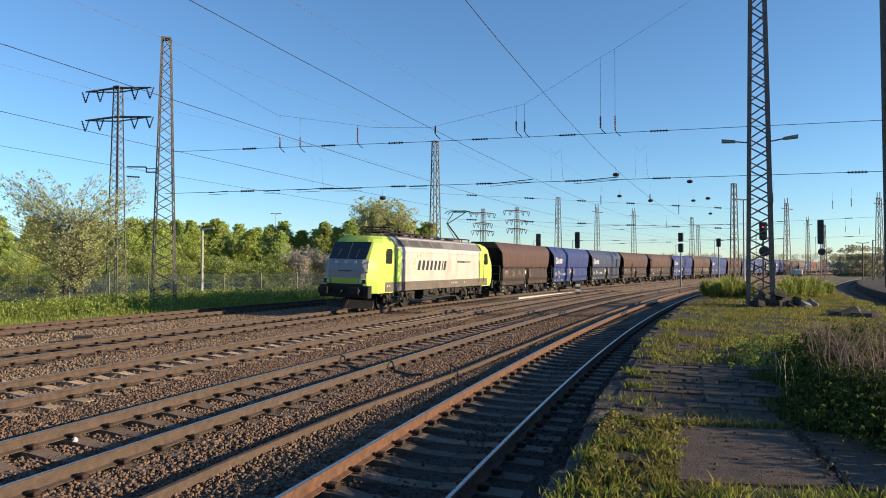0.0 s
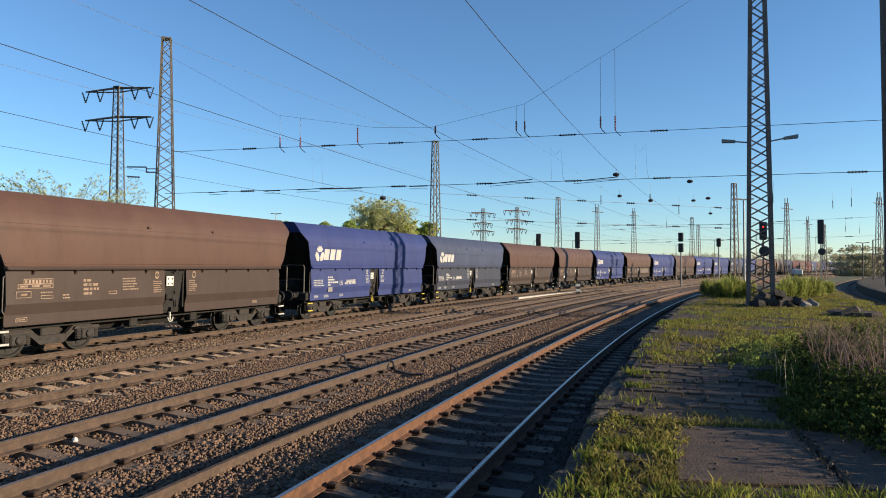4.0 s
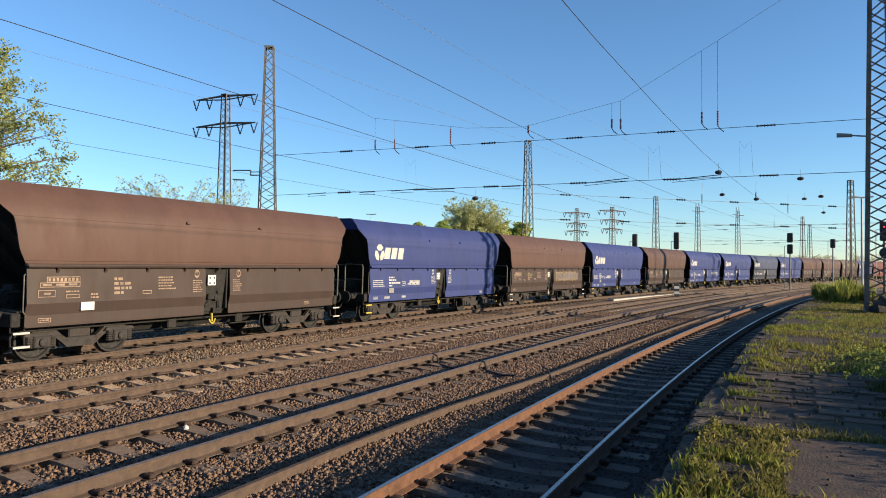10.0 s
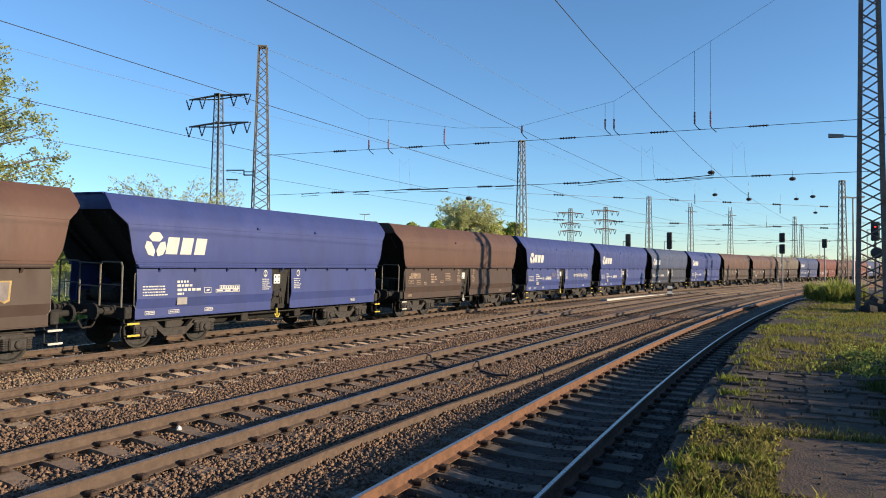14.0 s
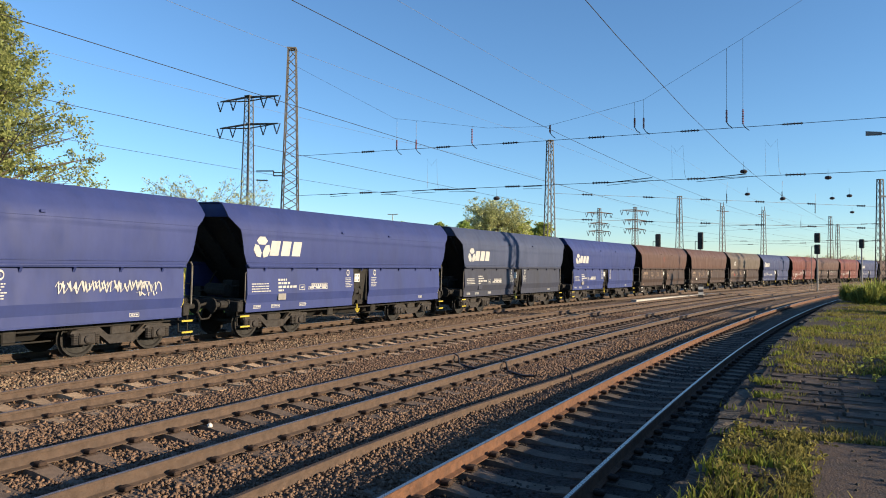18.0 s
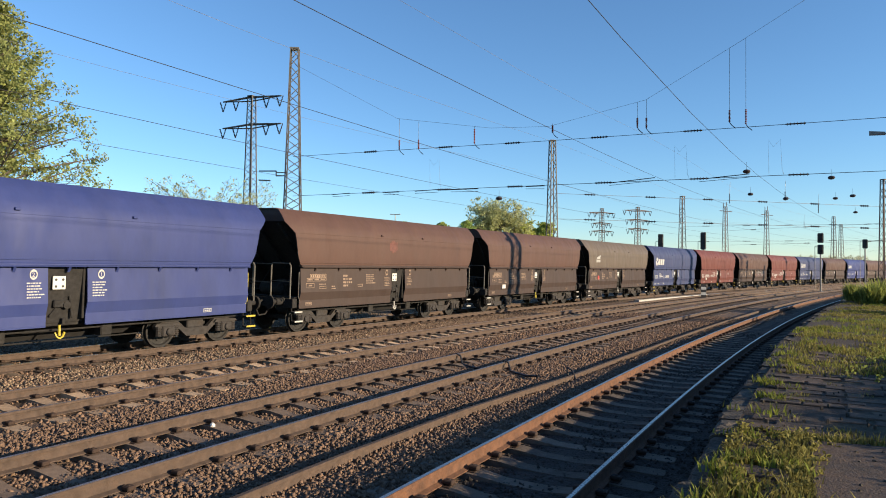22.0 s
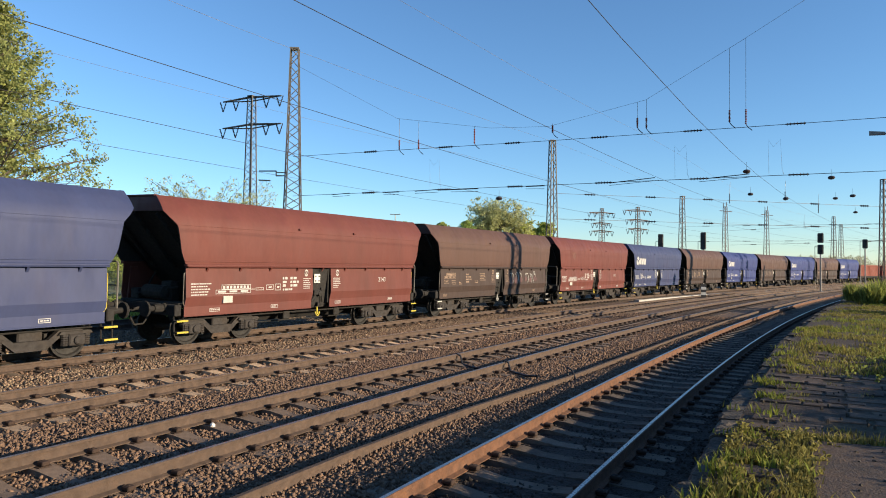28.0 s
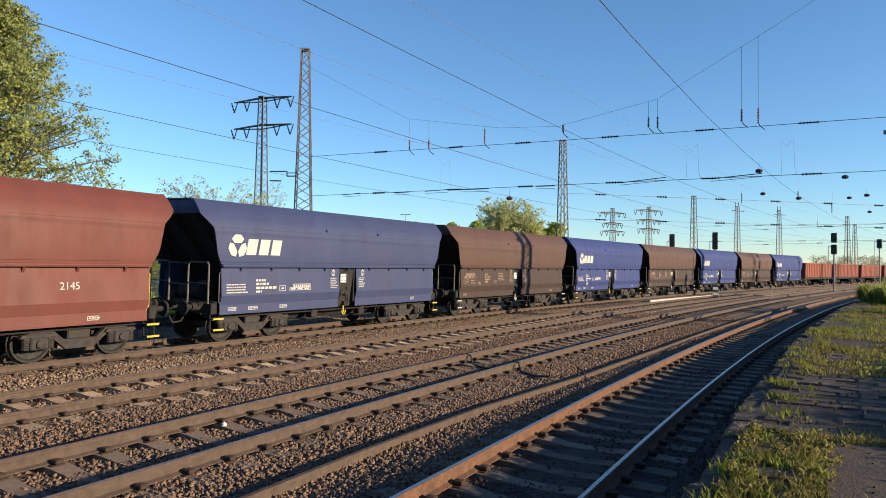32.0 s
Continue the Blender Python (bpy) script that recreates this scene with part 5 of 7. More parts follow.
        for dx in (-0.42, 0.42):
            made("door_rail", root, UNDER, lambda bm: pipe(bm, [(xd + dx, -1.5, 1.25), (xd + dx, -1.56, 1.3), (xd + dx, -1.56, 2.6), (xd + dx, -1.5, 2.65)], 0.018))
        made("door_ladder", root, UNDER, lambda bm: [bbox(bm, xd - 0.25, xd + 0.25, -1.5, -1.35, 0.4 + 0.28 * k, 0.43 + 0.28 * k, 0.006) for k in range(3)] + [tube(bm, (xd + d, -1.45, 0.4), (xd + d, -1.45, 1.1), 0.02) for d in (-0.26, 0.26)])
    # the maker's bold word as plain slanted bars, with a ring of dots
    for k in range(8):
        made("lettering_bar", root, MARK_DARK, lambda bm: side_patch(bm, -3.75 + k * 0.54 - (0.27 if k == 7 else 0), -3.75 + k * 0.54 - (0.27 if k == 7 else 0) + (0.11 if k == 6 else 0.27), 2.06, 2.60, 0.014, 0.16), None, "dark slanted lettering bar" if k == 0 else "")
    for k in range(9):
        a = math.radians(65 + k * 27)
        cx, cz = -3.35 + math.cos(a) * 0.75, 2.36 + math.sin(a) * 0.55
        made("dot", root, PALE_LIME, lambda bm: lathe(bm, [(0.07 if k % 2 else 0.10, -1.503), (0.08, -1.49)], (cx, 0, cz), "y", 10))
    for k in range(12):
        made("small_lettering", root, MARK_DARK if k < 6 else MARK_DIM, lambda bm: [side_patch(bm, 1.9 + k * 0.19, 2.03 + k * 0.19, 2.50, 2.62, 0.014)])
    for k in range(9):
        made("stencil", root, MARK_WHITE, lambda bm: [side_patch(bm, (-7.2, -7.0, -6.3, 1.0, 1.3, 1.55, 1.8, 3.1, 4.4)[k], (-7.1, -6.9, -6.2, 1.1, 1.42, 1.65, 1.95, 3.2, 4.5)[k], 1.22, 1.32, 0.02)])
    # boxes, tanks and pipes hung along the underframe
    gear = random.Random(8)
    for k in range(11):
        x = -2.35 + k * 0.45
        w_, h_, y_ = gear.uniform(0.14, 0.2), gear.uniform(0.2, 0.5), gear.uniform(1.24, 1.36)
        made("equipment_box", root, BOGIE if k % 3 else UNDER, lambda bm: bbox(bm, x - w_, x + w_, -y_, -1.0, 0.98 - h_, 1.02, 0.03))
    for z_ in (0.42, 0.60):
        made("air_pipe", root, BOGIE, lambda bm: pipe(bm, [(-2.6, -1.2, z_), (-0.8, -1.26, z_ - 0.04), (0.6, -1.26, z_ + 0.03), (2.6, -1.2, z_)], 0.03))
    for k in range(9):
        x = -7.0 + k * 0.42 if k < 5 else 3.6 + (k - 5) * 0.75
        y_ = gear.uniform(1.2, 1.38)
        made("brake_pipe", root, BOGIE, lambda bm: (pipe(bm, [(x, -1.1, 1.05), (x + 0.05, -y_, 0.8), (x + 0.2, -y_, 0.5), (x + 0.32, -1.15, 0.42)], 0.03), bbox(bm, x + 0.08, x + 0.3, -y_ - 0.03, -1.1, 0.62, 0.82, 0.03)))
    for sg in (-1, 1):
        made("sand_pipe", root, BOGIE, lambda bm: pipe(bm, [(sg * 6.4, -1.2, 1.0), (sg * 6.45, -1.22, 0.6), (sg * 6.1, -1.0, 0.15)], 0.035))
        made("sand_box", root, BOGIE, lambda bm: bbox(bm, sg * 6.5 - 0.2, sg * 6.5 + 0.2, -1.36, -1.0, 0.72, 1.04, 0.03))
    # roof gear
    made("roof_bar", root, UNDER, lambda bm: pipe(bm, [(-5.0, -0.75, 4.02), (-2.0, -0.8, 3.98), (1.0, -0.8, 4.0), (4.2, -0.7, 4.05)], 0.03), None, "dark roof cable on insulators")
    for x in (-4.2, -3.0, -1.2, 0.8, 2.4, 3.8):
        made("roof_insulator", root, INSUL, lambda bm: insulator_rod(bm, (x, -0.78, 3.82), (x, -0.78, 4.0), 0.06, 4))
    for x, w in ((-3.6, 0.5), (-1.9, 0.8), (4.0, 0.5)):
        made("roof_box", root, ROOF_GREY, lambda bm: bbox(bm, x - w, x + w, -0.5, 0.5, 3.84, 4.02, 0.03))
    clutter = random.Random(3)
    for k in range(16):
        x = -4.6 + k * 0.62
        y_, h_ = clutter.uniform(-0.75, 0.1), clutter.uniform(0.2, 0.46) if x < 0 else clutter.uniform(0.1, 0.24)
        if k % 3 == 0:
            made("roof_insulator", root, INSUL_DARK, lambda bm: insulator_rod(bm, (x, y_, 3.84), (x, y_, 3.86 + h_), 0.075, 4))
        else:
            made("roof_box", root, UNDER if k % 3 == 1 else ROOF_GREY, lambda bm: bbox(bm, x - 0.24, x + 0.24, y_ - 0.2, y_ + 0.2, 3.84, 3.84 + h_, 0.03))
    for y_, z_ in ((-0.35, 4.14), (0.2, 4.2)):
        made("roof_cable", root, UNDER, lambda bm: pipe(bm, [(-6.2, y_, z_ - 0.1), (-4.4, y_ - 0.1, z_), (-2.2, y_ + 0.05, z_ - 0.06), (0.6, y_, z_ - 0.12)], 0.035))
    for k in range(3):
        x = 0.25 + k * 1.85
        made("roof_panel", root, ROOF_GREY, lambda bm: side_patch(bm, x, x + 1.75, 3.34, 3.69, 0.02))
    made("horn", root, UNDER, lambda bm: [lathe(bm, [(0.03, -7.5), (0.035, -7.62), (0.065, -7.7)], (0, y, 3.86), "x", 8) for y in (-0.2, 0.2)])
    pantograph(root, 5.3, True, False)
    pantograph(root, -5.3, False, True)
    made("transformer_box", root, UNDER, lambda bm: bbox(bm, -1.9, 1.9, -1.05, 1.05, 0.35, 1.1, 0.05))
    for x in (-2.3, 2.35):
        made("equipment_box", root, UNDER, lambda bm: bbox(bm, x - 0.3, x + 0.3, -1.35, -0.9, 0.6, 1.08, 0.03))
    for x in (-5.2, 5.2):
        loco_bogie(root, x)
    return root


CONSIST.insert(0, (locomotive(), 54.573 - LOB / 2 - 9.45))


# ---- open red box wagons at the train's tail ----
def gondola():
    root = thing("box_wagon", "oxide red open box wagon with upright ribs", "freight wagon", "box wagons at the train's tail")
    put("body", shared("gondola_body", lambda bm: (loft(bm, [[(-6.4, -1.38, 1.2), (6.4, -1.38, 1.2), (6.4, 1.38, 1.2), (-6.4, 1.38, 1.2)], [(-6.4, -1.38, 3.15), (6.4, -1.38, 3.15), (6.4, 1.38, 3.15), (-6.4, 1.38, 3.15)],
                                                              [(-6.3, -1.3, 3.15), (6.3, -1.3, 3.15), (6.3, 1.3, 3.15), (-6.3, 1.3, 3.15)], [(-6.3, -1.3, 1.35), (6.3, -1.3, 1.35), (6.3, 1.3, 1.35), (-6.3, 1.3, 1.35)]]),), RED_FRESH), root)
    for turn in (Matrix(), FLIP):
        put("top_rail", shared("gondola_rail", lambda bm: bbox(bm, -6.45, 6.45, -1.45, -1.36, 3.02, 3.18, 0.02), RED_FRESH), root, turn)
        for x in np.arange(-6.2, 6.3, 0.78):
            put("rib", shared("gondola_rib", lambda bm: bbox(bm, -0.05, 0.05, -1.43, -1.37, 1.2, 3.05, 0.02), RED_FRESH), root, turn @ Matrix.Translation((x, 0, 0)))
        put("solebar", shared("gondola_sole", lambda bm: bbox(bm, -6.4, 6.4, -1.3, -1.1, 0.9, 1.2, 0.02)), root, turn)
        for y in (-0.875, 0.875):
            put("buffer", shared("buffer", buffer), root, turn @ Matrix.Translation((0.98, y, 0)))
    for x in (-4.5, 4.5):
        bogie(root, x)
    return root


tail = CONSIST[-1][1] + LOB / 2 + 7.25
for i in range(5):
    CONSIST.append((gondola(), tail + i * 14.5))


# ---- masts, wires, signals ----
def spot(px, d):
    """A place on the plan by its bearing as seen from the tripod (784 is straight ahead at the start) and its distance ahead."""
    return (px - 784) / 1203.2 * d, d


def lattice_mast(name, label, x, y, h, w0, w1, material, turn=0.4, leg=0.06, z0=-0.35, panel=1.0, category="catenary mast", group="lattice masts"):
    """Four tapering angle legs and zigzag bracing on each face."""
    root = thing(name, label, category, group, Matrix.Translation((x, y, z0)) @ Matrix.Rotation(turn, 4, "Z"))
    at = lambda z: (w0 + (w1 - w0) * z / h) / 2
    for sx in (-1, 1):
        for sy in (-1, 1):
            bm = B()
            a, b = at(0), at(h)
            loft(bm, [[(sx * q + dx * leg, sy * q + dy * leg, z) for dx, dy in ((-0.5, -0.5), (0.5, -0.5), (0.5, 0.5), (-0.5, 0.5))] for q, z in ((a, 0), (b, h))])
            part("leg", bm, material, root)
    n = max(6, round(h / panel))
    zs = [h * k / n for k in range(n + 1)]
    for face in range(4):
        bm = B()
        rot = Matrix.Rotation(face * math.pi / 2, 4, "Z")
        for k in range(n):
            z0_, z1_ = zs[k], zs[k + 1]
            zm = (z0_ + z1_) / 2
            for pa, pb in (((-at(z0_), -at(z0_), z0_), (at(zm), -at(zm), zm)), ((at(zm), -at(zm), zm), (-at(z1_), -at(z1_), z1_))):
                tube(bm, rot @ Vector(pa), rot @ Vector(pb), min(leg * 0.36, 0.032), None, 4)
        part("bracing", bm, material, root)["kind"] = "stuff"
    bm = B()
    q = at(h)
    bbox(bm, -q - 0.05, q + 0.05, -q - 0.05, q + 0.05, h - 0.06, h + 0.04, 0.01)
    part("head_plate", bm, material, root)
    bm = B()
    loft(bm, [[(-s, -s, z), (s, -s, z), (s, s, z), (-s, s, z)] for s, z in ((w0 * 0.62, -0.3), (w0 * 0.62, 0.12), (w0 * 0.55, 0.22))])
    part("footing", bm, CONCRETE, root)
    return root


def wire(name, pts, r, material, label, category="overhead wire", group=""):
    cu = bpy.data.curves.new(name, "CURVE")
    cu.dimensions, cu.bevel_depth, cu.bevel_resolution = "3D", r, 0
    sp = cu.splines.new("POLY")
    sp.points.add(len(pts) - 1)
    for p, q in zip(sp.points, pts):
        p.co = (*q, 1)
    cu.materials.append(material)
    ob = new(name, cu)
    return tagged(ob, label, category, group)


M1 = Vector((*spot(290.5, 39.5), 0))
MB = Vector((*spot(1345, 32.0), 0))
SPAN = math.atan2(MB.y - M1.y, MB.x - M1.x)


def span(k, z):
    p = M1.lerp(MB, k)
    return Vector((p.x, p.y, z))


def span_k(px):
    """How far along the cross-span a bearing meets it."""
    b = (px - 784) / 1203.2
    return (b * M1.y - M1.x) / ((MB.x - M1.x) - b * (MB.y - M1.y))


def span_z(px, py):
    return 2.231 + (472 - py) * span(span_k(px), 0).y / 1203.2


mast_left = lattice_mast("lattice_mast", "tall grey galvanised lattice mast carrying cross-span wires", M1.x, M1.y, 15.9, 1.25, 0.46, GALV, SPAN + 0.5, 0.07, panel=1.15)
mast_big = lattice_mast("lattice_mast", "tall rust-brown lattice mast on the overgrown platform", MB.x, MB.y, 17.2, 1.06, 0.55, MAST_NEAR, -0.40, 0.17, z0=0.3, panel=1.05)
for sg, label in ((-1, ""), (1, "")):
    bm = B()
    z = 7.75
    pipe(bm, [(sg * 0.42, -0.45, z - 0.75), (sg * 0.42, -0.45, z - 0.15), (sg * 0.50, -0.45, z), (sg * 1.05, -0.45, z + 0.08)], 0.035, 6)
    arm = part("lamp_arm", bm, LAMP_GREY, mast_big)
    bm = B()
    loft(bm, [[(sg * 1.02, -0.55, z + 0.02), (sg * 1.02, -0.35, z + 0.02), (sg * 1.02, -0.35, z + 0.14), (sg * 1.02, -0.55, z + 0.14)],
              [(sg * 1.62, -0.58, z + 0.06), (sg * 1.62, -0.32, z + 0.06), (sg * 1.62, -0.32, z + 0.22), (sg * 1.62, -0.58, z + 0.22)]])
    bmesh.ops.recalc_face_normals(bm, faces=bm.faces)
    part("lamp_head", bm, LAMP_GREY, arm, "long grey street lamp head")

# the cross-span: two straight wires, one hanging wire, insulators and droppers
wire("cross_span_wire", [span(k, 8.82 + 0.12 * abs(k - 0.5)) for k in np.linspace(0, 1.9, 20)], 0.013, WIRE, "dark upper cross-span wire between the lattice masts", group="cross-span wires")
wire("cross_span_wire", [span(k, 6.45 + 0.10 * k) for k in np.linspace(0, 1.9, 20)], 0.013, WIRE, "dark lower cross-span wire between the lattice masts", group="cross-span wires")
HANG = [(0, 14.6), (0.223, 10.68), (0.40, 9.72), (0.5, 9.57), (0.654, 10.54), (0.79, 12.97), (1, 16.9)]
hang_z = lambda k: float(np.interp(k, [p[0] for p in HANG], [p[1] for p in HANG]))
wire("hanging_wire", [span(k, z) for k, z in HANG], 0.007, WIRE_PALE, "thin sagging wire that carries the cross-span", group="cross-span wires")
for px, y0, y1 in ((494, 243, 270), (530, 243, 270), (632, 226, 262), (770, 223, 246), (914, 214, 241), (929, 214, 243), (1064, 205, 236), (1090, 204, 240)):
    k = span_k(px)
    a, b = span(k, span_z(px, y0)), span(k, span_z(px, y1) + 0.3)
    root = thing("hanging_insulator", "red-brown ribbed porcelain insulator hanging at the cross-span", "insulator", "hanging insulators", Matrix.Translation(a))
    bm = B()
    insulator_rod(bm, (0, 0, 0), b - a, 0.055, 9)
    part("ribbed_rod", bm, INSUL, root)
    bm = B()
    pipe(bm, [b - a, b - a + Vector((0.10, 0, -0.15)), b - a + Vector((0.28, 0, -0.3))], 0.02)
    part("fitting", bm, WIRE, root)
    bm = B()
    tube(bm, (0, 0, 0), (0, 0, max(0.1, hang_z(k) - a.z)), 0.009)
    part("dropper", bm, WIRE_PALE, root)
for px, py in ((440, 267), (580, 262), (700, 253), (850, 244), (1005, 236), (1168, 228), (437, 345), (578, 340), (705, 332), (857, 323), (1015, 316), (1172, 313), (1520, 292)):
    k = span_k(px)
    a = span(k, 8.82 + 0.12 * abs(k - 0.5) if py < 290 else 6.45 + 0.10 * k)
    if px == 1520:
        a = span(k, 6.45 + 0.10 * k)
    u = Vector((math.cos(SPAN), math.sin(SPAN), 0))
    root = thing("strain_insulator", "dark ribbed strain insulator in the cross-span wire", "insulator", "strain insulators", Matrix.Translation(a))
    bm = B()
    insulator_rod(bm, -u * 0.42, u * 0.42, 0.075, 6)
    part("ribbed_rod", bm, INSUL_DARK, root)
# steady arms under the lower wire
for px, length, rise in ((385, 1.2, 0.06), (480, 1.0, 0.0), (545, 1.4, 0.05), (615, 1.6, 0.0), (740, 1.0, 0.0), (905, 2.2, 0.18), (1055, 2.2, 0.16)):
    k = span_k(px)
    a = span(k, 6.42 + 0.10 * k)
    u = Vector((math.cos(SPAN), math.sin(SPAN), 0))
    bm = B()
    tube(bm, -u * length / 2, u * length / 2 + Vector((0, 0, rise)), 0.022)
    tube(bm, -u * length / 2 + Vector((0, 0, -0.12)), u * length / 2 + Vector((0, 0, rise - 0.15)), 0.012)
    arm = part("steady_arm", bm, WIRE)
    arm.location = a
    tagged(arm, "dark steady arm rod holding a contact wire", "steady arm", "steady arms")
CONTACT = {}
# contact wires, and messenger wires where they show
for key, z in (("a", 6.0), ("b", 6.42), ("c", 6.17), ("d", 6.14), ("e", 6.57)):
    CONTACT[key] = wire("contact_wire", [along(s, TRACKS[key] + 0.12 * math.sin(s / 19), z - 0.1 * min(1, max(0, (s - 12) / 20))) for s in np.arange(-30, 260, 6)], 0.0075, WIRE, "dark overhead contact wire above the track", group="contact wires")
for key, z in (("b", 8.1), ("c", 8.1), ("d", 7.9)):
    wire("messenger_wire", [along(s, TRACKS[key], z - 0.8 * math.sin(max(0, min(1, (s - 33) / 60 % 1)) * math.pi) * 0.8) for s in np.arange(-30, 200, 6)], 0.004, WIRE_PALE, "thin pale messenger wire", group="messenger wires")
# looped hangers near the second track
for px in (560, 985, 1135):
    k = span_k(px)
    p = span(k, 0)
    wire("hanging_loop", [(p.x - 0.25, p.y, 6.6), (p.x - 0.28, p.y, 8.2), (p.x - 0.05, p.y, 7.85), (p.x + 0.25, p.y, 8.2), (p.x + 0.32, p.y, 6.8), (p.x + 0.4, p.y, 6.55)], 0.006, WIRE_PALE, "thin looped wire hanging at the cross-span", group="hanging loops")

# the cantilever on the left mast
bm = B()
pipe(bm, [(M1.x - 0.5, M1.y, 7.7), (M1.x - 1.1, M1.y, 7.7), (M1.x - 1.1, M1.y, 8.0), (M1.x - 2.5, M1.y + 0.6, 8.1)], 0.04)
tube(bm, (M1.x - 0.5, M1.y, 7.9), (M1.x - 1.1, M1.y, 7.9), 0.03)
cant = part("cantilever", bm, GALV)
tagged(cant, "grey tube cantilever fixed to the lattice mast", "cantilever")
bm = B()
insulator_rod(bm, (M1.x - 2.4, M1.y + 0.4, 7.5), (M1.x - 1.6, M1.y + 0.3, 7.45), 0.07, 5)
part("insulator", bm, INSUL_DARK, cant)


def power_pylon(px, d, ytop, arms, w0, w1, material, group, turn=0.55, strings=None):
    x, y = spot(px, d)
    h = 2.231 + (472 - ytop) * d / 1203.2 + 0.35
    root = lattice_mast("power_pylon", "slim lattice power pylon with cross-arms and insulators", x, y, h, w0, w1, material, turn, 0.075, panel=1.1, category="power pylon", group=group)
    for za, hw in arms:
        z = h - za
        bm = B()
        for sg in (-1, 1):
            tube(bm, (0, 0, z + 0.16), (sg * hw, 0, z), 0.12, 0.07, 5)
            tube(bm, (0, 0, z - 0.22), (sg * hw, 0, z), 0.06, 0.05, 4)
        arm = part("cross_arm", bm, material, root)
        for f in (-1, -0.55, 0.5, 0.95):
            bm = B()
            for sg in (-1, 1):
                insulator_rod(bm, (f * hw + sg * 0.36, 0, z), (f * hw, 0, z - 0.95), 0.09, 7)
            part("v_insulator", bm, strings or INSUL, arm)
    return root


power_pylon(205.5, 58, 153, ((0.25, 3.3), (2.75, 3.3)), 1.1, 0.5, GALV, "power pylons", -0.24, INSUL_DARK)
power_pylon(855, 140, 370, ((0.9, 3.0), (3.0, 2.2), (4.6, 2.6)), 1.3, 0.5, MAST_BROWN, "far power pylons", 0.55, INSUL_DARK)
power_pylon(915, 140, 368, ((0.7, 3.2), (2.6, 2.6), (4.4, 2.4)), 1.3, 0.5, MAST_BROWN, "far power pylons", 0.55, INSUL_DARK)

FAR_MASTS = [(770, 62, 250, 0.95, 0.42, GALV), (988, 118, 350, 1.1, 0.5, MAST_BROWN), (1057, 139, 368, 1.0, 0.5, MAST_BROWN), (1122, 149, 375, 1.0, 0.45, MAST_BROWN), (1225, 166, 385, 1.1, 0.45, MAST_BROWN),
             (1236, 170, 398, 1.1, 0.45, MAST_BROWN), (1300, 78, 325, 0.75, 0.40, MAST_BROWN), (1393, 110, 360, 0.95, 0.38, MAST_BROWN), (1430, 150, 390, 0.9, 0.35, MAST_BROWN), (1459, 120, 398, 0.6, 0.35, MAST_BROWN),
             (1557, 100, 350, 1.0, 0.45, MAST_BROWN)]
for px, d, ytop, w0, w1, m in FAR_MASTS:
    x, y = spot(px, d)
    root = lattice_mast("lattice_mast", "distant slender lattice catenary mast", x, y, 2.58 + (472 - ytop) * d / 1203.2, w0, w1, m, 0.5, 0.075, panel=1.6)
    if px in (1057, 1122, 1393, 1430, 1557):
        h = 2.58 + (472 - ytop) * d / 1203.2
        bm = B()
        tube(bm, (-1.3, 0, h - 0.8), (1.6, 0, h - 0.9), 0.07)
        tube(bm, (-0.4, 0, h), (-0.4, 0, h + 0.8), 0.06)
        tube(bm, (0.3, 0, h), (0.3, 0, h + 0.9), 0.06)
        part("cross_arm", bm, m, root)


def cross_wires(pxa, da, pxb, db, heights, n_ins):
    a, b = Vector((*spot(pxa, da), 0)), Vector((*spot(pxb, db), 0))
    for z in heights:
        wire("cross_span_wire", [(a.x, a.y, z), (b.x, b.y, z)], 0.016, WIRE_PALE, "thin distant cross-span wire", group="cross-span wires")
        for k in range(n_ins):
            p = a.lerp(b, (k + 0.6) / n_ins)
            u = (b - a).normalized()
            bm = B()
            insulator_rod(bm, -u * 0.55, u * 0.55, 0.11, 4)
            ob = part("strain_insulator", bm, INSUL_DARK)
            ob.location = (p.x, p.y, z)
            tagged(ob, "distant dark strain insulator in a cross-span wire", "insulator", "far strain insulators")


cross_wires(770, 62, 1300, 78, (8.9, 6.6), 6)
cross_wires(988, 118, 1393, 110, (9.2, 6.7), 6)
cross_wires(1057, 139, 1557, 100, (9.6, 6.8), 5)
for px, py, d in ((1091, 309, 45), (1222, 321, 50), (1228, 355, 70), (1254, 351, 62), (1097, 347, 62), (677, 351, 45), (1258, 378, 80), (1152, 355, 60)):
    x, y = spot(px, d)
    bm = B()
    lathe(bm, [(0.04, -0.13), (0.17, -0.10), (0.23, 0.0), (0.17, 0.10), (0.04, 0.13)], (0, 0, 0), "z", 12)
    tube(bm, (0, 0, 0), (0.0, 0, 0.6), 0.008)
    ob = part("line_insulator", bm, INSUL_DARK, CONTACT["b"])
    ob.location = (x, y, 2.231 + (472 - py) * d / 1203.2)

# short insulators hanging in the far spans
for px, py, d in ((1064, 354, 66), (1151, 351, 70), (1202, 372, 74), (1369, 351, 62), (1475, 362, 76), (1508, 358, 70), (1497, 405, 110), (1522, 409, 112), (1330, 368, 90), (1180, 398, 110), (985, 392, 100)):
    x, y = spot(px, d)
    root = thing("hanging_insulator", "short dark insulator hanging in a far span", "insulator", "hanging insulators", Matrix.Translation((x, y, 2.231 + (472 - py) * d / 1203.2)))
    made("ribbed_rod", root, INSUL_DARK, lambda bm: insulator_rod(bm, (0, 0, -0.45), (0, 0, 0.45), 0.075, 6))
    made("dropper", root, WIRE_PALE, lambda bm: tube(bm, (0, 0, 0.45), (0.05, 0, 1.5), 0.012))

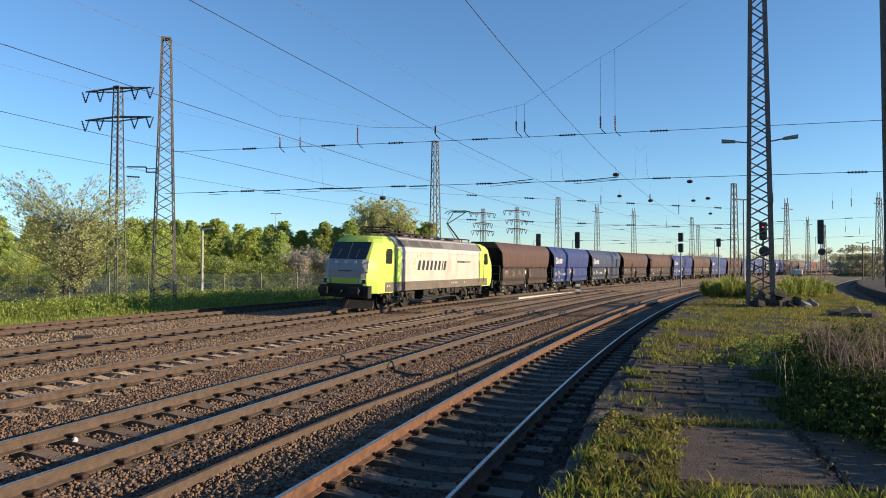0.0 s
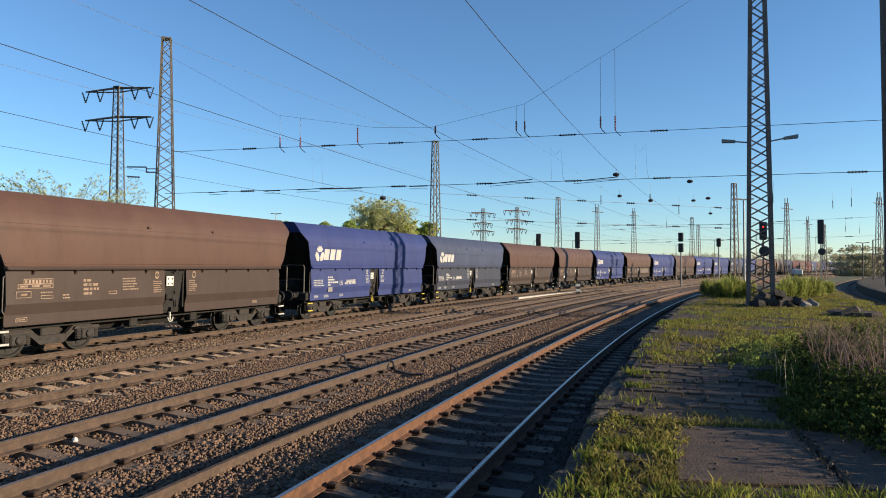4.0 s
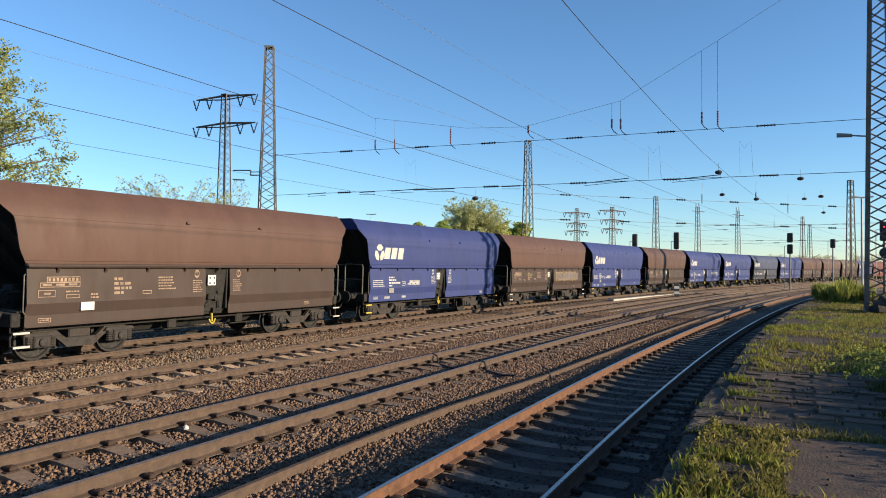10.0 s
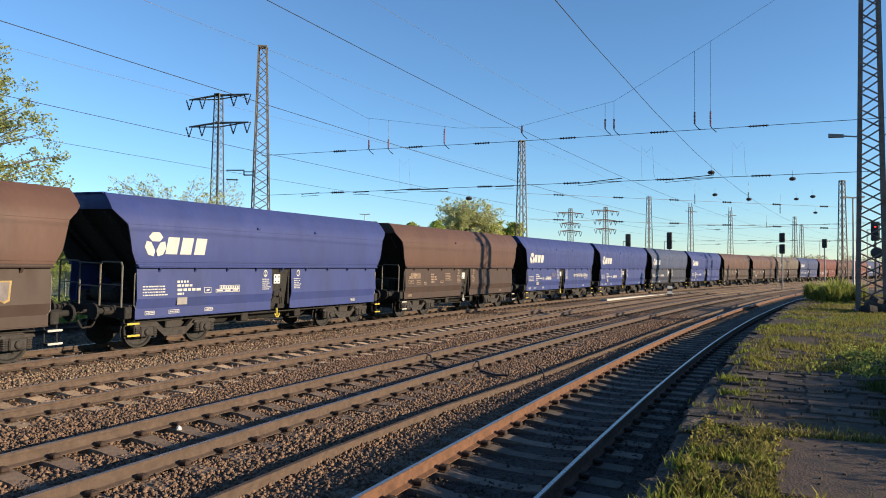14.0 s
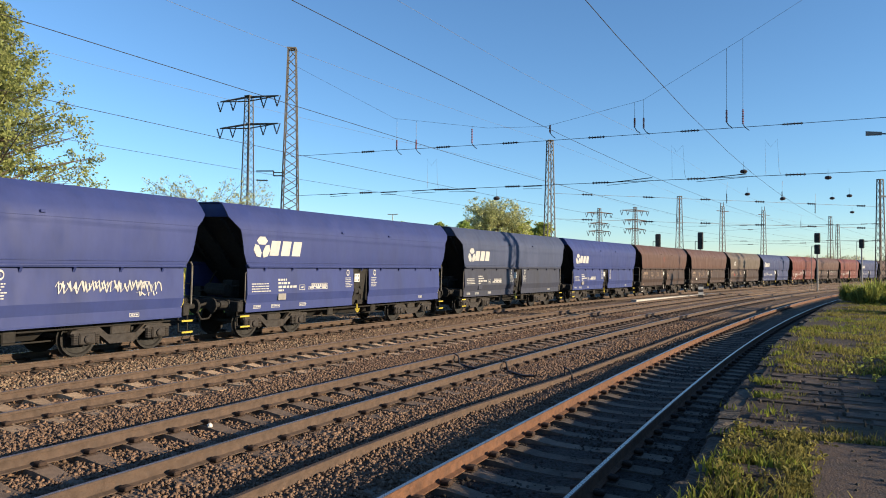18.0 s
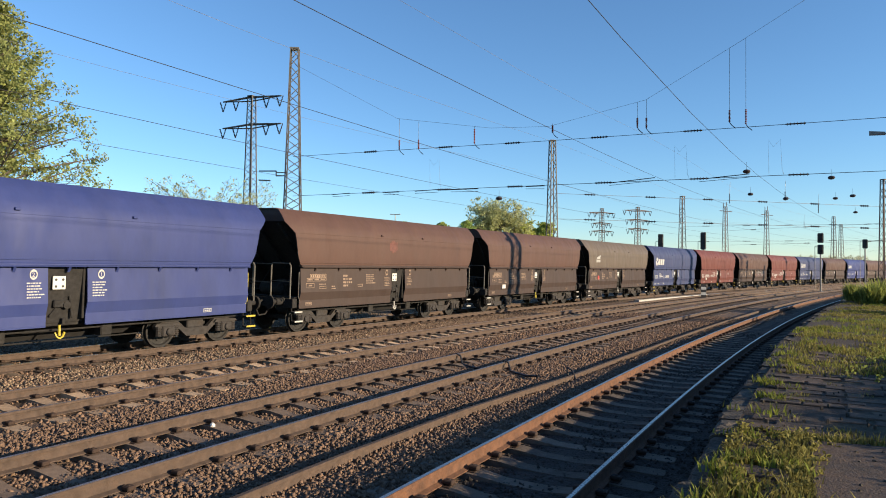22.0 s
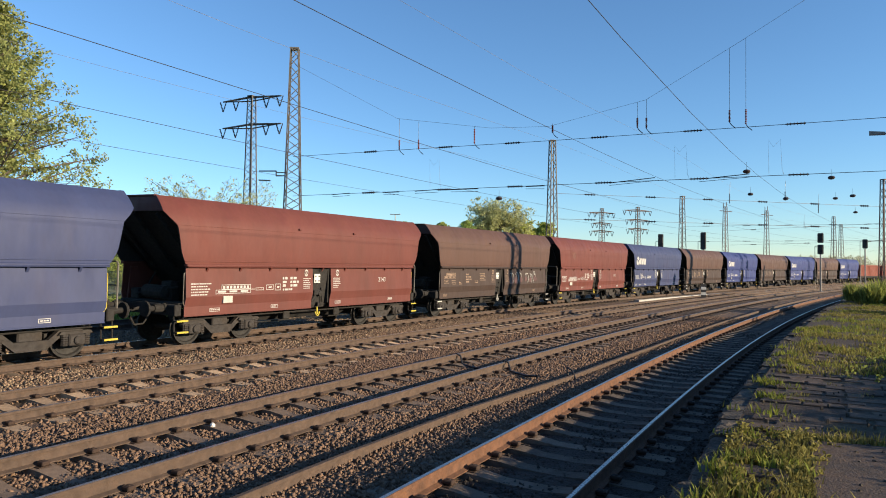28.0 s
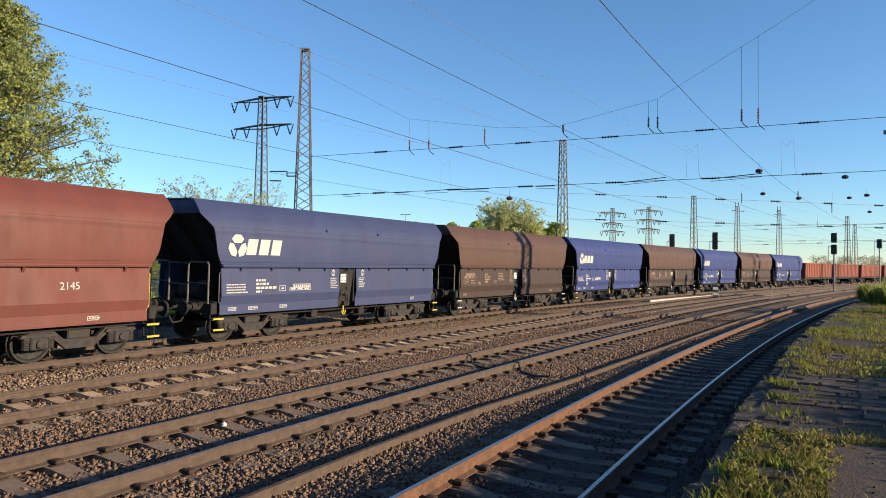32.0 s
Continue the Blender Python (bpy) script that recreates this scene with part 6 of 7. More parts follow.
RED_LIGHT = bpy.data.materials.new("red_signal_light")
RED_LIGHT.use_nodes = True
RED_LIGHT.node_tree.nodes["Principled BSDF"].inputs["Base Color"].default_value = (0.4, 0.01, 0.01, 1)
RED_LIGHT.node_tree.nodes["Principled BSDF"].inputs["Emission Color"].default_value = (1, 0.03, 0.03, 1)
RED_LIGHT.node_tree.nodes["Principled BSDF"].inputs["Emission Strength"].default_value = 1.2


def signal(px, d, ytop, ybot, red=False, second=False, foot=-0.3):
    x, y = spot(px, d)
    top, bot = 2.231 + (472 - ytop) * d / 1203.2, 2.231 + (472 - ybot) * d / 1203.2
    root = thing("light_signal", "black railway light signal on a slim post" + (", showing red" if red else ""), "signal", "light signals", Matrix.Translation((x, y, foot)) @ Matrix.Rotation(-math.atan2(x, y), 4, "Z"))
    made("post", root, LAMP_GREY if d > 70 else MAST_BROWN, lambda bm: tube(bm, (0, 0.1, 0), (0, 0.1, bot - foot), 0.09, 0.08, 8))
    h = top - bot
    parts_ = ((bot, top),) if not second else ((bot, bot + h * 0.46), (bot + h * 0.54, top))
    for za, zb in parts_:
        w = 0.30 if px != 1453 else 0.36
        made("head", root, BLACK, lambda bm: (bbox(bm, -w, w, -0.05, 0.06, za - foot, zb - foot, 0.08), bbox(bm, -w * 0.8, w * 0.8, 0.06, 0.3, za - foot + 0.1, zb - foot - 0.1, 0.05)))
        for k, dx in ((0.72, 0.0), (0.35, 0.12)):
            made("lens_hood", root, BLACK, lambda bm: lathe(bm, [(0.13, -0.32), (0.13, -0.04), (0.11, -0.04), (0.11, -0.32)], (dx, 0, za + (zb - za) * k - foot), "y", 10))
            if red and k > 0.5:
                made("red_lens", root, RED_LIGHT, lambda bm: lathe(bm, [(0.07, -0.33), (0.02, -0.345)], (dx, 0, za + (zb - za) * k - foot), "y", 10), None, "glowing red lens")
    if px in (1351, 1453):
        made("lower_disc", root, BLACK, lambda bm: lathe(bm, [(0.05, -0.12), (0.42, -0.08), (0.45, 0.0), (0.3, 0.1)], (0.1, 0, bot - foot - 0.95), "y", 14), None, "dark round distant-signal disc")
    made("ladder", root, LAMP_GREY, lambda bm: [tube(bm, (-0.55, 0.15, 0.3), (-0.55, 0.15, bot - foot + 0.9), 0.03), tube(bm, (-0.55, 0.15, bot - foot + 0.9), (0, 0.12, bot - foot + 0.9), 0.03)])
    return root


signal(953, 82, 414, 440)
signal(1022, 80, 411, 440)
signal(1205, 81, 412, 447, second=True)
signal(1272, 95, 422, 437)
signal(1351, 58, 393, 425, red=True)
signal(1453, 84, 389, 432)

# the round pole at the platform and the small lamp posts
bm = B()
x, y = spot(1575, 60.0)
tube(bm, (x, y, -0.3), (x - 0.25, y, 34.0), 0.40, 0.30, 14)
pole = part("floodlight_mast", bm, MAST_BROWN)
tagged(pole, "tall round mauve-brown floodlight mast", "mast")


def lamp_post(px, d, ytop, double=False, group="lamp posts", material=None):
    x, y = spot(px, d)
    h = 2.231 + (472 - ytop) * d / 1203.2
    root = thing("lamp_post", "slim pale lamp post with a flat lamp head", "lamp post", group, Matrix.Translation((x, y, -0.35)))
    made("post", root, material or POLE_WHITE, lambda bm: tube(bm, (0, 0, 0), (0, 0, h + 0.35), 0.11 if d < 60 else 0.10, 0.07, 8))
    for sg in ((-1, 1) if double else (1,)):
        made("lamp_head", root, LAMP_GREY, lambda bm: loft(bm, [[(0, -0.1, h + 0.28), (0, 0.1, h + 0.28), (0, 0.1, h + 0.38), (0, -0.1, h + 0.38)], [(sg * 0.85, -0.14, h + 0.34), (sg * 0.85, 0.14, h + 0.34), (sg * 0.85, 0.14, h + 0.46), (sg * 0.85, -0.14, h + 0.46)]]))
    return root


lamp_post(358, 50, 406)
lamp_post(488, 110, 379, True)
lamp_post(1317, 60, 353, True)
lamp_post(1527, 95, 430, True, material=MAST_BROWN)
lamp_post(1545, 88, 425, material=MAST_BROWN)

# striped marker and the pale cable trough beside the far tracks
x, y, _ = along(59, -8.9)
root = thing("track_marker", "black and white striped marker post between tracks", "marker", "", Matrix.Translation((x, y, -0.25)))
for k in range(5):
    made("stripe", root, WHITE if k % 2 else BLACK, lambda bm: bbox(bm, -0.2, 0.2, -0.03, 0.03, 0.1 + k * 0.22, 0.1 + (k + 1) * 0.22, 0.005))
bm = B()
rings = []
for s in np.arange(50, 84, 2.0):
    o = float(np.interp(s, [50, 61, 84], [-11.2, -10.8, -9.3]))
    rings.append([along(s, o - 0.2, -0.28), along(s, o + 0.2, -0.28), along(s, o + 0.2, -0.1), along(s, o - 0.2, -0.1)])
loft(bm, rings)
trough = part("cable_trough", bm, POLE_WHITE)
tagged(trough, "pale concrete cable trough between the tracks", "cable trough", kind="structure")


# bond cables at the rails of the second track, a small dark box, a white stone
for s0, o0, turn in ((16.1, -5.17, 0.0), (15.7, -3.67, 0.3), (15.4, -2.0, 0.2)):
    base = along(s0, o0, -0.02)
    u, w_ = (along(s0 + 1, o0) - along(s0, o0)).normalized(), (along(s0, o0 + 1) - along(s0, o0)).normalized()
    cu_pts = [base + Vector((0, 0, -0.12)), base + u * -0.06 + Vector((0, 0, 0.05)), base + w_ * 0.10 + Vector((0, 0, 0.0)), base + w_ * 0.25 - u * 0.2 + Vector((0, 0, -0.17)), base + w_ * 0.8 - u * 0.6 + Vector((0, 0, -0.17)), base + w_ * 1.15 - u * 0.8 + Vector((0, 0, -0.12))]
    wire("bond_cable", cu_pts, 0.028, BLACK, "thick black bond cable looped from the rail", "cable", "bond cables")
x, y, _ = along(17.4, -15.26)
root = thing("track_box", "small dark metal box lying beside the track", "box", "", Matrix.Translation((x, y, -0.26)) @ Matrix.Rotation(0.5, 4, "Z"))
made("case", root, BLACK, lambda bm: bbox(bm, -0.28, 0.28, -0.16, 0.16, 0.0, 0.22, 0.03))
made("lid", root, UNDER, lambda bm: bbox(bm, -0.30, 0.30, -0.18, 0.18, 0.22, 0.26, 0.01))
bm = B()
bmesh.ops.create_icosphere(bm, subdivisions=1, radius=0.045)
stone = part("white_stone", bm, WHITE)
stone.location = along(8.18, -4.93, -0.15)
tagged(stone, "single white stone between the rails", "stone")
# the far white van
x, y = spot(1408, 150)
root = thing("van", "small white van parked far off", "van", "", Matrix.Translation((x, y, -0.3)) @ Matrix.Rotation(math.radians(76), 4, "Z"))
made("body", root, WHITE, lambda bm: bbox(bm, -2.2, 2.2, -0.85, 0.85, 0.75, 1.95, 0.15))
made("window", root, GLASS, lambda bm: bbox(bm, -2.0, 2.0, -0.87, -0.83, 1.4, 1.8, 0.02))
for dx in (-1.4, 1.4):
    made("wheel", root, BLACK, lambda bm: lathe(bm, [(0.35, -0.95), (0.35, -0.7)], (dx, 0, 0.35), "y", 10))
made("chassis", root, BLACK, lambda bm: bbox(bm, -2.1, 2.1, -0.8, 0.8, 0.35, 0.92, 0.05))


# ---- trees, shrubs, grass ----
def leaf_cloud(centres, radii, per, size, rng, flat=0.75):
    """Small folded leaves round twig ends."""
    c = np.repeat(centres, per, axis=0)
    r = np.repeat(radii, per)
    n = len(c)
    d = rng.normal(size=(n, 3))
    d /= np.linalg.norm(d, axis=1)[:, None]
    p = c + d * (r * rng.random(n) ** 0.45)[:, None] * np.array([1, 1, flat])
    u = rng.normal(size=(n, 3))
    u /= np.linalg.norm(u, axis=1)[:, None]
    w = np.cross(u, rng.normal(size=(n, 3)))
    w /= np.linalg.norm(w, axis=1)[:, None] + 1e-9
    s = (size * (0.6 + 0.8 * rng.random(n)))[:, None]
    v = np.stack([p - u * s, p + w * s * 0.55, p + u * s, p - w * s * 0.55], 1).reshape(-1, 3)
    k = 4 * np.arange(n)[:, None]
    tri = np.concatenate([k + [0, 1, 2], k + [0, 2, 3]])
    return v, tri


def tree_meshes(seed, h, spread, leaf, size, trunk_r=0.14, twigs=60, per=60, clump=0.5, low=0.25, upright=0.5, material=BARK, stems=1, point=0.0):
    """Trunk with limbs and twigs, and a crown of many leaves in clumps."""
    rng = np.random.default_rng(seed)
    bm = B()
    ends, rad = [], []
    for st in range(stems):
        base = Vector((rng.normal() * 0.2 * (stems - 1), rng.normal() * 0.2 * (stems - 1), 0))
        lean = Vector((rng.normal() * 0.05, rng.normal() * 0.05, 1))
        pts = [base + lean * (h * 0.92 * k / 6) + Vector((rng.normal(), rng.normal(), 0)) * 0.03 * h * 0.15 * k for k in range(7)]
        for k in range(6):
            tube(bm, pts[k], pts[k + 1], trunk_r * (1 - k / 6.5), trunk_r * (1 - (k + 1) / 6.5), 7)
        for t in range(twigs // stems):
            f = low + (0.97 - low) * rng.random() ** 0.8
            k = min(5, int(f * 6))
            p = pts[k].lerp(pts[k + 1], f * 6 - k)
            a = rng.random() * math.tau
            reach = spread * (0.35 + 0.65 * rng.random()) * math.sin(math.pi * min(1, 0.18 + 0.82 * (1 - (f - low) / (1 - low)) * 0.9 + 0.05)) ** 0.7
            if point:
                reach = spread * (0.35 + 0.65 * rng.random()) * (1.02 - (f - low) / (1 - low)) ** 0.75
            q = p + Vector((math.cos(a) * reach, math.sin(a) * reach, reach * upright * (0.5 + rng.random())))
            mid = p.lerp(q, 0.55) + Vector((rng.normal(), rng.normal(), rng.normal())) * 0.06 * reach
            r = trunk_r * 0.32 * (1 - f * 0.6)
            tube(bm, p, mid, r, r * 0.6, 5)
            tube(bm, mid, q, r * 0.6, 0.008, 4)
            for e in (q, mid.lerp(q, 0.5), mid):
                for j in range(2):
                    e2 = e + Vector((rng.normal(), rng.normal(), rng.normal() * 0.7)) * clump * 0.8 * (1 - 0.88 * point * f)
                    ends.append(e2)
                    rad.append(clump * (0.5 + 0.7 * rng.random()) * (1 - 0.88 * point * f))
                    if j == 0:
                        tube(bm, mid, e2, r * 0.3, 0.006, 3)
    v, tri = leaf_cloud(np.array(ends), np.array(rad), per, size, rng)
    return mesh_of("trunk", bm, material), arrays_mesh("crown", v, tri, leaf)


def plant(name, label, category, group, meshes, x, y, z=-0.3, scale=1.0, turn=0.0):
    root = thing(name, label, category, group, Matrix.Translation((x, y, z)) @ Matrix.Rotation(turn, 4, "Z"))
    s = Matrix.Scale(scale, 4)
    put("trunk", meshes[0], root, s)
    put("crown", meshes[1], root, s)
    return root


BIRCHES = [tree_meshes(11 + k, 7.4, 2.5, (BIRCH, POPLAR, BIRCH, HEDGE)[k], 0.06, 0.06, 170, 26, 0.55, 0.03, 0.55, point=0.85) for k in range(4)]
rb = random.Random(4)
for k in range(84):
    px = -420 + k * 13.1 + rb.uniform(-8, 8)
    d = 53 + 28 * (px + 420) / 1060 + rb.uniform(0, 9)
    if px < 150 and k % 5 < 2:
        continue
    x, y = spot(px, d)
    plant("birch_tree", "young light green birch tree behind the fence", "tree", "birches behind the fence", BIRCHES[(0, 2, 1, 0, 2, 0, 3)[k % 7]], x, y, -0.3, rb.uniform(0.82, 1.06) * (0.62 + 0.38 * d / 62), rb.uniform(0, 6))
SHRUBS = [tree_meshes(31 + k, 3.0, 1.5, (HEDGE, WHITE_BUD)[k], 0.07, 0.05, 50, 26, 0.45, 0.03, 0.7, stems=3) for k in range(2)]
for k in range(16):
    px = (-300, -220, -140, -60, 20, 90, 210, 260, 330, 400, 440, 470, 500, 525, 550, 575)[k]
    x, y = spot(px, 53 + 20 * (px + 300) / 900)
    plant("shrub", "blossoming whitish shrub behind the fence" if k in (13, 15) else "green shrub behind the fence", "shrub", "shrubs behind the fence", SHRUBS[1 if k in (13, 15) else 0], x, y, -0.3, rb.uniform(0.7, 1.0) * (1.5 if k in (13, 15) else 1.0), rb.uniform(0, 6))
budding = tree_meshes(52, 6.6, 5.4, BLOSSOM, 0.07, 0.09, 280, 11, 0.34, 0.10, 0.62, stems=3)
plant("budding_tree", "pale budding wild tree with open twigs", "tree", "", budding, *spot(140, 49.0), -0.3)
far_tree = tree_meshes(61, 9.6, 4.2, BLOSSOM, 0.11, 0.2, 120, 36, 0.7, 0.3, 0.5)
plant("round_tree", "olive green round-crowned tree behind the tracks", "tree", "", far_tree, *spot(668, 84), -0.3)
poplar = tree_meshes(71, 8.6, 0.9, POPLAR, 0.14, 0.12, 60, 40, 0.5, 0.08, 1.6)
plant("poplar", "slender upright poplar with yellow-green leaves", "tree", "poplars", poplar, *spot(718, 86), -0.3, 0.95)
plant("poplar", "slender upright poplar with yellow-green leaves", "tree", "poplars", poplar, *spot(757, 90), -0.3, 0.97, 2.0)
plant("poplar", "slender upright poplar with yellow-green leaves", "tree", "poplars", poplar, *spot(735, 92), -0.3, 0.9, 4.0)
maple = tree_meshes(83, 16.5, 8.6, MAPLE, 0.078, 0.28, 330, 46, 0.62, 0.12, 0.40, point=0.3)
plant("maple_tree", "tall maple with fresh yellow-green leaves", "tree", "", maple, -27.6, 26.6, -0.3)

# far woods along the horizon
rng = np.random.default_rng(9)
cs, rs = [], []
for px0, px1, d, ytop, n in ((1170, 1600, 330, 448, 90), (1480, 1570, 190, 440, 60), (-700, 120, 120, 430, 110), (560, 1200, 420, 455, 60), (1570, 2300, 180, 430, 70), (-1800, -700, 150, 420, 80)):
    for k in range(n):
        x, y = spot(rng.uniform(px0, px1), d * rng.uniform(0.95, 1.1))
        top = 2.2 + (472 - ytop) * d / 1203 * rng.uniform(0.6, 1.05)
        for zz in np.arange(0.5, max(1.0, top), 2.2):
            cs.append((x + rng.normal() * 1.0, y + rng.normal() * 1.0, zz))
            rs.append(d / 110 * rng.uniform(0.6, 1.0))
v, tri = leaf_cloud(np.array(cs), np.array(rs), 110, 0.24, rng)
woods = put("far_woods", arrays_mesh("far_woods", v, tri, FAR_WOOD), None)
tagged(woods, "olive woods along the horizon, coloured pale for haze", "woods", kind="stuff")


def blades(name, xs, ys, zs, h, w, material, label, rng, lean=0.35, parent=None):
    """Grass: bent two-segment blades."""
    n = len(xs)
    hh = h * (0.45 + 0.8 * rng.random(n))
    a = rng.random(n) * math.tau
    ln = lean * hh * rng.random(n) * 1.6
    base = np.stack([xs, ys, zs], -1)
    side = np.stack([np.cos(a + 1.57), np.sin(a + 1.57), 0 * a], -1) * (w * (0.6 + 0.8 * rng.random(n)))[:, None]
    mid = base + np.stack([np.cos(a) * ln * 0.35, np.sin(a) * ln * 0.35, hh * 0.6], -1)
    tip = base + np.stack([np.cos(a) * ln, np.sin(a) * ln, hh], -1)
    v = np.stack([base - side, base + side, mid + side * 0.7, mid - side * 0.7, tip], 1).reshape(-1, 3)
    k = 5 * np.arange(n)[:, None]
    tri = np.concatenate([k + [0, 1, 2], k + [0, 2, 3], k + [3, 2, 4]])
    ob = put(name, arrays_mesh(name, v, tri, material), parent)
    return tagged(ob, label, "grass" if parent is None else "", kind="stuff")


def noise_at(x, y, f):
    return np.array([noise.noise((a * f, b * f, 3.3)) for a, b in zip(x, y)])


rng = np.random.default_rng(21)
# the meadow between the outer track and the fence
n = 60000
s, o = rng.uniform(2, 62, n), -22.2 - 13.5 * rng.random(n) ** 1.2
x, y = plan_xy(s, o)
hgt = np.clip(0.28 + 0.5 * (-22.2 - o) / 8, 0.2, 0.8) * (0.8 + 0.6 * noise_at(x, y, 0.35))
blades("meadow_grass", x, y, np.full(n, -0.34), hgt, 0.022, MEADOW, "tall fresh green meadow grass and weeds", rng)
# weeds low in front of the fence
cs = [(*plan_xy(rng.uniform(8, 60), -24 - 8 * rng.random()), 0.25) for _ in range(420)]
v, tri = leaf_cloud(np.array(cs), rng.uniform(0.3, 0.75, 420), 60, 0.06, rng, 0.8)
weeds = put("meadow_weeds", arrays_mesh("meadow_weeds", v, tri, MEADOW), None)
tagged(weeds, "leafy green weeds in the meadow", "weeds", kind="stuff")

# ---- the fence ----
fence = thing("wire_fence", "dark green wire mesh fence with posts along the meadow", "fence")
FA, FB = Vector((-62.0, 43.0, -0.3)), Vector((2.0, 55.5, -0.3))
nf = 24
for k in range(nf + 1):
    p = FA.lerp(FB, k / nf)
    made("post", fence, FENCE, lambda bm: tube(bm, p, p + Vector((0, 0, 1.98)), 0.045, 0.045, 6))
for k in range(nf):
    a, b = FA.lerp(FB, k / nf), FA.lerp(FB, (k + 1) / nf)
    bm = B()
    for z in (0.12, 0.7, 1.3, 1.88):
        tube(bm, a + Vector((0, 0, z)), b + Vector((0, 0, z)), 0.014, 0.014, 3)
    for j in range(60):
        q = a.lerp(b, (j + 0.5) / 60)
        tube(bm, q + Vector((0, 0, 0.1)), q + Vector((0, 0, 1.9)), 0.009, 0.009, 3)
    part("mesh_panel", bm, FENCE, fence)

# ---- the platform's edge, slabs, growth ----
for k in range(50):
    s0 = 2.0 + k * 0.9
    bm = B()
    zt = PLAT_Z + rb.uniform(-0.05, 0.01)
    o_ = PLAT_O + rb.uniform(-0.05, 0.03)
    sweep(bm, [(o_, -0.5), (o_ - 0.02, -0.1), (o_, zt - 0.14), (o_ + 0.015, zt - 0.04), (o_ + 0.06, zt), (o_ + 0.15, zt + 0.005), (o_ + 0.27, zt), (o_ + 0.28, -0.5)], s0, s0 + 0.885, 0.15)
    for v_ in bm.verts:
        v_.co += noise.noise_vector(v_.co * 6) * 0.035 + noise.noise_vector(v_.co * 17) * 0.012
    part("edge_stone", bm, KERB_PALE if k == 3 else EDGE, platform)
for s0, s1 in ((-10, 2), (47, 75)):
    bm = B()
    sweep(bm, [(PLAT_O, -0.5), (PLAT_O, PLAT_Z), (PLAT_O + 0.25, PLAT_Z), (PLAT_O + 0.25, -0.5)], s0, s1, 1.5)
    part("edge_stone", bm, EDGE, platform)
for pts, lift in ((((2.62, 7.80), (3.86, 7.56), (3.30, 5.62), (1.98, 5.80)), 0.03), (((3.94, 7.55), (5.2, 7.25), (4.7, 5.3), (3.38, 5.60)), 0.022), (((1.93, 5.70), (3.26, 5.54), (2.7, 3.6), (1.35, 3.8)), 0.024)):
    bm = B()
    z = PLAT_Z + 0.02
    n_ = 8
    ring = []
    for i in range(4):
        p, q = Vector((*pts[i], 0)), Vector((*pts[(i + 1) % 4], 0))
        ring += [p.lerp(q, j / n_) + noise.noise_vector((p.lerp(q, j / n_)) * 7) * 0.022 for j in range(n_)]
    c = sum(ring, Vector()) / len(ring)
    inn = [c + (p - c) * 0.985 for p in ring]
    loft(bm, [[(p.x, p.y, z - 0.06) for p in ring], [(p.x, p.y, z + lift - 0.01) for p in ring], [(p.x, p.y, z + lift) for p in inn]])
    bmesh.ops.recalc_face_normals(bm, faces=bm.faces)
    part("slab", bm, SLAB, platform)


def paver_mesh(seed, a=0.245, b=0.145):
    r_ = random.Random(seed)
    bm = B()
    ring = [(sx * a + r_.uniform(-0.02, 0.012), sy * b + r_.uniform(-0.02, 0.012)) for sx, sy in ((-1, -1), (0, -1), (1, -1), (1, 0), (1, 1), (0, 1), (-1, 1), (-1, 0))]
    loft(bm, [[(x, y, -0.05) for x, y in ring], [(x, y, 0.0) for x, y in ring], [(x * 0.95, y * 0.93, 0.012) for x, y in ring]])
    bmesh.ops.recalc_face_normals(bm, faces=bm.faces)
    return mesh_of("paver", bm, PAVER)


PAVERS = [paver_mesh(k) for k in range(5)]
count = 0
for i in range(42):
    for j in range(9):
        s0, o_ = 5.2 + i * 0.32, 2.42 + j * 0.52 + (0.26 if i % 2 else 0)
        p = along(s0, o_)
        if rb.random() < 0.22 or (p.y < 8.0 and p.x > 1.9) or noise.noise((p.x * 0.8, p.y * 0.8, 5)) > 0.32:
            continue
        put("paver", PAVERS[count % 5], platform, on_track(s0, o_, PLAT_Z + 0.008 + rb.uniform(0, 0.022)) @ Matrix.Rotation(math.pi / 2 + rb.gauss(0, 0.05), 4, "Z") @ Matrix.Rotation(rb.gauss(0, 0.035), 4, "X"))
        count += 1


def tufts(name, n, s0, s1, o0, o1, h, w, material, label, thresh, f=0.9, per=9, spread=0.05, z=PLAT_Z + 0.01):
    s, o = rng.uniform(s0, s1, n), rng.uniform(o0, o1, n)
    x, y = plan_xy(s, o)
    keep = noise_at(x, y, f) + 0.35 * noise_at(x, y, f * 4) > thresh
    for pts in ((2.62, 3.86, 5.8, 7.7),):
        keep &= ~((x > 2.0 + (y - 5.7) * 0.33) & (x < 3.2 + (y - 5.6) * 0.33) & (y > 5.75) & (y < 7.65))
    x, y = np.repeat(x[keep], per), np.repeat(y[keep], per)
    x, y = x + rng.normal(size=len(x)) * spread, y + rng.normal(size=len(x)) * spread
    blades(name, x, y, np.full(len(x), z), np.full(len(x), h), w, material, label, rng, 0.7)


tufts("edge_grass", 420, 3.5, 8.8, 1.95, 3.4, 0.11, 0.010, GRASS, "bright green grass tufts along the platform edge", 0.18, 1.3, 11, 0.05)
tufts("edge_grass", 360, 8.5, 26, 1.92, 2.6, 0.10, 0.010, GRASS, "bright green grass tufts along the platform edge", 0.22, 1.3, 11, 0.05)
tufts("edge_grass", 260, 5.0, 8.8, 2.1, 3.3, 0.12, 0.010, GRASS_DRY, "yellowish grass tufts along the platform edge", 0.2, 1.5, 12, 0.05)
tufts("platform_grass", 2600, 4.5, 24, 2.3, 9.2, 0.055, 0.007, GRASS_DRY, "short dry grass and moss patches on the platform", 0.33, 1.0, 12, 0.06)
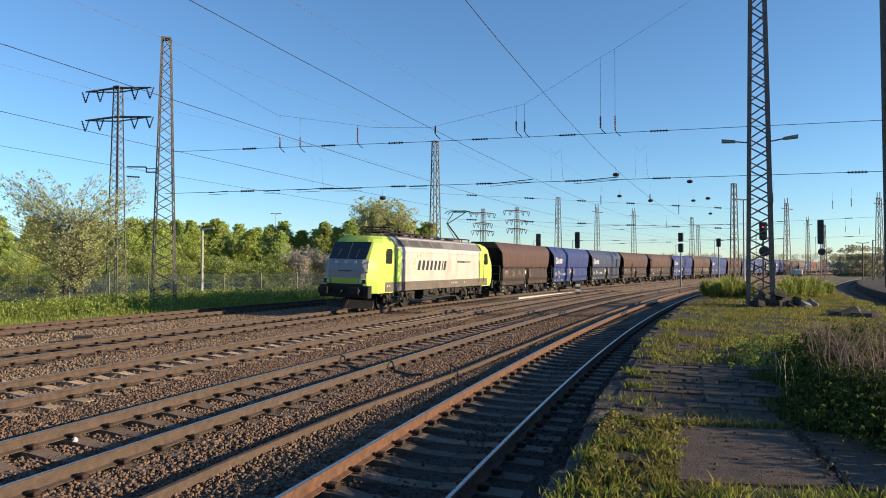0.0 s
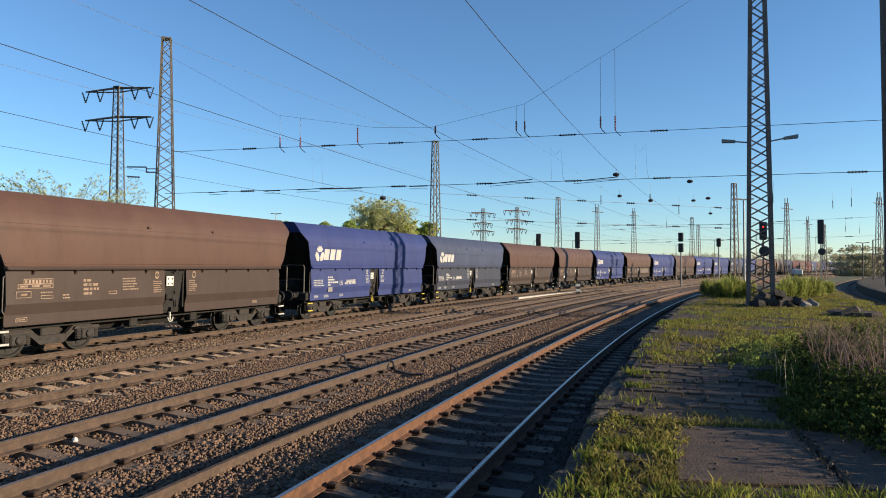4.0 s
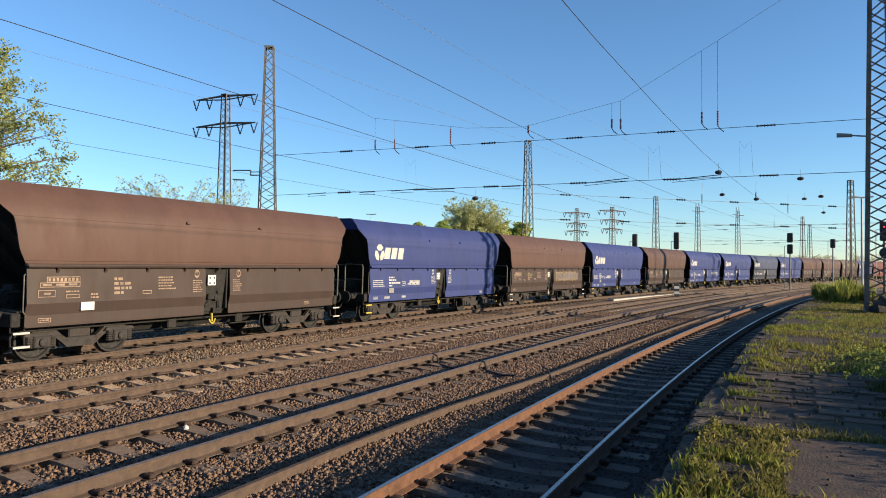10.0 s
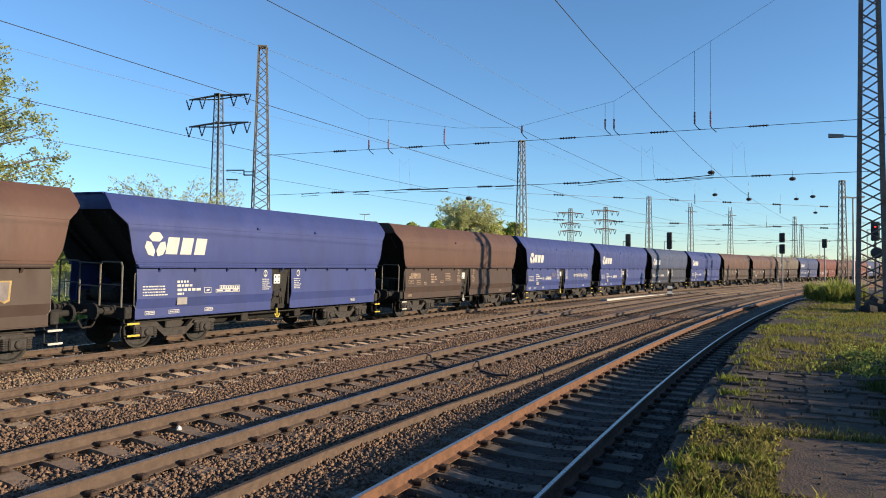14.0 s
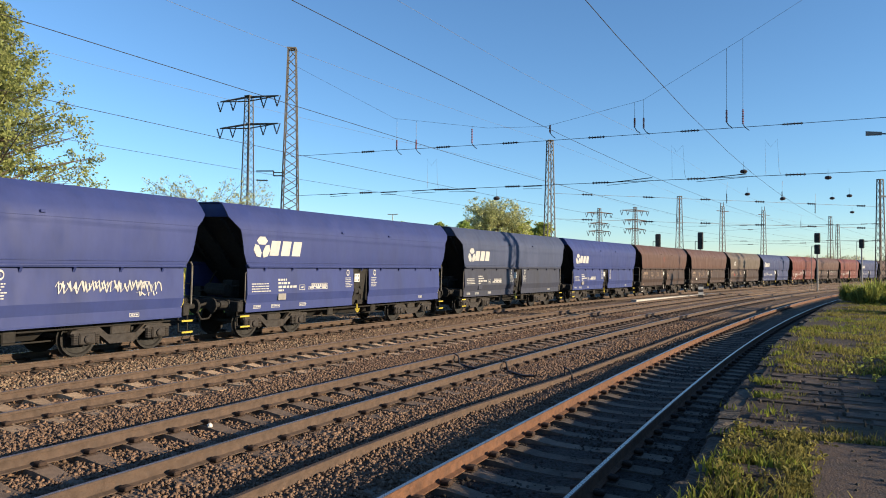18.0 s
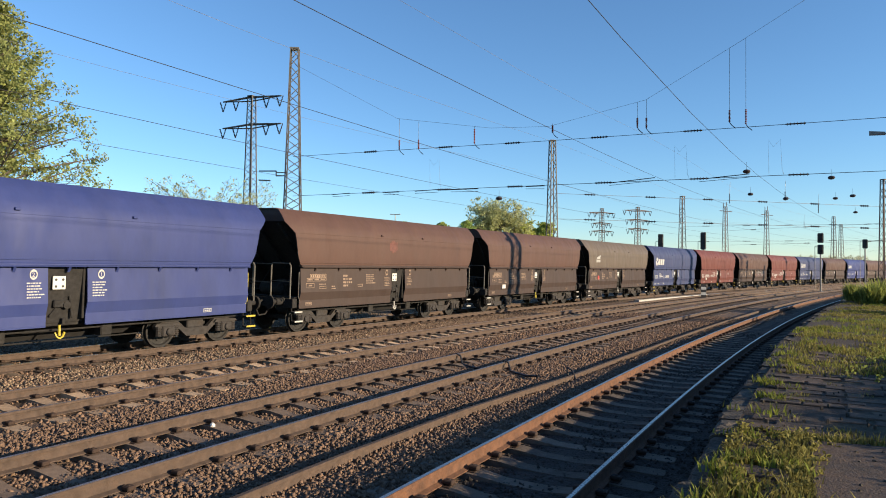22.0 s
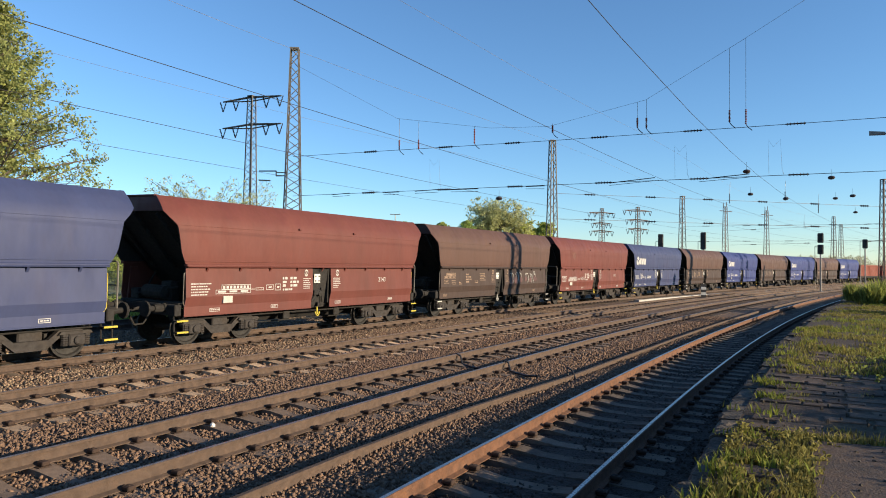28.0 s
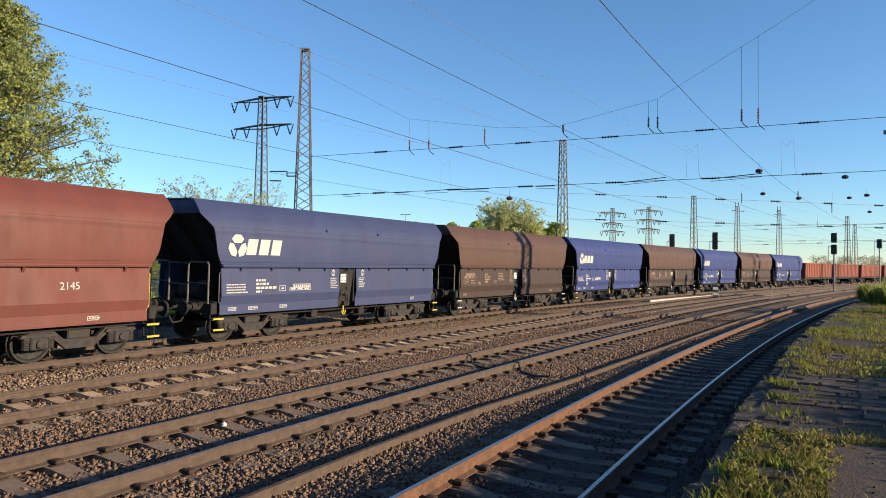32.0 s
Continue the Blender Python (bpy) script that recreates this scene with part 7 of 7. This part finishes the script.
tufts("platform_grass", 10000, 14.5, 60, 2.2, 10.5, 0.09, 0.012, GRASS_DRY, "short dry grass and moss patches on the platform", 0.0, 0.8, 9, 0.10)
tufts("platform_grass", 3000, 15, 45, 2.2, 10.5, 0.10, 0.009, GRASS, "greener grass patches on the sunlit platform", 0.1, 0.5, 9, 0.10)
tufts("front_grass", 350, 3.2, 6.2, 2.2, 4.6, 0.07, 0.006, GRASS_DRY, "green grass growing between the slabs", 0.25, 1.5, 14, 0.04)


def strip(name, n, x0, x1, y0, y1, h, material, label, jitter=0.07):
    f = rng.random(n)
    x, y = x0 + (x1 - x0) * f + rng.normal(size=n) * jitter, y0 + (y1 - y0) * f + rng.normal(size=n) * jitter
    blades(name, x, y, np.full(n, PLAT_Z + 0.01), h * (0.5 + rng.random(n)), 0.006, material, label, rng, 0.7)


strip("joint_grass", 2000, 1.75, 5.2, 5.50, 5.15, 0.08, GRASS, "grass growing in the joint before the slabs", 0.09)
strip("joint_grass", 1100, 1.80, 2.48, 5.5, 7.8, 0.07, GRASS_DRY, "grass growing in the joint beside the slab", 0.08)
strip("joint_grass", 900, 2.5, 3.9, 7.98, 7.72, 0.08, GRASS_DRY, "grass growing in the joint behind the slab", 0.07)
# leafy weeds among the grass along the edge
cs, rs = [], []
for k in range(130):
    s0, o_ = rng.uniform(4.5, 9.5), 2.1 + 0.9 * rng.random() ** 1.6
    p = along(s0, o_, PLAT_Z + rng.uniform(0.03, 0.09))
    cs.append(tuple(p))
    rs.append(rng.uniform(0.05, 0.11))
v, tri = leaf_cloud(np.array(cs), np.array(rs), 22, 0.022, rng, 0.6)
tagged(put("edge_weeds", arrays_mesh("edge_weeds", v, tri, GRASS_DRY), None), "low yellowish leafy weeds along the platform edge", "weeds", kind="stuff")
# crumbs of broken paving in the joints
cs = []
for k in range(260):
    if k < 120:
        f = rng.random()
        x, y = 3.86 - 0.56 * f + rng.normal() * 0.05, 7.55 - 1.93 * f + rng.normal() * 0.03
    else:
        x, y, _ = along(rng.uniform(5, 13), rng.uniform(2.1, 4.6))
    cs.append((x, y, PLAT_Z + 0.05))
bm = B()
for k, c in enumerate(cs):
    r_ = rng.uniform(0.008, 0.026)
    a_ = rng.uniform(0, 6)
    loft(bm, [[(c[0] + math.cos(a_ + j * 1.26) * r_ * f, c[1] + math.sin(a_ + j * 1.26) * r_ * f, c[2] + z_) for j in range(5)] for f, z_ in ((0.9, -0.04), (1.0, 0.0), (0.6, 0.014))])
crumbs = part("crumbs", bm, EDGE, platform)
crumbs["kind"] = "stuff"
# the thicket of weeds and dead stalks on the platform's far side
def border(y):
    return np.interp(y, [4.5, 6.6, 7.6, 8.3, 12, 16, 20], [4.3, 4.1, 3.95, 4.15, 5.85, 7.8, 9.7])


def thicket_depth(x, y):
    """Metres inside the thicket's border."""
    return (x - border(y)) * 0.9


n = 60000
y = rng.uniform(4.8, 20, n)
x = border(y) + rng.uniform(-0.5, 4.5, n)
dep = thicket_depth(x, y) + 0.7 * noise_at(x, y, 0.7)
keep = (dep > 0.0) & (x < 11)
x, y, dep = x[keep], y[keep], dep[keep]
blades("tall_grass", x, y, np.full(len(x), PLAT_Z), np.clip(0.07 + 0.24 * dep, 0.06, 0.62) * np.interp(y, [11, 14.5, 20], [1, 0.45, 0.25]), 0.009, THICKET, "lush tall grass and weeds on the platform, coloured shade-dark", rng, 0.5)
n = 4200
y = rng.uniform(8.0, 16.5, n)
x = border(y) + rng.uniform(0.6, 4.6, n)
dep = thicket_depth(x, y) + 0.6 * noise_at(x, y, 0.6)
keep = dep > np.interp(y, [8, 10, 12], [0.95, 0.7, 0.5])
x, y = x[keep], y[keep]
blades("dead_stalks", x, y, np.full(len(x), PLAT_Z), np.interp(y, [8, 12, 16.5], [0.95, 0.8, 0.5]), 0.0055, STALK, "grey-brown dead weed stalks above the weeds", rng, 0.6)
n = 11
y = rng.uniform(8.6, 11.0, n)
x = border(y) + rng.uniform(-0.1, 0.7, n)
blades("pale_stalks", x, y, np.full(n, PLAT_Z), np.full(n, 0.58), 0.006, STALK_PALE, "bleached bent stalks before the weeds", rng, 0.5)
cs, rs = [], []
for k in range(1100):
    yy = rng.uniform(5.0, 14.5)
    xx = border(yy) + rng.uniform(0.1, 4.0)
    dd = thicket_depth(xx, yy)
    cs.append((xx, yy, PLAT_Z + rng.uniform(0.05, min(0.72, 0.15 + 0.4 * dd))))
    rs.append(rng.uniform(0.10, 0.26))
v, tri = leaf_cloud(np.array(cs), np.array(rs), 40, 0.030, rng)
tagged(put("leafy_weeds", arrays_mesh("leafy_weeds", v, tri, THICKET), None), "leafy weeds in a dense thicket, coloured shade-dark", "weeds", kind="stuff")
# sunlit weeds along the thicket's edge
cs, rs = [], []
for k in range(95):
    yy = rng.uniform(11.5, 17.0)
    cs.append((border(yy) + rng.normal() * 0.45 - 0.1, yy, PLAT_Z + rng.uniform(0.03, 0.22)))
    rs.append(rng.uniform(0.08, 0.2))
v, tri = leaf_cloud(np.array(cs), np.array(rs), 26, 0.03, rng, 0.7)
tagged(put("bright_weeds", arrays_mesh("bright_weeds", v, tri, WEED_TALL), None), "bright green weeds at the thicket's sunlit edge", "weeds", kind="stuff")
# the two bright bushes by the tall mast
def fan_bush(seed, n=520):
    """A clump of upright arching leaves, like tall weeds."""
    r_ = np.random.default_rng(seed)
    bm = B()
    for k in range(9):
        a_ = r_.uniform(0, 6.28)
        tube(bm, (math.cos(a_) * 0.1, math.sin(a_) * 0.1, 0), (math.cos(a_) * 0.4, math.sin(a_) * 0.4, r_.uniform(0.9, 1.6)), 0.02, 0.006, 4)
    a_ = r_.random(n) * math.tau
    rad = 0.6 * r_.random(n) ** 0.5
    base = np.stack([np.cos(a_) * rad, np.sin(a_) * rad, 0.75 * r_.random(n) ** 1.4], -1)
    a2 = a_ + r_.normal(size=n) * 0.7
    hh, ln = r_.uniform(0.45, 1.15, n), r_.uniform(0.1, 0.55, n)
    side = np.stack([-np.sin(a2), np.cos(a2), 0 * a2], -1) * r_.uniform(0.018, 0.04, n)[:, None]
    mid = base + np.stack([np.cos(a2) * ln * 0.4, np.sin(a2) * ln * 0.4, hh * 0.65], -1)
    tip = base + np.stack([np.cos(a2) * ln, np.sin(a2) * ln, hh], -1)
    v_ = np.stack([base - side * 0.5, base + side * 0.5, mid + side, mid - side, tip], 1).reshape(-1, 3)
    q = 5 * np.arange(n)[:, None]
    mid_ = np.stack([r_.normal(size=60) * 0.32, r_.normal(size=60) * 0.32, r_.uniform(0.15, 1.25, 60)], -1)
    lv, lt = leaf_cloud(mid_, r_.uniform(0.12, 0.3, 60), 22, 0.05, r_)
    tris = np.concatenate([q + [0, 1, 2], q + [0, 2, 3], q + [3, 2, 4], lt + len(v_)])
    return mesh_of("trunk", bm, BARK), arrays_mesh("crown", np.concatenate([v_, lv]), tris, WEED_TALL)


BUSHES = [fan_bush(95), fan_bush(96), fan_bush(97)]
for k, (px, d, sc) in enumerate(((1252, 44, 0.5), (1266, 42, 0.58), (1281, 40, 0.62), (1294, 41, 0.6), (1308, 43, 0.58), (1322, 42, 0.5), (1378, 38, 0.55), (1392, 39, 0.6), (1407, 40, 0.62), (1421, 41, 0.6), (1436, 42, 0.6), (1450, 44, 0.56), (1464, 46, 0.5))):
    x, y = spot(px, d)
    plant("low_bush", "bright yellow-green low bush on the platform", "bush", "low bushes", BUSHES[k % 3], x, y, PLAT_Z - 0.02, sc * (1.35, 0.95, 1.2, 1.4, 1.05)[k % 5], k * 1.3)


def boulder(x, y, z, sx, sy, sz, seed, material=RUBBLE):
    r_ = random.Random(seed)
    bm = B()
    n_ = r_.choice((5, 6, 7))
    ring = [(math.cos(k_ * math.tau / n_ + r_.uniform(-0.3, 0.3)) * sx * r_.uniform(0.5, 0.85), math.sin(k_ * math.tau / n_ + r_.uniform(-0.3, 0.3)) * sy * r_.uniform(0.6, 1.0)) for k_ in range(n_)]
    loft(bm, [[(a_ * f_, b_ * f_, sz * z_ + r_.uniform(-0.04, 0.04)) for a_, b_ in ring] for f_, z_ in ((0.95, -0.4), (1.0, 0.0), (0.93, 0.35))])
    bmesh.ops.recalc_face_normals(bm, faces=bm.faces)
    ob = part("broken_slab", bm, material)
    ob.matrix_basis = pose(x, y, z, r_.uniform(-30, 30), r_.uniform(-30, 30), r_.uniform(0, 360))
    return tagged(ob, "broken grey concrete chunk on the platform", "rubble", "rubble round the mast")


for k, (px, d, w, zz) in enumerate(((1335, 31.5, 0.5, 0.1), (1352, 31.0, 0.75, 0.25), (1372, 30.8, 0.8, 0.2), (1392, 31.0, 0.8, 0.25), (1412, 31.0, 0.7, 0.2), (1437, 31.0, 0.45, 0.15), (1356, 31.4, 0.6, 0.5), (1376, 31.4, 0.6, 0.55), (1342, 30.6, 0.5, 0.1), (1425, 30.6, 0.4, 0.1), (1397, 30.6, 0.5, 0.1), (1500, 25.5, 0.9, 0.05), (1530, 25.0, 0.8, 0.05), (1480, 26, 0.5, 0.05))):
    x, y = spot(px, d)
    boulder(x, y, PLAT_Z + zz, w, w * 0.7, 0.40, k, KERB_PALE if k in (5, 9) else RUBBLE)

# ---- the curve and the next platform on the far side of the island ----
bm = B()
sweep(bm, [(13.2, -0.5), (13.2, 0.42), (13.45, 0.46), (21, 0.46), (21, -0.5)], 40, 150, 3)
other = part("far_platform", bm, ASPHALT)
tagged(other, "distant concrete platform with a shaded wall", "platform", kind="structure")
root = thing("railway_track", "curved track beyond the island platform", "railway track", "tracks of the yard", kind="structure")
for o_ in (10.75, 12.25):
    bm = B()
    sweep(bm, rail_outline(o_, -0.05), 40, 180, 2)
    part("rail", bm, RUST_DULL, root)
bm = B()
sweep(bm, [(9.6, -0.5), (9.9, -0.2), (13.1, -0.2), (13.1, -0.5)], 40, 190, 3)
part("ballast", bm, BALLAST_BED, root)


# ---- what moves: the train runs towards and past the camera ----
def run(t):
    """Metres that the train has run by t seconds."""
    return 9.38799 * t - 0.0558863 * t ** 2 + 0.00226459 * t ** 3 - 2.554266e-05 * t ** 4


def vehicle_pose(s, half=3.65):
    a, b = along(s - half, TRAIN_O), along(s + half, TRAIN_O)
    d = b - a
    return Matrix.Translation((a + b) / 2 + Vector((0, 0, 0.002))) @ Matrix.Rotation(math.atan2(d.y, d.x), 4, "Z") @ Matrix.Rotation(math.atan(CANT / 1.507), 4, "X")


def motions():
    for vehicle, s in CONSIST:
        walk(vehicle, [(t, vehicle_pose(s - run(t))) for t in np.arange(0, 32.01, 0.5)])
    steps_t = np.arange(0, 960, 2) / 30
    for wheel, r in WHEELS:
        walk(wheel, [(t, Matrix.Rotation(-run(t) / r, 4, "Y")) for t in (*steps_t, 32.0)])


motions()
